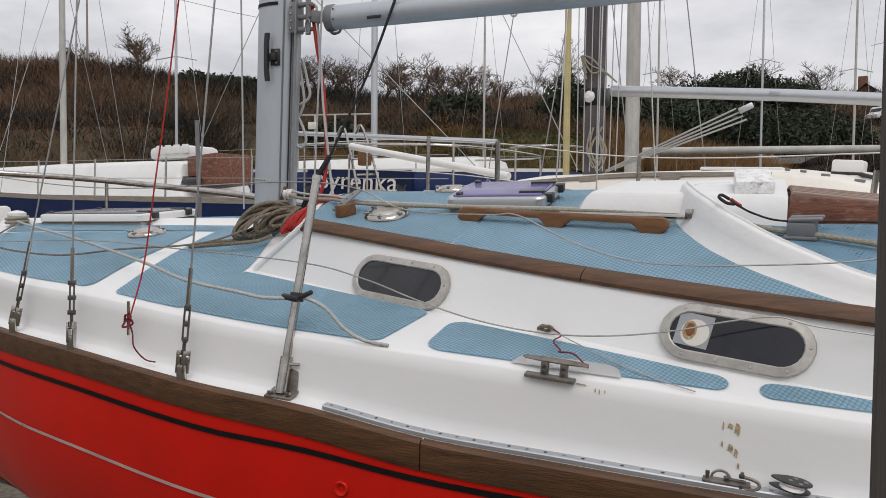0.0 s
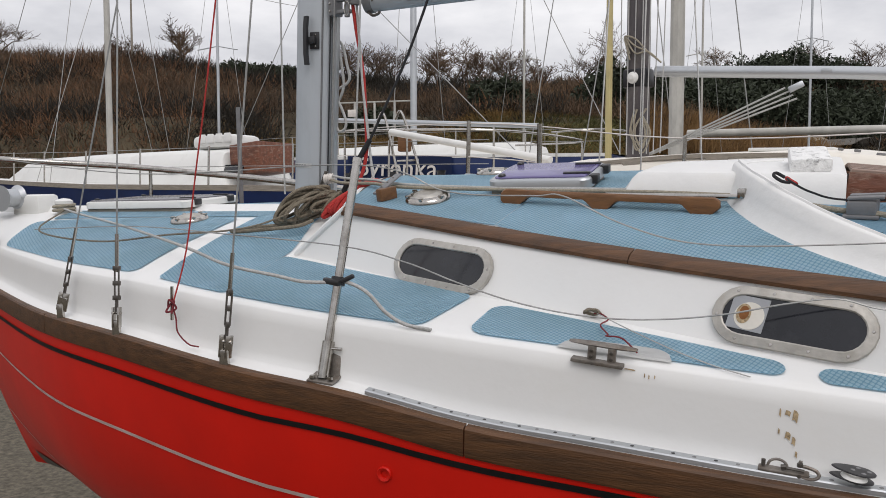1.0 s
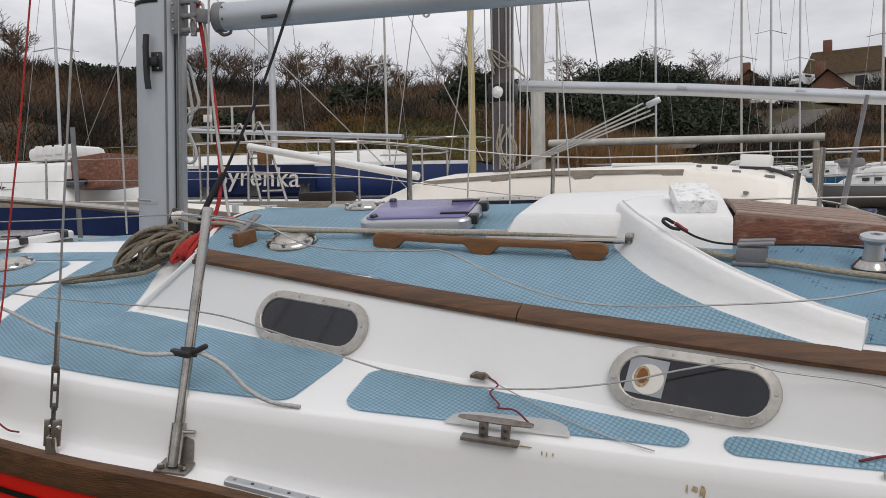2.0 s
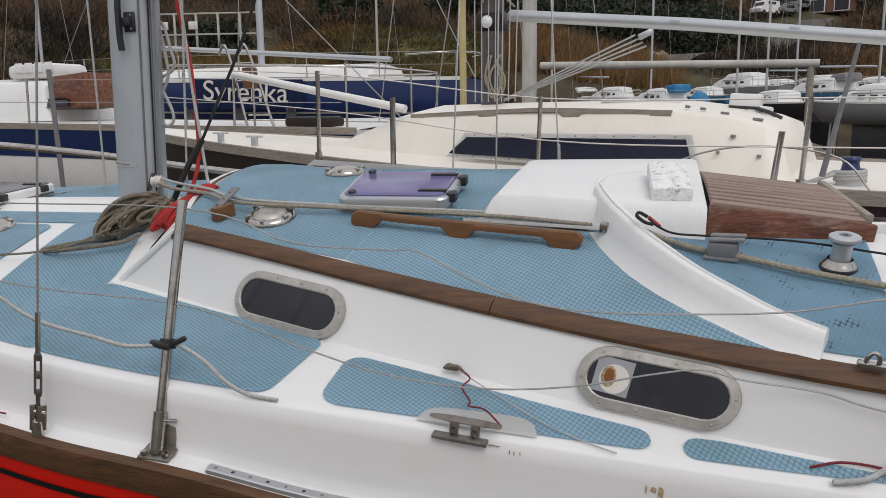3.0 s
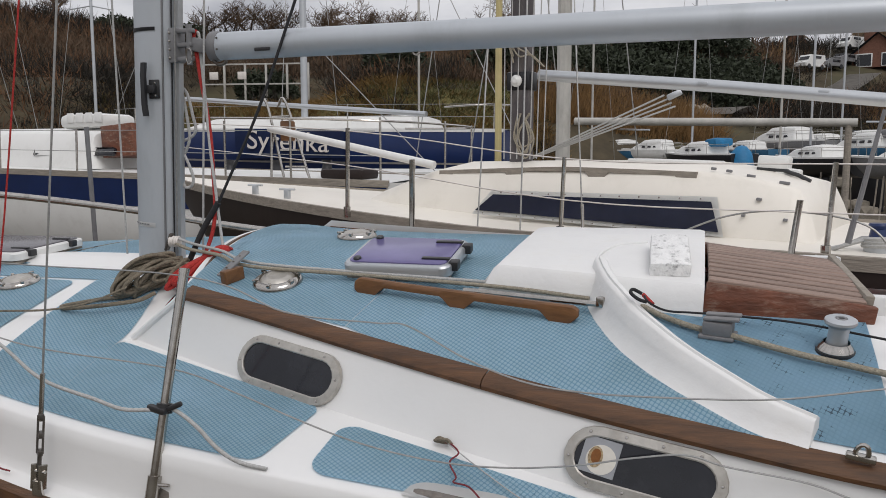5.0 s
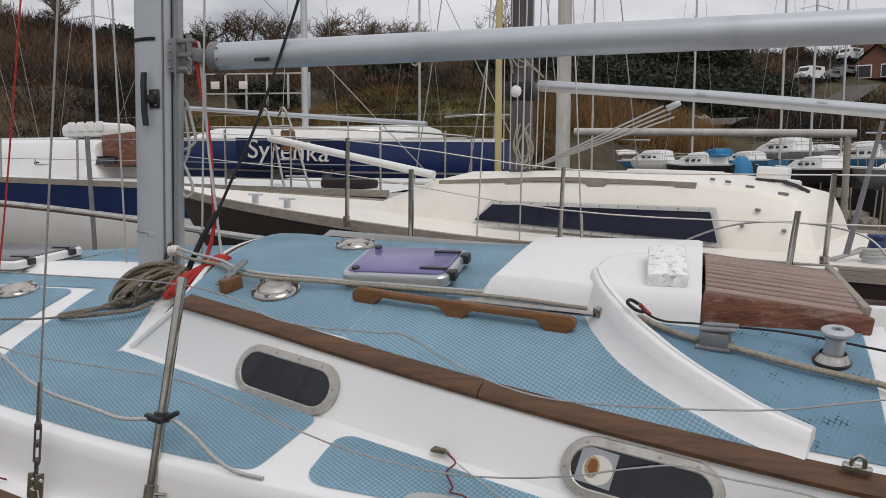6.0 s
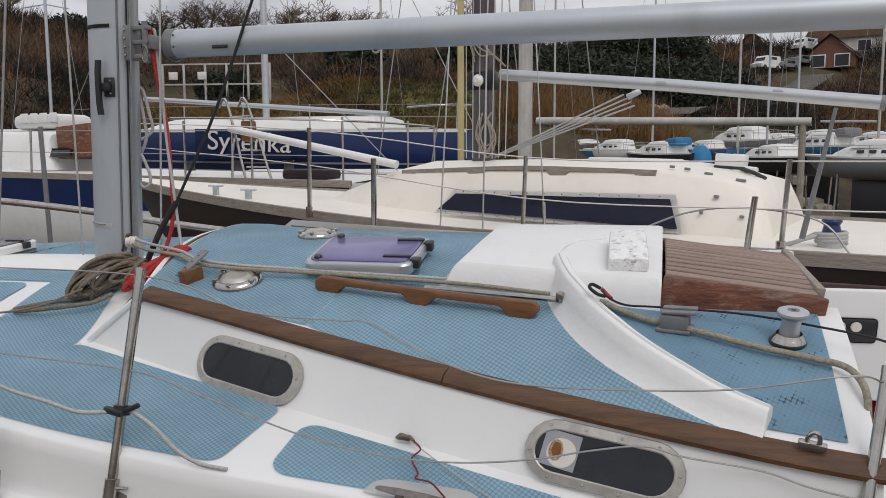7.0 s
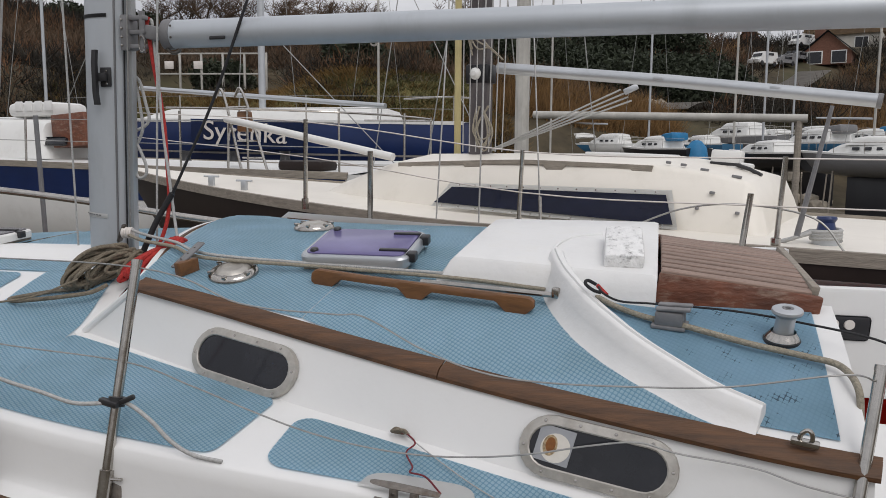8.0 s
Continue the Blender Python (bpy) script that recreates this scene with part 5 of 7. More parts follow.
rope("mooring_turns", [(-3.46 + 0.05 * math.cos(a), 3.0 + 0.05 * math.sin(a), 2.52 + 0.006 * a / 2) for a in lin(0, 14, 30)], 0.008, ROPE, "rope turns round the bollard", n=3)
rope("foredeck_line", [(-3.42, 2.96, 2.53), (-3.1, 2.55, 2.46), (-2.6, 2.42, 2.43), (-2.3, 2.48, 2.455), (-2.05, 2.5, 2.47), (-1.92, 2.56, 2.49), (-1.84, 2.66, 2.53)], 0.004, ROPE_DARK, "dark thin line lying across the foredeck")

# cockpit: far coaming with a black panel as the locker opening's shade, and the sole
fitted("coaming", box((2.2, 0.05, 0.45), pose(1.6, 3.72, 2.18), 0.02), WHITE, "white cockpit coaming")
fitted("coaming", box((2.2, 0.05, 0.42), pose(1.62, 2.36, 1.99), 0.02), WHITE, "white cockpit coaming")
fitted("locker_shade", box((0.19, 0.02, 0.10), pose(0.77, 3.693, 2.245), 0.015), BLACKHULL, "black panel for the shade inside an open locker")
for q in ((0.735, 2.25), (0.79, 2.25)):
    fitted("gauge", lathe([(0, 0.01), (0.018, 0.009), (0.02, 0)], pose(q[0], 3.683, q[1] + 0.01, 90, 0, 0), 16), STRIPE, "small pale gauge")
fitted("cockpit_sole", box((2.4, 1.3, 0.04), pose(1.7, 3.05, 1.75), 0.01), WHITE, "white cockpit sole")


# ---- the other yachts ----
view_fitted[0] = False
def yacht(name, label, place, bow, stern, half, mid_y, sheer, hull_mat, top_mat, rail_mat, depth=1.05, stripe=None, stripe_mat=None, group=""):
    """A laid-up yacht; x runs aft, y to its far side. sheer: deck-edge heights at bow, middle and stern."""
    root = thing(name, (0, 0, 0), label, "sailing boat", group)
    OFFSET.pop(root.name, None)
    root.matrix_basis = place
    ln = stern - bow

    def hb(x):
        t = (x - bow) / ln
        return half * min(1.0, (1 - (1 - min(1, t / 0.62)) ** 2.1)) * (1 - 0.22 * max(0, (t - 0.62) / 0.38) ** 2) + 0.01

    def zs(x):
        t = (x - bow) / ln
        return float(np.interp(t, (0, 0.5, 1), sheer))

    def pt(x, s, side, out=0.0):
        z0 = zs(x)
        xx = x + 0.9 * s ** 1.2 * max(0.0, 1 - (x - bow) / (0.35 * ln))
        return (xx, mid_y + side * (hb(x) + out) * max(0, 1 - s ** 3) ** 0.5, z0 - depth * s)
    xs, ss = lin(bow, stern, 34), lin(0, 1, 12)
    bm = bmesh.new()
    for side in (-1, 1):
        sheet([[pt(x, s, side) for s in ss] for x in xs], bm)
    sheet([[pt(stern, s, sd) for s in ss] for sd in (-1, 0, 1)], bm)
    bmesh.ops.remove_doubles(bm, verts=bm.verts, dist=0.004)
    part("hull", bm, hull_mat, root, sharp=60)
    bm = sheet([[(x, mid_y + k * hb(x), zs(x) + 0.05 * (1 - k * k)) for k in lin(-1, 1, 9)] for x in xs])
    part("deck", bm, top_mat, root)
    for side in (-1, 1):
        rows = [[(x, mid_y + side * (hb(x) + a), zs(x) + b) for a, b in ((0.012, -0.05), (0.014, 0.028), (-0.02, 0.03), (-0.022, -0.03))] for x in xs]
        part("toe_rail", bar(rows), rail_mat, root)
        if stripe:
            part("hull_band", plate([[pt(x, s, side, 0.006) for s in stripe] for x in lin(bow + 0.1, stern - 0.02, 30)], 0.004), stripe_mat, root, "coloured hull band")
    part("keel", box((ln * 0.3, 0.14, sheer[1] - depth - 0.05), pose(bow + ln * 0.5, mid_y, (sheer[1] - depth + 0.1) / 2), 0.03), BLACKHULL, root)
    for x in (bow + ln * 0.3, bow + ln * 0.72):
        for side in (-1, 1):
            y = mid_y + side * hb(x) * 0.75
            part("prop", tube([(x, y + side * 0.35, 0.0), (x, y, sheer[1] - depth * 0.72)], 0.04, 6), GREYWOOD, root, "timber shore")
    return root, hb, zs


def cabin(root, x0, x1, y0, y1, zb, zt, rake, mat, lean=0.12, fore=0.5, aft=0.1, crown=0.06, label="moulded cabin", tail=()):
    """A coachroof moulding with sloping sides, a long raked front and a cambered top."""
    rows = []
    for x, k in ((x0, 0.0), (x0 + fore * 0.5, 0.55), (x0 + fore, 0.93), (x0 + fore + 0.15, 1.0), ((x0 + x1) / 2, 1.02)) + (tuple(tail) or ((x1 - aft - 0.12, 0.97), (x1 - aft, 0.9), (x1, 0.0))):
        row = []
        taper = rake * max(0.0, 1 - (x - x0) / (x1 - x0)) ** 1.5
        for t, h in ((0, 0), (0.3, 0.55), (0.75, 0.93), (0.95, 0.995), (1.15, 1.01)):
            row.append((x, y0 + taper + lean * t, zb + (zt - zb) * h * k))
        row.append((x, (y0 + y1) / 2, zb + (zt - zb + crown) * k))
        for t, h in ((1.15, 1.01), (0.95, 0.995), (0.75, 0.93), (0.3, 0.55), (0, 0)):
            row.append((x, y1 - taper - lean * t, zb + (zt - zb) * h * k))
        rows.append(row)
    return part("cabin", sheet(rows), mat, root, label, sharp=50)


def simple_mast(root, x, y, z0, z1, r, mat, spreaders=True, label=""):
    m_ = part("mast", tube([(x, y, z0), (x, y, (z0 + z1) / 2), (x, y, z1)], r, 12, r1=r * 0.8), mat, root, label)
    if spreaders:
        for k in (0.62,):
            zz = z0 + (z1 - z0) * k
            part("spreader", tube([(x, y - 0.75, zz), (x, y, zz + 0.03), (x, y + 0.75, zz)], 0.018, 6), mat, m_)
    return m_


def wire(root, a, b, r=0.004, mat=None, name="stay"):
    return part(name, tube([a, b], r, 5), mat or WIRE, root)


# cream yacht alongside
cream, c_hb, c_zs = yacht("cream_yacht", "cream-topped sailing yacht with dark brown hull laid up alongside", pose(-0.50, 5.876, 0.034, 0, 0, -17.8) @ Matrix.Diagonal((1.02, 1.02, 1, 1)), -5.4, 4.2, 1.45, 0.9, (2.71, 2.46, 2.36), BROWNHULL, CREAM, GREYWOOD)
cab = cabin(cream, -2.7, 1.45, -0.06, 1.86, 2.42, 2.87, 0.55, CREAM, 0.16, 1.1, 0.08, 0.06, "cream moulded coachroof", ((0.4, 1.02), (0.70, 0.99), (1.03, 0.90), (1.25, 0.79), (1.30, 0.74), (1.37, 0.4), (1.42, 0.0)))
win = [(-0.93, 2.565), (-0.80, 2.685), (0.80, 2.678), (0.87, 2.492)]
wy = lambda z: -0.075 + 0.20 * (z - 2.42) / 0.45
def quad_on(pts, off, grow=0.0):
    cx_, cz_ = sum(p[0] for p in pts) / 4, sum(p[1] for p in pts) / 4
    out = []
    for x, z in pts:
        x2, z2 = x + grow * (1 if x > cx_ else -1), z + grow * (1 if z > cz_ else -1)
        out.append((x2, wy(z2) + 0.10 * max(0, -x2) * 0.9 - off, z2))
    return out
rows = [[Vector(a), Vector(b)] for a, b in ((quad_on(win, 0.02, 0.03)[0], quad_on(win, 0.02, 0.03)[1]), (quad_on(win, 0.02, 0.03)[3], quad_on(win, 0.02, 0.03)[2]))]
cw = part("window", plate(rows, 0.012), OFFWHITE, cream, "long window in a pale frame")
rows = [[Vector(a), Vector(b)] for a, b in ((quad_on(win, 0.034)[0], quad_on(win, 0.034)[1]), (quad_on(win, 0.034)[3], quad_on(win, 0.034)[2]))]
part("pane", plate(rows, 0.006), NAVYGLASS, cw, "dark blue tinted pane")
for k in range(12):
    for e in (0, 1):
        t = (k + 0.5) / 12
        a, b = (win[1], win[2]) if e else (win[0], win[3])
        x, z = a[0] + (b[0] - a[0]) * t, a[1] + (b[1] - a[1]) * t + (0.016 if e else -0.016)
        part("screw", lathe([(0, 0.004), (0.006, 0.003), (0.006, 0)], Matrix.Translation((x, wy(z) + 0.09 * max(0, -x) - 0.034, z)) @ pose(0, 0, 0, 90, 0, 0), 6), STEEL, cw)
rows = []
for x in lin(-1.47, 0.68, 60):
    f = max((1 if abs(x - q) < 0.07 else 0) for q in (-1.42, -0.72, -0.02, 0.62))
    y = 0.075 + 0.55 * max(0.0, 1 - (x + 2.7) / 4.15) ** 1.5
    zt = 2.893 - 0.03 * abs(x + 0.3) ** 1.3
    rows.append([(x, y - 0.02, zt - (0.075 if f else 0.03)), (x, y - 0.02, zt), (x, y + 0.02, zt), (x, y + 0.02, zt - (0.075 if f else 0.03))])
part("grab_rail", bar(rows), GREYWOOD, cream, "weathered grey grab rail")
cm = part("mast", box((0.19, 0.14, 7.5), pose(-0.99, 0.9, 6.4), 0.05), GREYMAST, cream, "weathered dark spar mast")
part("winch_boss", lathe([(0.05, 0), (0.05, 0.02), (0.035, 0.03), (0.02, 0.05), (0, 0.05)], pose(-1.0, 0.83, 3.6, 90, 0, 0), 20), OFFWHITE, cm, "round pale boss")
part("collar", box((0.22, 0.16, 0.16), pose(-0.99, 0.9, 3.6), 0.02), BLACKHULL, cm)
cb = part("boom", tube([(-0.83, 0.9, 3.645), (0.6, 0.88, 3.48), (1.92, 0.86, 3.30)], 0.047, 14), ALLOY, cream, "bare alloy boom")
for x in (0.5, 1.3):
    part("slide", box((0.07, 0.03, 0.03), pose(x, 0.84, 3.54 - 0.125 * (x - 0.2), 0, 7, 0), 0.005), ALLOY, cb)
part("end_fitting", tube([(1.92, 0.86, 3.30), (1.95, 0.86, 3.295)], 0.05, 12), GREYPLASTIC, cb)
for x, zt, r in ((-1.73, 3.18, 0.016), (0.0, 2.96, 0.014), (1.52, 2.93, 0.014)):
    s_ = part("stanchion", tube([(x, -0.48, c_zs(x)), (x + 0.03, -0.5, zt)], r, 8), STEEL, cream, "steel stanchion")
    part("socket", tube([(x, -0.48, c_zs(x) - 0.01), (x, -0.483, c_zs(x) + 0.07)], 0.026, 8), STEEL, s_)
for z_ in (0.0, -0.26):
    part("lifeline", tube(spline([(-5.2, 0.75, 3.36 + z_), (-1.70, -0.5, 3.16 + z_), (0.03, -0.5, 2.95 + z_), (1.53, -0.5, 2.92 + z_), (3.5, -0.4, 2.92 + z_)], 5), 0.0045, 5), STRIPE, cream)
wire(cream, (-0.35, -0.35, 2.45), (-0.7, 0.6, 8.5), 0.006)
wire(cream, (-0.65, -0.4, 2.48), (-0.95, 0.8, 9.0), 0.006)
wire(cream, (0.12, -0.4, 2.45), (-0.8, 0.8, 9.5), 0.005)
part("rigging_screw", tube([(0.12, -0.4, 2.45), (0.10, -0.375, 2.66)], 0.011, 8), STEEL, cream)
part("davit", tube([(1.62, -0.45, 2.5), (1.75, -0.42, 3.2)], 0.016, 8, r1=0.010), GREYPLASTIC, cream, "grey leaning strut")
part("arched_hoop", tube(spline([(0.62, -0.35, 2.46), (1.0, -0.42, 2.62), (1.35, -0.45, 2.66), (1.7, -0.45, 2.60), (1.86, -0.45, 2.42)], 6), 0.006, 6), WIRE, cream)
part("pole", tube([(-3.3, 0.3, 3.24), (-1.5, 0.35, 2.90)], 0.034, 12), OFFWHITE, cream, "pale spinnaker pole")
eng = part("outboard_engine", box((0.2, 0.16, 0.10), pose(1.03, 0.75, 2.92, 0, 4, 0), 0.015), OFFWHITE, cream, "small white outboard engine")
part("cowl", box((0.16, 0.14, 0.08), pose(1.12, 0.74, 2.845, 0, 8, 0), 0.015), OFFWHITE, eng)
part("shaft", box((0.07, 0.07, 0.2), pose(0.97, 0.78, 2.80), 0.01), GREYPLASTIC, eng)
part("band", box((0.205, 0.165, 0.022), pose(1.03, 0.75, 2.875, 0, 4, 0), 0.004), DARKPLASTIC, eng, "black cowl joint")
part("tiller", tube([(1.1, 0.68, 2.87), (1.2, 0.62, 2.84), (1.28, 0.6, 2.80)], 0.014, 8), DARKPLASTIC, eng)
part("clamp", box((0.12, 0.05, 0.14), pose(0.99, 0.70, 2.78, 0, 6, 0), 0.01), DARKPLASTIC, eng, "dark transom clamp")
m = pose(1.74, -0.15, 2.43) @ Matrix.Diagonal((0.85, 0.85, 0.85, 1))
wn_ = part("winch", lathe([(0.085, 0), (0.085, 0.05), (0.07, 0.06), (0.06, 0.10)], m, 20), ALLOY, cream, "sheet winch wound with grey rope")
part("drum", lathe([(0.06, 0.1), (0.05, 0.15), (0.065, 0.175), (0.06, 0.19), (0, 0.19)], m, 20), NAVY, wn_, "dark blue drum top")
part("rope_turns", tube([m @ Vector((0.088 * math.cos(a) - 0.0, 0.088 * math.sin(a), 0.03 + 0.0035 * a)) for a in lin(0, 20, 60)], 0.014, 6), ROPE_GREY, wn_, "turns of grey rope")
part("rope_tail", tube(spline([m @ Vector(p) for p in ((-0.08, -0.05, 0.08), (-0.17, -0.1, 0.05), (-0.26, -0.08, 0.01), (-0.3, 0.0, 0.0), (-0.2, 0.03, 0.03), (-0.09, 0.0, 0.09))], 6), 0.013, 6), ROPE_GREY, wn_)
part("sliding_hatch", box((0.6, 0.5, 0.03), pose(0.3, 0.95, 2.93, 0, 2, 0), 0.012), OFFWHITE, cream)
for x, y, z_, w in ((0.76, 0.2, 2.885, 0.03), (0.86, 0.19, 2.87, 0.035), (1.0, 0.16, 2.84, 0.05), (1.2, 0.14, 2.80, 0.06), (1.08, 0.02, 2.70, 0.03), (1.0, -0.02, 2.60, 0.02), (1.24, -0.02, 2.58, 0.025)):
    part("deck_fitting", box((w, 0.03, 0.018), pose(x, y, z_, 0, 8, 0), 0.004), GREYPLASTIC, cream, "small grey deck fitting")
for x, y in ((-2.9, 0.1), (-3.4, 0.2)):
    part("mooring_cleat", bar([[(x + q, y + 0.012 * math.cos(a), c_zs(x) + 0.1 + 0.01 * math.sin(a)) for a in lin(0, 6.28, 7)[:-1]] for q in (-0.09, -0.03, 0.03, 0.09)]), ALLOY, cream, "alloy mooring cleat")
    part("cleat_foot", box((0.06, 0.03, 0.1), pose(x, y, c_zs(x) + 0.05), 0.005), ALLOY, cream)
rng = random.Random(21)
for k in range(5):
    part("halyard_loop", tube(spline([(-0.93 + rng.uniform(-0.05, 0.08), 0.81, 3.33), (-0.98 + rng.uniform(-0.05, 0.03), 0.80, 3.15), (-0.92 + rng.uniform(-0.03, 0.05), 0.80, 3.0 + rng.uniform(-0.05, 0.05)), (-0.86 + rng.uniform(-0.03, 0.05), 0.80, 3.12), (-0.92, 0.81, 3.3)], 6), 0.0065, 6), ROPE, cm, "loops of pale halyard")
for k in range(3):
    part("gasket", tube(spline([(-1.02, 0.80, 3.85 - 0.05 * k), (-1.07, 0.80, 3.95), (-0.97, 0.79, 3.92 - 0.06 * k), (-0.86, 0.80, 3.8), (-0.75, 0.82, 3.70)], 6), 0.007, 6), ROPE, cm)
for k in range(7):
    wire(cream, (-1.1 + 0.06 * k, 0.8, 2.95), (-1.15 + 0.09 * k, 0.9, 10.0), 0.005, ROPE_GREY, "halyard")

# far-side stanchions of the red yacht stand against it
view_fitted[0] = True
for x0_, x1_, zt_ in ((-1.30, -1.31, 2.92), (0.41, 0.44, 2.73), (-3.22, -3.24, 3.12)):
    fitted("stanchion", tube([(x0_, 4.15, 2.2), (x1_, 4.15, zt_)], 0.0135, 10), GREYPLASTIC if x0_ < -2 else STEEL, "grey steel stanchion")

view_fitted[0] = False
# white yacht with a blue band
wh, w_hb, w_zs = yacht("white_yacht", "white sailing yacht with a navy hull band and brown washboard", pose(-5.3, 8.9, 0, 0, 0, -13.5) @ Matrix.Diagonal((1.06, 1.06, 1, 1)), -13.0, 2.2, 1.6, 1.6, (3.15, 2.86, 2.72), OFFWHITE, OFFWHITE, GREYWOOD, 1.7, (0.02, 0.24), ROYAL)
cabin(wh, -10.8, -2.7, 0.55, 2.0, 2.85, 3.42, 0.5, OFFWHITE, 0.18, 1.3, 0.12, 0.08, "white moulded coachroof")
part("washboard", box((0.62, 0.7, 0.46), pose(-2.4, 1.05, 3.26, 0, -4, 0), 0.01), TEAK_RED, wh, "dark brown washboard")
rf = part("liferaft_case", box((0.95, 0.6, 0.22), pose(-3.4, 1.2, 3.57), 0.08), OFFWHITE, wh, "ribbed white moulded case")
for k in range(4):
    part("rib", box((0.15, 0.03, 0.15), pose(-3.6 + 0.2 * k, 0.895, 3.62), 0.02), WHITE, rf)
for x in (-2.9, -2.3, -1.6):
    part("cabin_window", box((0.42, 0.02, 0.12), pose(x - 1.0, 0.66, 3.1, -20, 0, 0), 0.03), GLASS, wh, "dark cabin window")
for x in (-10.4, -8.8, -7.2, -5.6, -4.0, -2.4, -0.8, 0.7):
    part("stanchion", tube([(x, 1.6 - w_hb(x) + 0.06, w_zs(x)), (x, 1.6 - w_hb(x) + 0.08, w_zs(x) + 0.6)], 0.014, 8), STEEL, wh)
for z_ in (0.58, 0.3):
    part("lifeline", tube([(x, 1.6 - w_hb(x) + 0.08, w_zs(x) + z_) for x in lin(-12.0, 2.0, 18)], 0.005, 5), WIRE, wh)
simple_mast(wh, -7.3, 1.6, 3.3, 12, 0.06, FADEDMAST, True, "pale alloy mast")
part("boom", tube([(-2.0, 1.6, 3.9), (2.0, 1.5, 3.55)], 0.035, 10), ALLOY, wh)
for yy in (0.3, 2.9):
    wire(wh, (-7.1, yy, 2.85), (-7.3, 1.6, 11.5), 0.006)
    wire(wh, (-7.6, yy, 2.85), (-7.3, 1.6, 7.5), 0.006)
wire(wh, (-12.8, 1.6, 3.15), (-7.3, 1.6, 11.8), 0.007)
wire(wh, (2.1, 1.6, 2.8), (-7.3, 1.6, 11.9), 0.007)
for k, (xa, xb) in enumerate(((0.40, 0.55), (0.68, 0.92))):
    part("ladder_stile", tube(spline([(xa, 0.4, 3.62), (xa + 0.12, 0.4, 3.66), (xb + 0.2, 0.42, 2.7)], 5), 0.016, 8), STEEL, wh, "steel boarding ladder stile")
for k in range(4):
    part("rung", tube([(0.56 + 0.07 * k, 0.41, 3.5 - 0.2 * k), (0.86 + 0.07 * k, 0.41, 3.5 - 0.2 * k)], 0.012, 6), STEEL, wh)
part("pushpit", tube(spline([(-0.2, 0.25, 3.5), (1.0, 0.22, 3.46), (2.0, 0.5, 3.42), (2.2, 1.6, 3.42), (2.0, 2.7, 3.42), (0.8, 3.0, 3.45)], 5), 0.014, 8), STEEL, wh, "steel stern rail")
for x, y in ((0.0, 0.25), (1.0, 0.22), (2.0, 0.5), (2.2, 1.6), (2.0, 2.7)):
    part("rail_leg", tube([(x, y, 2.72), (x, y, 3.46)], 0.013, 8), STEEL, wh)
part("sail_bag", box((0.6, 0.35, 0.13), pose(1.45, 0.7, 2.81), 0.05), BROWNHULL, wh, "dark canvas bag")
part("outboard_bracket", box((0.13, 0.12, 0.24), pose(0.9, 0.3, 3.32), 0.02), TEAK_LIGHT, wh, "brown wooden bracket")
for k in range(3):
    part("winch", lathe([(0.07, 0), (0.055, 0.05), (0.05, 0.1), (0.065, 0.13), (0, 0.13)], pose(-0.4 + 0.75 * k, 0.75, 2.85), 14), DARKPLASTIC, wh, "dark sheet winch")

# navy yacht that carries the name
nv, n_hb, n_zs = yacht("navy_yacht", "navy blue sailing yacht with a white name on its side", pose(-7.41, 17.92, 0.1, 0, 0, -3.9) @ Matrix.Diagonal((1.11, 1.11, 1, 1)), -7.5, 3.6, 1.6, 1.55, (3.75, 3.62, 3.55), NAVY, OFFWHITE, OFFWHITE, 1.5, (0.5, 0.53), STRIPE)
dodger = part("name_cloth", plate([[(x, -0.08, 2.93), (x, -0.1, 3.66 - 0.03 * (x + 2.4))] for x in lin(-2.45, 0.22, 12)], 0.02), NAVY, nv, "navy canvas dodger with a white boat name")
txt = bpy.data.curves.new("name", "FONT")
txt.body, txt.size, txt.extrude = "Syrenka", 0.66, 0.006
tmp = bpy.data.objects.new("name", txt)
letters = new("boat_name", bpy.data.meshes.new_from_object(tmp))
bpy.data.objects.remove(tmp)
letters.data.materials.append(STRIPE)
letters.parent = nv
letters.matrix_basis = pose(-2.15, -0.125, 3.17, 90, 3, 0) @ Matrix.Diagonal((0.97, 1, 1, 1))
tagged(letters, "white lettering on the dodger")
cabin(nv, -5, 1.6, 0.5, 2.6, 3.55, 3.95, 0.4, OFFWHITE, 0.15, 1.2, 0.1)
simple_mast(nv, -1.6, 1.55, 3.9, 15, 0.085, ALLOY)
for x in lin(-6, 3.4, 7):
    part("stanchion", tube([(x, 1.55 - n_hb(x) + 0.05, n_zs(x)), (x, 1.55 - n_hb(x) + 0.05, n_zs(x) + 0.6)], 0.016, 6), STEEL, nv)
for z_ in (0.58, 0.3):
    part("lifeline", tube([(x, 1.55 - n_hb(x) + 0.05, n_zs(x) + z_) for x in lin(-7, 3.5, 12)], 0.006, 5), WIRE, nv)
part("pulpit", tube(spline([(2.3, 0.4, 4.1), (3.2, 0.6, 4.15), (3.7, 1.5, 4.15), (3.2, 2.5, 4.15)], 5), 0.02, 8), STEEL, nv)
wire(nv, (3.5, 1.5, 3.6), (-1.6, 1.55, 14.8), 0.01)
wire(nv, (-7.3, 1.5, 3.8), (-1.6, 1.55, 14.8), 0.01)
for yy in (0.1, 3.0):
    wire(nv, (-1.4, yy, 3.6), (-1.6, 1.55, 14), 0.008)
tn = thing("white_dinghy", (-4.6, 15.6, 0), "low white boat moored between the yachts", "boat")
part("hull", bar([[(-7.8 + t * 5.2, 15.5 + 0.1 * k - 0.5 * (1 - abs(2 * t - 1) ** 3) * (1 if k == 0 else 0), z) for k, z in ((0, 2.75), (0, 2.35), (8, 2.35), (8, 2.8))] for t in lin(0, 1, 9)]), OFFWHITE, tn)
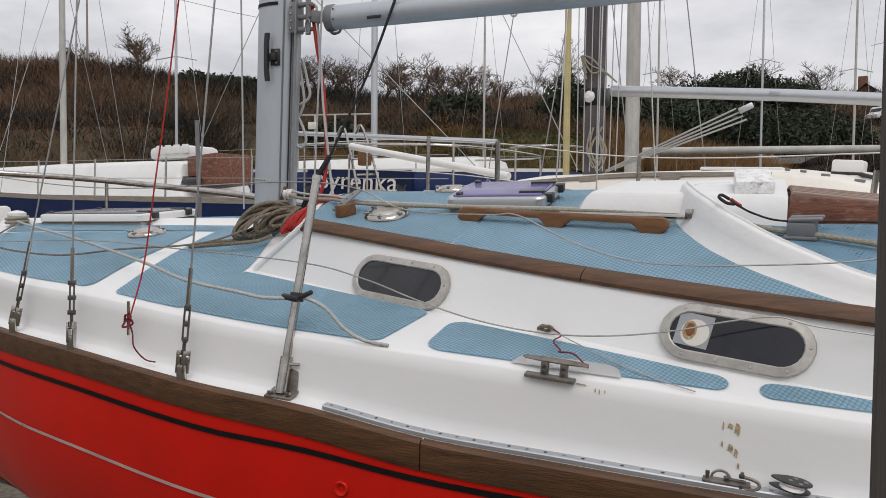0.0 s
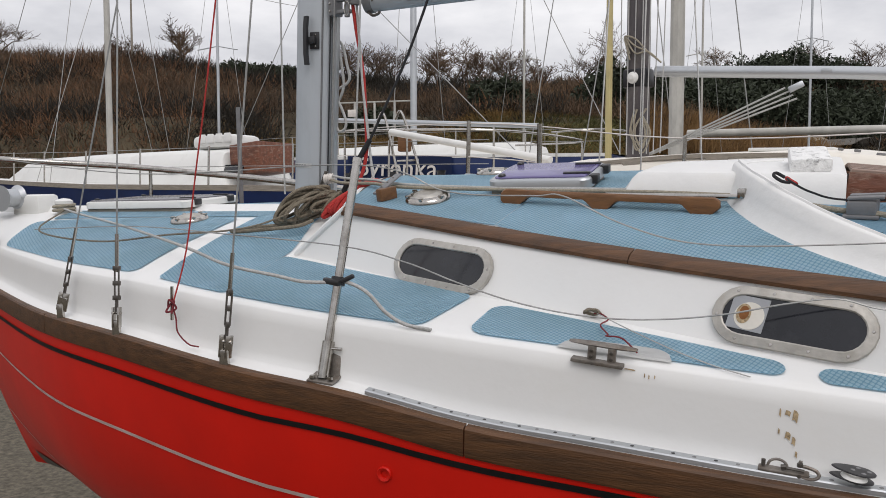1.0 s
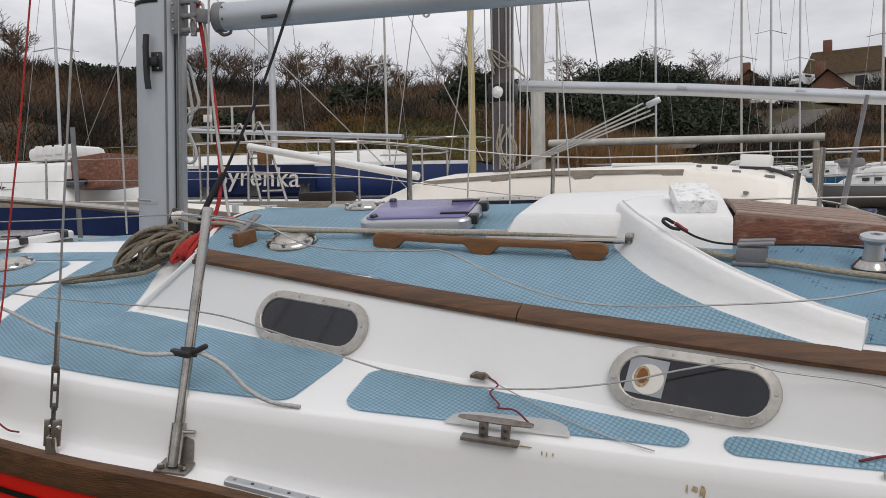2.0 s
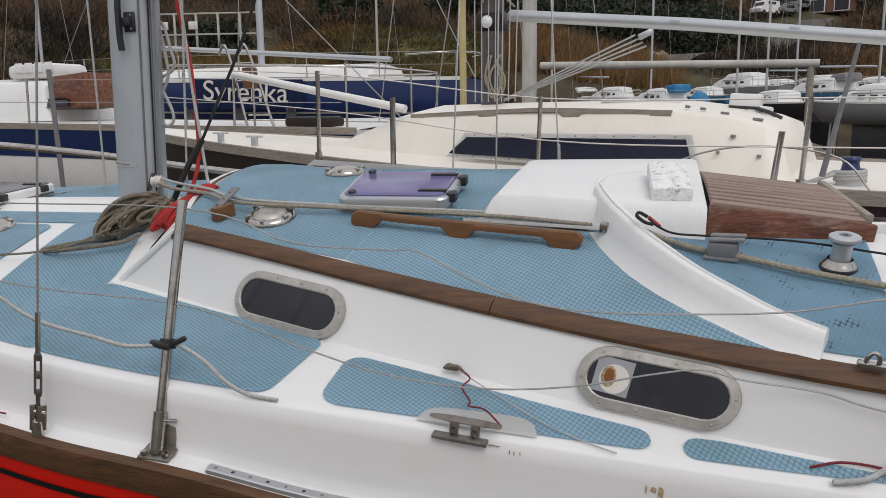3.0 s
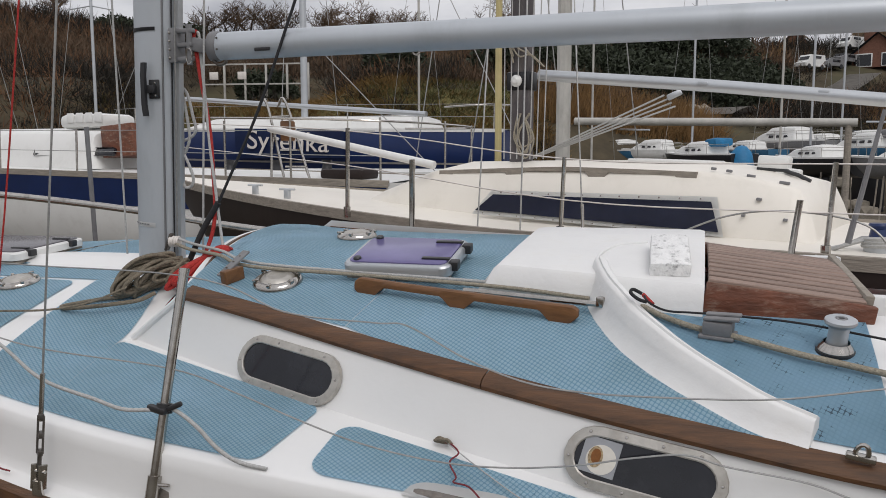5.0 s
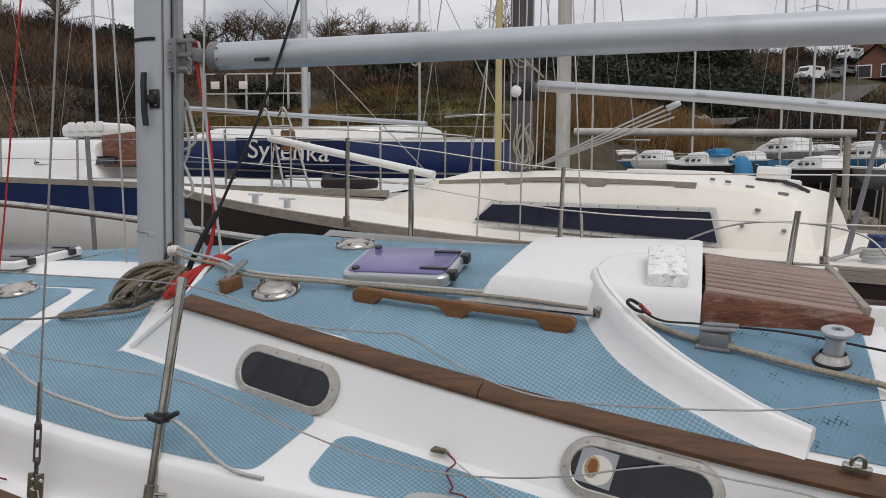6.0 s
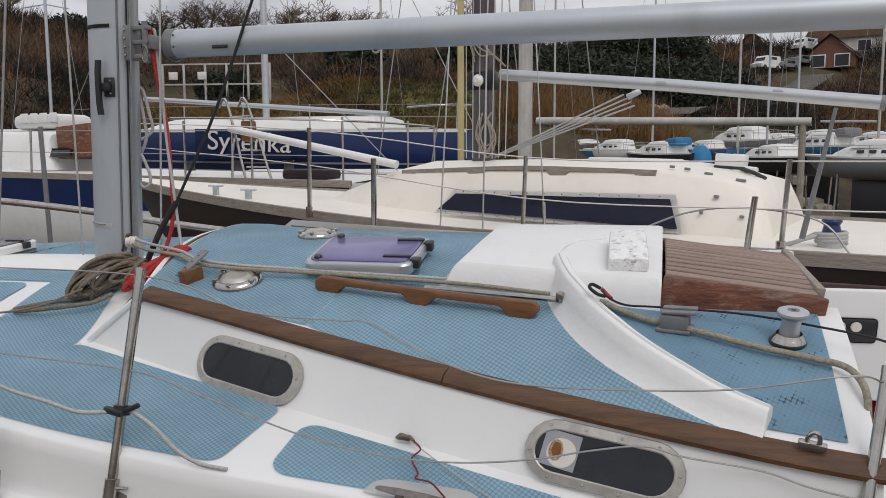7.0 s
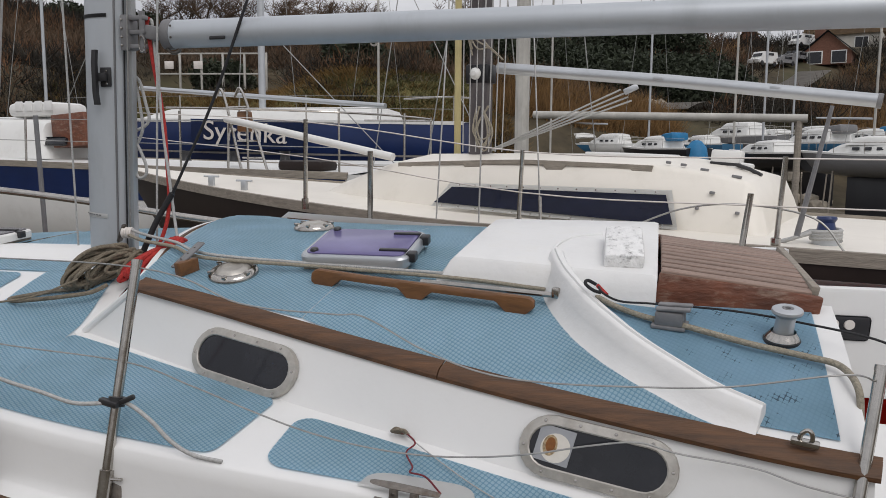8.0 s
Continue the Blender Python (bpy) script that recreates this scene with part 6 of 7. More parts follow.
tg = thing("covered_boat", (-5.6, 22, 0), "small boat under a green canvas cover", "boat")
part("cover", bar([[(-6.15 + t * 1.15, 22 + yy, zz) for yy, zz in ((-0.8, 2.6), (-0.75, 3.3), (0, 3.55 - 0.2 * t), (0.75, 3.3), (0.8, 2.6))] for t in lin(0, 1, 5)]), TARP_GREEN, tg, "green canvas cover")
part("cradle", box((1.0, 1.2, 2.6), pose(-5.6, 22, 1.3), 0.1), GREYWOOD, tg)


# small boats on the far hardstanding
def far_boat(x, y, turn, size, hull_mat, z, mast=True, seed=0):
    rt, f_hb, f_zs = yacht("small_yacht", {BLACKHULL: "small black-hulled yacht with white cabin on the far hardstanding", SKYBLUE: "small blue-hulled yacht with white cabin on the far hardstanding",
                           OFFWHITE: "small white yacht on the far hardstanding", GREYPLASTIC: "small grey-hulled yacht with white cabin on the far hardstanding"}[hull_mat],
                           pose(x, y, 0, 0, 0, turn) @ Matrix.Diagonal((size, size, size, 1)), -3.2, 3.2, 1.15, 0, (z / size + 0.15, z / size, z / size), hull_mat, OFFWHITE, OFFWHITE, 0.95, group="far laid-up boats")
    cabin(rt, -1.9, 1.3, -0.8, 0.8, z / size, z / size + 0.45, 0.3, OFFWHITE, 0.12, 0.8, 0.1)
    cabin(rt, -0.6 - 0.12 * (seed % 3), 1.25, -0.7, 0.7, z / size + 0.4, z / size + 0.6 + 0.06 * (seed % 3), 0.05, OFFWHITE, 0.1, 0.4, 0.1)
    if seed % 3 == 1:
        part("spray_hood", box((0.9, 1.2, 0.42), pose(1.3, 0, z / size + 0.62, 0, -6, 0), 0.12), TARP_BLUE if seed % 2 else GREYPLASTIC, rt, "canvas spray hood")
    if seed % 4 == 0:
        part("boom", tube([(-0.3, 0, z / size + 1.25), (2.9, 0.1, z / size + 1.1)], 0.05, 8), ALLOY, rt)
    for side in (-1, 1):
        for k in range(3):
            part("window", box((0.3, 0.03, 0.14), pose(-0.35 + 0.5 * k, side * 0.715, z / size + 0.25, side * 18, 0, 0), 0.02), GLASS, rt, "dark window")
        part("rail", tube([(q, side * (f_hb(q) - 0.05), z / size + 0.5) for q in lin(-2.9, 3.0, 8)], 0.012, 5), STEEL, rt)
        for q in lin(-2.6, 3.0, 5):
            part("stanchion", tube([(q, side * (f_hb(q) - 0.05), z / size), (q, side * (f_hb(q) - 0.05), z / size + 0.5)], 0.012, 5), STEEL, rt)
    part("front_window", box((0.03, 0.8, 0.16), pose(-0.45, 0, z / size + 0.6, 0, -38, 0), 0.01), GLASS, rt, "dark front window")
    if mast:
        simple_mast(rt, -0.4, 0, z / size + 0.6, z / size + 8.2, 0.055, FADEDMAST if seed % 2 else ALLOY)
        for side in (-1, 1):
            wire(rt, (-0.3, side * 1.1, z / size), (-0.4, 0, z / size + 8), 0.012)
        wire(rt, (-3.1, 0, z / size + 0.2), (-0.4, 0, z / size + 8), 0.012)
        wire(rt, (3.1, 0, z / size + 0.1), (-0.4, 0, z / size + 8), 0.012)
    return rt


for i, (x, y, turn, size, hm, z) in enumerate(((-1.95, 38.3, -50, 0.80, SKYBLUE, 3.42), (1.65, 33.3, -52, 0.72, BLACKHULL, 3.2), (5.65, 40.0, -48, 0.84, GREYPLASTIC, 3.85), (5.2, 29.8, -60, 0.66, BLACKHULL, 3.05),
                                               (8.15, 35.4, -56, 0.80, SKYBLUE, 3.5), (7.5, 26.3, -42, 0.72, GREYPLASTIC, 3.0), (11.9, 34.2, -50, 0.8, OFFWHITE, 3.4), (-0.5, 45.3, -40, 0.8, OFFWHITE, 3.9), (4.3, 46.1, -50, 0.8, OFFWHITE, 4.05), (9.6, 43.0, -45, 0.8, OFFWHITE, 3.9), (-3.4, 44.0, -35, 0.75, OFFWHITE, 3.9), (1.9, 42.0, -45, 0.7, OFFWHITE, 3.72), (7.2, 41.0, -52, 0.7, OFFWHITE, 3.75), (11.2, 39.5, -48, 0.75, BLACKHULL, 3.65), (-0.2, 36.0, -38, 0.6, OFFWHITE, 3.4), (3.6, 36.5, -55, 0.6, SKYBLUE, 3.42))):
    far_boat(x, y, turn, size, hm, z, False, i)
tb = thing("tarpaulin_heap", (2.85, 31.5, 0), "heap under a bright blue tarpaulin", "tarpaulin")
part("cover", lathe([(0.62, 2.2), (0.66, 2.7), (0.52, 3.25), (0.25, 3.5), (0, 3.55)], pose(2.95, 31.5, 0.08) @ Matrix.Diagonal((0.72, 0.7, 0.97, 1)), 14), TARP_BLUE, tb)
part("trestle", box((0.9, 0.8, 2.4), pose(2.85, 31.5, 1.2), 0.1), GREYWOOD, tb)

# free-standing masts of boats hidden behind the others
def lone_mast(x, y, z1, r, mat, label, spread=0.7, zb=1.0):
    t_ = thing("mast", (x, y, 0), label, "mast", "masts in the yard")
    part("spar", tube([(x, y, zb), (x, y, z1 * 0.6), (x, y, z1)], r, 10, r1=r * 0.8), mat, t_)
    if spread:
        part("spreader", tube([(x - spread * 0.9, y - 0.2, z1 * 0.62), (x, y, z1 * 0.63), (x + spread * 0.9, y + 0.2, z1 * 0.62)], 0.02, 6), mat, t_)
    for dx in (-1.2, 1.0):
        part("stay", tube([(x + dx, y + 0.4 * dx, zb + 1.6), (x, y, z1 * 0.97)], 0.008, 5), WIRE, t_)
    part("foot", box((0.4, 0.4, zb), pose(x, y, zb / 2), 0.02), GREYWOOD, t_)


lone_mast(-2.37, 12.1, 11.5, 0.055, YELLOWSPAR, "buff painted wooden mast with short crosstrees", 0.35)
lone_mast(-1.25, 10.76, 11.0, 0.10, FADEDMAST, "faded white mast close behind the cream yacht", 0)
for i, (x, y, h) in enumerate(((-2.79, 35.2, 14), (1.35, 35.3, 14.5), (4.74, 35.0, 13.5), (5.84, 34.8, 15), (9.6, 33.5, 14), (-16.5, 21, 12), (-9.0, 30, 13), (7.6, 38, 14))):
    lone_mast(x, y, h, 0.05, ALLOY if i % 2 else FADEDMAST, "pale alloy mast with wire stays", 0.7)
t_ = thing("yard_boom", (-0.5, 10.5, 0), "pale alloy boom stowed over a hidden boat", "boom")
part("spar", tube([(-1.15, 11.27, 3.5), (2.19, 10.58, 3.41)], 0.05, 12), FADEDMAST, t_)
part("crutch", tube([(2.1, 10.6, 0), (2.1, 10.6, 3.38)], 0.04, 8), GREYWOOD, t_)
t_ = thing("stowed_spar", (-1.4, 8.8, 0), "pale tackle lines slung from the cream yacht's boom", "rigging")
for k in range(4):
    part("tackle", tube([(-1.28 + 0.05 * k, 7.3, 2.93 + 0.02 * k), (-0.02 + 0.03 * k, 7.1, 3.50 - 0.03 * k)], 0.008, 6), ROPE_GREY, t_)
part("block", box((0.12, 0.04, 0.05), pose(0.06, 7.08, 3.50, 0, -25, 0), 0.01), ALLOY, t_)

DARKPOST = material("dark_timber", (0.055, 0.048, 0.04), 0.8, 0, 0.35, 25, 0.4, 80, (0.025, 0.022, 0.018), 0.6, 20, (4, 4, 0.4))
# dark upright by the first eye, cut below the later eye to fit the view
t_ = thing("timber_post", (-0.0535, 0.24, 0), "dark timber post close to the camera, placed to fit the view", "post")
part("post", box((0.04, 0.04, 2.74), pose(-0.0535, 0.24, 1.37, 0, 0, 8), 0.003), DARKPOST, t_)


# ---- ground and hill ----
def wu(x, y):
    """Distance up the valley side, and along it."""
    return 0.934 * y - 0.358 * x, 0.934 * x + 0.358 * y


def xy(w, u):
    return 0.934 * u - 0.358 * w, 0.934 * w + 0.358 * u


def smooth(a, b, v):
    t = max(0.0, min(1.0, (v - a) / (b - a)))
    return t * t * (3 - 2 * t)


def hill_height(x, y):
    w, u = wu(x, y)
    top = 11.0 + 0.9 * noise.noise(Vector((u * 0.035, 4.2, 0))) + 2.35 * smooth(-6, -28, u) + 1.3 * smooth(25, 33, u)
    h = 0.9 * smooth(22, 29, w) + 6.0 * smooth(29, 41, w) + (top - 6.9) * smooth(41, 62, w)
    h -= 1.7 * smooth(9, 17, u) * smooth(30, 40, w) * (1 - smooth(48, 60, w))
    h -= 1.5 * smooth(25, 32, u) * smooth(47, 54, w) * (1 - smooth(58, 63, w))
    h -= 1.2 * smooth(-13, -9.5, u) * (1 - smooth(-2, 1.5, u)) * smooth(33, 38, w) * (1 - smooth(45, 48, w))
    h += 0.5 * noise.noise(Vector((x * 0.12, y * 0.12, 0))) * smooth(30, 36, w)
    return h


gw = sorted(set([-700, -300, -120, -50, -20, -5, 5, 15, 22, 27] + [w for w in range(29, 72, 1)] + [76, 82, 90, 110, 150, 250, 500, 900]))
gu = sorted(set([-700, -350, -180, -120] + [u for u in range(-90, 76, 2)] + [90, 120, 180, 350, 700]))
bm = sheet([[(*xy(w, u), hill_height(*xy(w, u))) for u in gu] for w in gw])
for f in bm.faces:
    c = f.calc_center_median()
    w, u = wu(c.x, c.y)
    w += 2.0 * noise.noise(Vector((u * 0.1, 1.0, 0)))
    f.material_index = 0 if w < 28 else (2 if w < 40.5 and -11 < u < 7.5 else 1)
ground = solid("ground", bm, [GRAVEL, HILLSIDE, GRASS], sharp=180)
tagged(ground, "gravel boatyard ground rising to a scrub-covered hillside", "ground", kind="structure")

TWIG_BROWN = material("bare_brown_twigs", (0.105, 0.068, 0.042), 1.0, 0, 0.5, 0.25)
TWIG_RED = material("reddish_bare_twigs", (0.145, 0.074, 0.038), 1.0, 0, 0.5, 0.25)
TWIG_DARK = material("dark_scrub", (0.026, 0.022, 0.016), 1.0, 0, 0.3, 2)
LEAF_DARK = material("dark_evergreen_leaves", (0.020, 0.028, 0.012), 0.8, 0, 0.4, 3)
REED = material("dry_reeds", (0.23, 0.135, 0.055), 1.0, 0, 0.3, 2)
GRASS_TUFT = material("winter_grass_tufts", (0.20, 0.122, 0.042), 1.0, 0, 0.35, 1)
GRASS_GREEN = material("green_grass_tufts", (0.082, 0.085, 0.03), 1.0, 0, 0.35, 1)
BARK = material("bare_tree_bark", (0.055, 0.045, 0.036), 0.95, 0, 0.3, 6)


def scatter(name, label, mat, spots, blades, height, spread, width, seed, dome=False):
    """Many thin blades in clumps, as one mesh; spots are (x, y, z, size). dome: twigs fill rounded bushes, else they stand as tufts."""
    rng = np.random.default_rng(seed)
    sp = np.array(spots)
    base = np.repeat(sp, blades, axis=0)
    m_ = len(base)
    size = base[:, 3]
    ang = rng.uniform(0, 2 * np.pi, m_)
    if dome:
        el = np.arcsin(rng.uniform(0.0, 1.0, m_))
        k = rng.uniform(0.25, 1.0, m_) ** 0.6
        c = np.stack([np.cos(el) * np.cos(ang) * spread, np.cos(el) * np.sin(ang) * spread, np.sin(el) * height], 1) * (k * size)[:, None]
        foot = base[:, :3] + c - np.array([0, 0, 0.15])
        d = c / (np.linalg.norm(c, axis=1)[:, None] + 1e-6) + rng.normal(0, 0.65, (m_, 3)) + np.array([0, 0, 0.45])
        d /= np.linalg.norm(d, axis=1)[:, None]
        tip = foot + d * (rng.uniform(0.25, 0.75, m_) * size)[:, None]
    else:
        rad = np.sqrt(rng.uniform(0, 1, m_)) * spread * size
        lean = rng.uniform(0.0, 1.7, m_) * spread * size
        h = height * size * rng.uniform(0.25, 1.0, m_)
        foot = np.stack([base[:, 0] + rad * np.cos(ang), base[:, 1] + rad * np.sin(ang), base[:, 2] - 0.2], 1)
        tip = foot + np.stack([lean * np.cos(ang + rng.uniform(-1, 1, m_)), lean * np.sin(ang + rng.uniform(-1, 1, m_)), h], 1)
    a2 = rng.uniform(0, np.pi, m_)
    side = np.stack([np.cos(a2) * width, np.sin(a2) * width, rng.uniform(-0.5, 0.5, m_) * width], 1)
    v = np.stack([foot - side, foot + side, tip], 1)
    me = bpy.data.meshes.new(name)
    me.from_pydata(v.reshape(-1, 3), [], np.arange(m_ * 3).reshape(-1, 3))
    me.materials.append(mat)
    return tagged(new(name, me), label, "vegetation", kind="stuff")


rng = random.Random(77)
spots = {"a": [], "b": [], "c": [], "g": [], "h": [], "r": [], "o": []}
for _ in range(11500):
    w, u = rng.uniform(29, 66), rng.uniform(-75, 50)
    v = noise.noise(Vector((w * 0.11, u * 0.07, 2))) + rng.uniform(-0.22, 0.22)
    x, y = xy(w, u)
    z = hill_height(x, y)
    edge = 30.5
    if -10 < u < 7.5:
        edge = 40.8 + 1.8 * noise.noise(Vector((u * 0.3, 0, 7)))
    elif u >= 7.5:
        edge = 37.5
    if w < edge or (-10 < u < -1 and w < 46.0) or (abs(u - 17 - (w - 39) * 1.14) < 3.0 and w > 36):
        continue
    k = "a" if v > 0.14 else ("c" if v < -0.02 else "b")
    if k == "b" and u > -12 and rng.random() < 0.7:
        k = "c"
    if u > -8 and w > 52 and rng.random() < 0.05:
        k = "o"
    spots[k].append((x, y, z, rng.uniform(0.6, 1.5)))
for _ in range(7500):
    w, u = rng.uniform(28, 43.5), rng.uniform(-12, 8.5)
    x, y = xy(w, u)
    v = noise.noise(Vector((x * 0.16, y * 0.16, 5))) + rng.uniform(-0.3, 0.3)
    spots["g" if v > -0.02 else "h"].append((x, y, hill_height(x, y), rng.uniform(0.5, 1.2)))
for _ in range(150):
    w, u = rng.uniform(31, 41), rng.uniform(-11, 8)
    x, y = xy(w, u)
    if noise.noise(Vector((x * 0.2, y * 0.2, 9))) > 0.05:
        spots["c"].append((x, y, hill_height(x, y), rng.uniform(0.5, 1.0)))
for _ in range(1300):
    w, u = rng.uniform(36.5, 40.5), rng.uniform(8.5, 17.0) if rng.random() < 0.7 else rng.uniform(26, 40)
    x, y = xy(w, u)
    spots["r"].append((x, y, hill_height(x, y), rng.uniform(0.8, 1.2)))
for _ in range(1200):
    w, u = rng.uniform(36, 47), rng.uniform(23, 31)
    x, y = xy(w, u)
    if u > 21 + (w - 39) * 1.14:
        spots["h"].append((x, y, hill_height(x, y), rng.uniform(0.5, 1.0)))
scatter("hillside_scrub", "bare brown scrub covering the hillside", TWIG_BROWN, spots["a"], 60, 0.85, 1.0, 0.022, 1, True)
scatter("hillside_scrub", "reddish bare scrub covering the hillside", TWIG_RED, spots["b"], 60, 0.9, 1.0, 0.022, 2, True)
scatter("hillside_scrub", "dark tangled scrub covering the hillside", TWIG_DARK, spots["c"], 60, 0.85, 1.0, 0.028, 3, True)
scatter("hillside_scrub", "pale dry bushes high on the hillside", REED, spots["o"], 70, 0.85, 1.0, 0.022, 8, True)
scatter("grass_bank", "tufts of yellowed winter grass on the bank", GRASS_TUFT, spots["g"], 26, 0.5, 0.5, 0.02, 4)
scatter("grass_bank", "tufts of green grass on the bank", GRASS_GREEN, spots["h"], 24, 0.38, 0.5, 0.02, 5)
scatter("reed_bed", "dry buff reeds at the foot of the slope", REED, spots["r"], 26, 1.2, 0.5, 0.022, 6)


# bare trees along the ridge
def bare_tree(x, y, z, h, seed, label="bare winter tree on the ridge"):
    rg = random.Random(seed)
    t_ = thing("tree", (x, y, z), label, "tree", "bare trees on the ridge")
    trunk, crown = bmesh.new(), bmesh.new()

    def grow(p, d, length, r, level):
        pts, q = [p], p
        for k in range(3):
            d = (d + Vector((rg.uniform(-1, 1), rg.uniform(-1, 1), rg.uniform(-0.3, 0.7))) * 0.16).normalized()
            q = q + d * length / 3
            pts.append(q)
        tube(pts, r, 4 if level else 6, trunk if level == 0 else crown, r1=r * 0.55)
        if level < 5:
            for k in range(4 if level < 3 else 3):
                s = pts[rg.choice((1, 2, 3, 3))] if level else pts[rg.choice((1, 2, 3))]
                nd = (d + Vector((rg.uniform(-1, 1), rg.uniform(-1, 1), rg.uniform(-0.25, 0.45))) * 1.2).normalized()
                grow(s, nd, length * rg.uniform(0.6, 0.85), max(r * 0.5, 0.014), level + 1)
    grow(Vector((x, y, z - 0.3)), Vector((0, 0, 1)), h * 0.34, h * 0.028, 0)
    part("trunk", trunk, BARK, t_)
    part("crown", crown, TWIG_BROWN, t_, "fine bare branches")
    return t_


for i, (u, w, h) in enumerate(((-21.3, 60, 4.6), (-38, 62, 5.0), (-42, 60, 4.2), (-27, 63, 4.0), (-8, 61, 4.6), (-5.5, 62, 4.2), (-3, 61, 4.8), (-0.5, 62, 4.4), (2, 61, 4.0), (4, 62, 4.5), (6, 61, 3.8), (12, 62, 5.6), (-11, 61, 3.5), (27, 62, 4.5), (31, 61, 4.2), (20, 63, 4.0), (-22, 62, 3.2), (-48, 61, 4.6), (-9.5, 63, 4.4), (-6.8, 60.5, 4.0), (-1.8, 60, 4.2), (0.8, 63, 4.6), (3, 63, 4.3), (-35.5, 61, 4.4), (9, 63, 4.4))):
    x, y = xy(w, u)
    bare_tree(x, y, hill_height(x, y), h * 1.05, 100 + i)


# dark evergreens
def evergreen(x, y, z, h, wid, seed):
    rg = np.random.default_rng(seed)
    t_ = thing("evergreen_tree", (x, y, z), "dense dark evergreen tree on the slope", "tree", "evergreens")
    part("trunk", tube([(x, y, z - 0.3), (x + 0.1, y, z + h * 0.7)], 0.16, 7, r1=0.05), BARK, t_)
    n = 3800
    th, ph = rg.uniform(0, 2 * np.pi, n), np.arccos(rg.uniform(-0.6, 1, n))
    k = rg.uniform(0.55, 1.05, n) * (1 + 0.22 * np.sin(3 * th + seed) * np.sin(2.5 * ph))
    c = np.stack([x + wid * k * np.sin(ph) * np.cos(th), y + wid * k * np.sin(ph) * np.sin(th), z + h * 0.5 + h * 0.5 * k * np.cos(ph)], 1)
    off = rg.normal(0, 0.105, (n, 3, 3))
    v = c[:, None, :] + off
    me = bpy.data.meshes.new("crown")
    me.from_pydata(v.reshape(-1, 3), [], np.arange(n * 3).reshape(-1, 3))
    me.materials.append(LEAF_DARK)
    ob = new("crown", me)
    ob.parent = t_
    ob.matrix_parent_inverse = OFFSET[t_.name]
    return t_


for i, (u, w, h, wid) in enumerate(((20.5, 56, 5.4, 2.6), (23, 57, 5.6, 2.6), (25.5, 56, 4.8, 2.4), (18.5, 52, 5.0, 2.4), (21.5, 50, 5.2, 2.6), (25, 51, 4.8, 2.4), (16, 54, 4.2, 2.2), (13, 50, 4.4, 2.2), (8.5, 45, 4.2, 2.0), (10.5, 43.5, 3.6, 2.0), (19, 46, 4.6, 2.4), (16, 45, 4.0, 2.2), (21.5, 44.5, 3.6, 1.8), (-17, 61, 3.0, 2.4), (-14.5, 61.5, 3.2, 2.4), (-12.5, 60, 2.6, 1.8), (8, 61, 2.6, 1.5), (-5, 44, 2.6, 1.6), (2, 44, 2.8, 1.8), (25.5, 48, 3.6, 2.2), (14, 46, 3.6, 2.2))):
    x, y = xy(w, u)
    evergreen(x, y, hill_height(x, y) - 0.3, h * (0.56 if w > 49 else 0.8), wid, 300 + i)

# sloping concrete ramp with rocks beside it, vans and cars at its head
CONCRETE = material("pale_concrete", (0.21, 0.195, 0.175), 0.9, 0, 0.2, 2, 0.4, 10)
ROCKS = material("pale_boulders", (0.34, 0.30, 0.24), 0.9, 0, 0.3, 3, 0.5, 6, island=0.2)
ROOF_TILE = material("brown_roof_tiles", (0.13, 0.085, 0.045), 0.9, 0, 0.3, 4, 0.5, 12)
ROOF_SLATE = material("dark_slate_roof", (0.05, 0.055, 0.065), 0.8, 0, 0.2, 4, 0.3, 12)
BRICKWORK = material("red_brick_wall", (0.16, 0.075, 0.05), 0.9, 0, 0.25, 8, 0.4, 20)
RENDER = material("pale_rendered_wall", (0.5, 0.48, 0.43), 0.9, 0, 0.1, 3, 0.2, 10)
rows = []
for t in lin(0, 1, 24):
    w, u = 39 + 17 * t, 17 + 19.4 * t
    row = []
    for k in (-1.7, -0.6, 0.6, 1.7):
        x, y = xy(w - 0.7 * k, u + 0.7 * k)
        cx_, cy_ = xy(w, u)
        row.append((x, y, hill_height(cx_, cy_) + 0.25))
    rows.append(row)
tagged(solid("road", plate(rows, -0.3), CONCRETE), "sloping pale concrete road up the bank", "road", kind="structure")
rng = random.Random(5)
for k in range(120):
    if k < 9:
        w, u, s = 41.3 + 1.0 * k, 17.6 + 1.14 * k + rng.uniform(-0.2, 0.2), rng.uniform(0.42, 0.55)
    else:
        w, u, s = rng.uniform(29, 35.5), rng.uniform(17, 38), rng.uniform(0.22, 0.6)
    x, y = xy(w, u)
    b_ = bmesh.new()
    bmesh.ops.create_icosphere(b_, subdivisions=1, radius=s)
    for v in b_.verts:
        v.co = Vector((v.co.x * 1.2, v.co.y, v.co.z * 0.75)) * rng.uniform(0.75, 1.15) + Vector((x, y, hill_height(x, y) + s * 0.3))
    tagged(solid("boulder", b_, ROCKS, smooth=False), "pale boulder on the bank beside the road", "rock", "boulders")


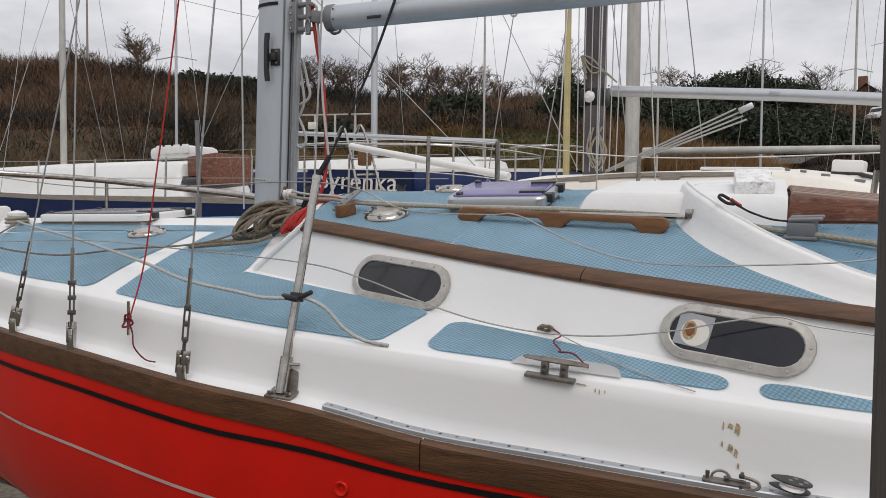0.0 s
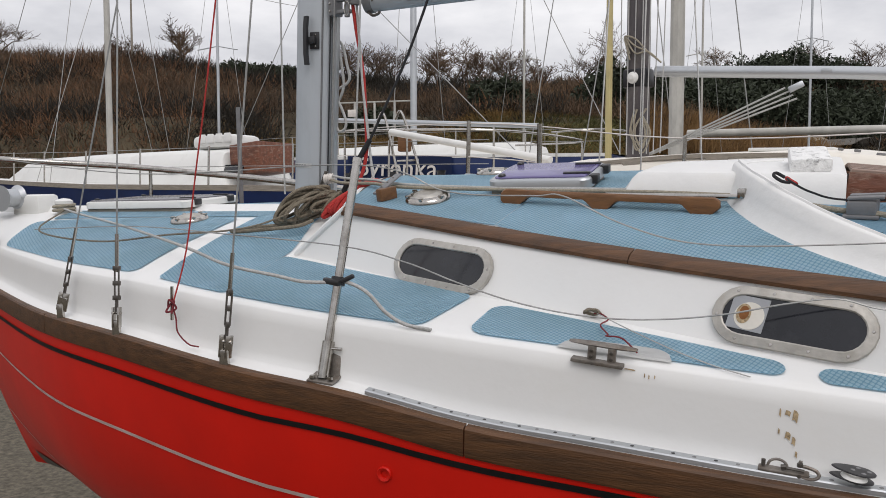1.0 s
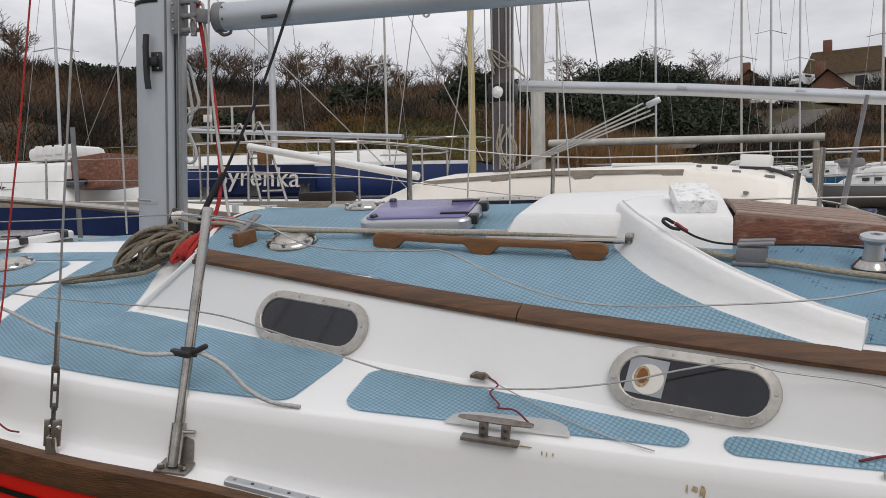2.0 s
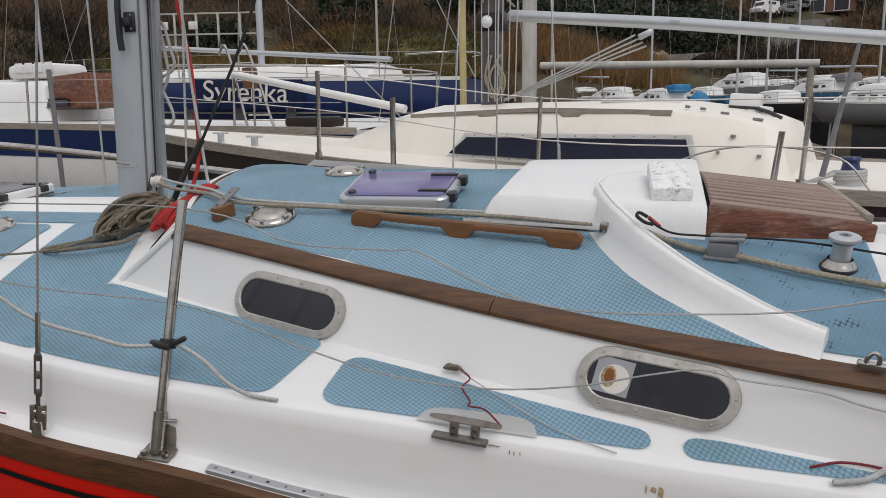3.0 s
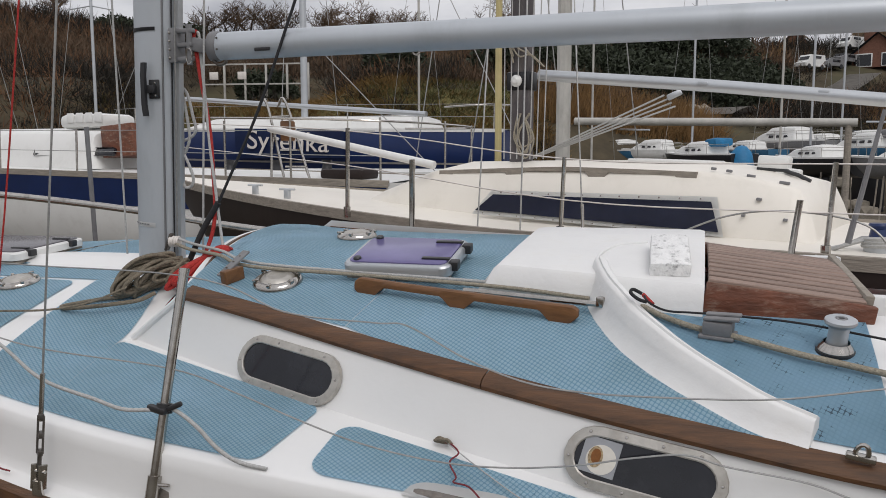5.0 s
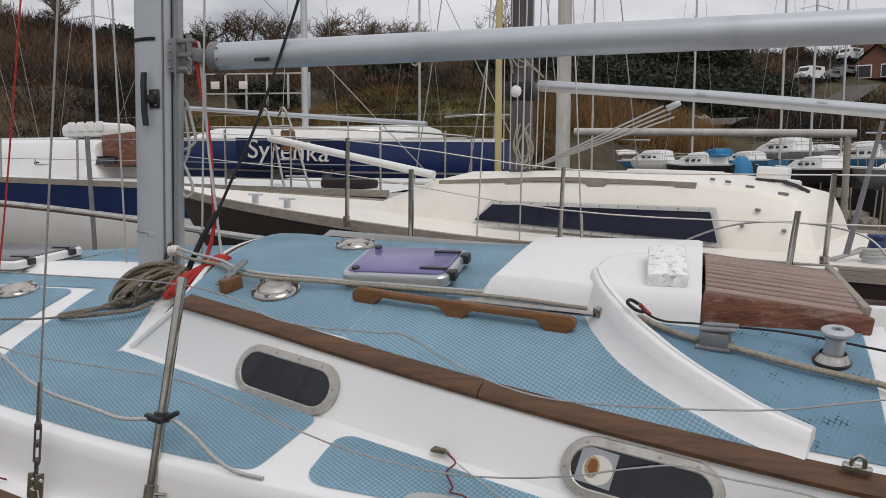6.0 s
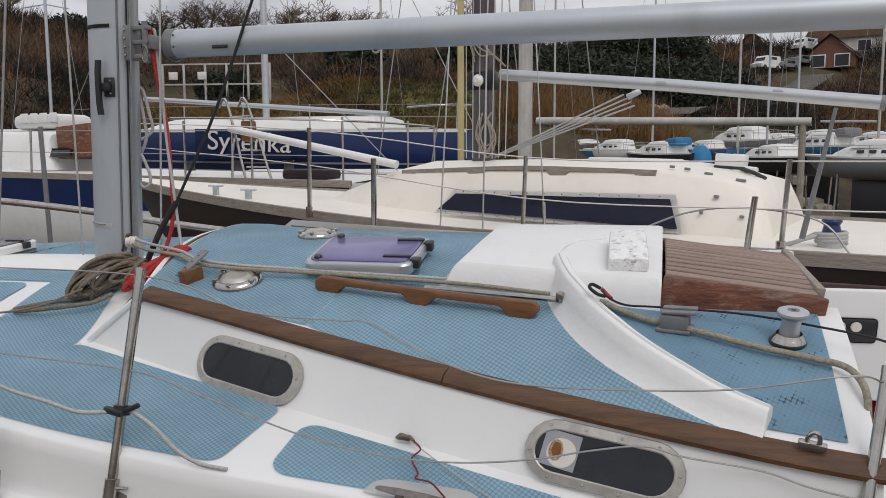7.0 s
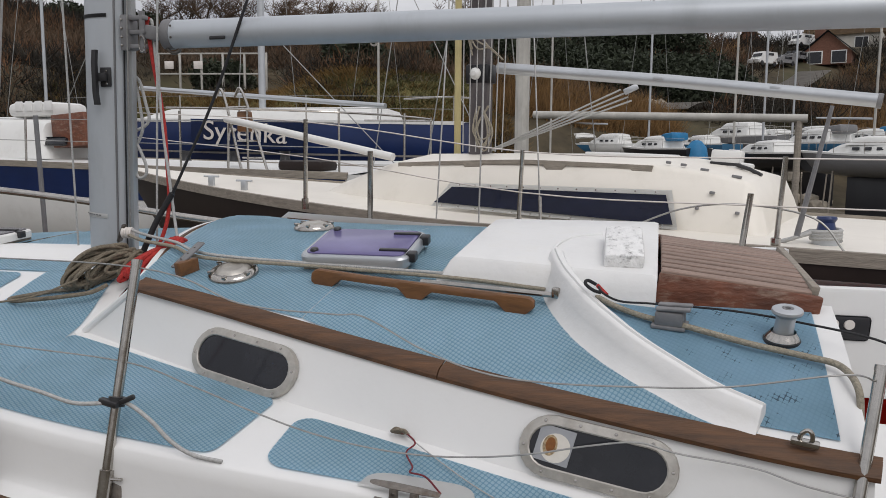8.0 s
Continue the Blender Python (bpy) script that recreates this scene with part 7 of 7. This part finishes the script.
def house(u, w, wide, deep, wall_h, roof_h, wall_mat, roof_mat, label, gable=False):
    x, y = xy(w, u)
    z = hill_height(x, y) - 0.5
    m = pose(x, y, z, 0, 0, -21)
    h_ = thing("house", (0, 0, 0), label, "house", "houses on the hill")
    OFFSET.pop(h_.name, None)
    h_.matrix_basis = m
    part("wall", box((wide, deep, wall_h), pose(0, 0, wall_h / 2)), wall_mat, h_)
    a, b = wide / 2 + 0.3, deep / 2 + 0.3
    if gable:
        rows = [[(-a, q, wall_h - 0.1), (0, q, wall_h + roof_h), (a, q, wall_h - 0.1)] for q in (-b, b)]
        bm_ = bmesh.new()
        bm_.faces.new([bm_.verts.new(p) for p in ((-wide / 2, -deep / 2 - 0.01, wall_h), (wide / 2, -deep / 2 - 0.01, wall_h), (0, -deep / 2 - 0.01, wall_h + roof_h - 0.1))])
        part("gable", bm_, wall_mat, h_, smooth=False)
    else:
        rows = [[(q, -b, wall_h - 0.1), (q * 0.85, 0, wall_h + roof_h), (q, b, wall_h - 0.1)] for q in (-a, a)]
    rf_ = part("roof", plate(rows, 0.15), roof_mat, h_, smooth=False)
    part("chimney", box((0.7, 0.6, 1.3), pose(-wide * 0.25, 0, wall_h + roof_h + 0.3), 0.02), BRICKWORK, rf_)
    for k in (-1, 1):
        wd = part("window", box((1.1, 0.08, 1.0), pose(k * wide * 0.25, -deep / 2 - 0.02, wall_h * 0.55), 0.01), OFFWHITE, h_, "white framed window")
        part("pane", box((0.95, 0.04, 0.85), pose(k * wide * 0.25, -deep / 2 - 0.06, wall_h * 0.55)), GLASS, wd)


house(46.5, 66, 6, 5, 1.8, 2.4, RENDER, ROOF_TILE, "house with a broad brown tiled roof on the hill")
house(40.3, 59, 3.4, 4, 1.0, 1.6, BRICKWORK, ROOF_SLATE, "small brick gabled house with a slate roof", True)
house(40.0, 70, 3, 4, 1.6, 1.4, BRICKWORK, ROOF_TILE, "brick gabled house with a tiled roof", True)
house(52, 68, 5, 5, 2.2, 1.6, RENDER, ROOF_SLATE, "pale rendered house with a slate roof")


def vehicle(u, w, body, label, van):
    x, y = xy(w, u)
    z = hill_height(x, y) + 0.15
    v_ = thing("van" if van else "car", (0, 0, 0), label, "van" if van else "car", "vehicles on the road")
    OFFSET.pop(v_.name, None)
    v_.matrix_basis = pose(x, y, z, 0, 0, 45) @ Matrix.Diagonal((0.55, 0.55, 0.55, 1))
    hgt = 1.9 if van else 1.35
    sec = [(-2.1, 0.35), (-2.15, 0.8), (-1.5, 1.0), (-0.9, hgt), (1.9, hgt), (2.1, 0.95), (2.1, 0.35)]
    part("body", bar([[(a, q, b) for a, b in sec] for q in (-0.85, 0.85)]), body, v_)
    part("windscreen", box((0.08, 1.4, 0.5), pose(-1.25, 0, (1.0 + hgt) / 2, 0, 32, 0), 0.02), GLASS, v_)
    part("side_window", box((1.6, 0.05, 0.35), pose(0.3, -0.86, hgt - 0.32), 0.02), GLASS, v_)
    for a in (-1.35, 1.35):
        for q in (-0.8, 0.8):
            wh_ = part("wheel", lathe([(0, -0.1), (0.32, -0.1), (0.34, 0), (0.32, 0.1), (0, 0.1)], pose(a, q, 0.33, 90, 0, 0), 14), BLACKHULL, v_, "black tyre")


vehicle(33, 56.4, OFFWHITE, "white van parked at the road head", True)
vehicle(35, 57.2, GREYPLASTIC, "grey car parked at the road head", False)
vehicle(37, 58.5, GREYPLASTIC, "grey car parked at the road head", False)
vehicle(39, 61, OFFWHITE, "white van parked at the road head", True)

# fenced cage on the bank
x, y = xy(42.0, -5.2)
z = hill_height(x, y)
cg = thing("fenced_cage", (0, 0, 0), "pale metal-framed cage with notices on the bank", "cage")
OFFSET.pop(cg.name, None)
cg.matrix_basis = pose(x, y, z, 0, 0, 8) @ Matrix.Diagonal((1.15, 1, 0.95, 1))
for q in lin(-2.4, 2.4, 6):
    part("post", box((0.09, 0.09, 2.2), pose(q, 0, 1.1), 0.01), FADEDMAST, cg)
for q in (0.1, 1.15, 2.2):
    part("rail", box((4.9, 0.06, 0.08), pose(0, 0, q), 0.01), FADEDMAST, cg)
for q in (-1.9, -0.6):
    part("notice", box((0.4, 0.03, 0.4), pose(q, -0.08, 1.6), 0.005), STRIPE, cg, "blank white notice board")
# telegraph pole and lamp posts
for u, w, h in ((-25, 60, 6.0),):
    x, y = xy(w, u)
    z = hill_height(x, y)
    p_ = thing("pole", (x, y, z), "slender weathered pole on the slope", "pole")
    part("shaft", tube([(x, y, z - 0.3), (x, y, z + h)], 0.09, 8, r1=0.06), GREYWOOD, p_)
    part("head", box((0.5, 0.15, 0.15), pose(x, y, z + h), 0.02), FADEDMAST, p_)
x0_, y0_ = xy(60, -25)
wz = hill_height(x0_, y0_) + 6.3
tagged(solid("overhead_wire", tube(spline([(*xy(60, -75), wz + 1.2), (*xy(60, -50), wz + 0.2), (x0_, y0_, wz), (*xy(58, -12), wz - 2.6)], 8), 0.02, 5), WIRE), "sagging overhead wire on the poles", "wire")
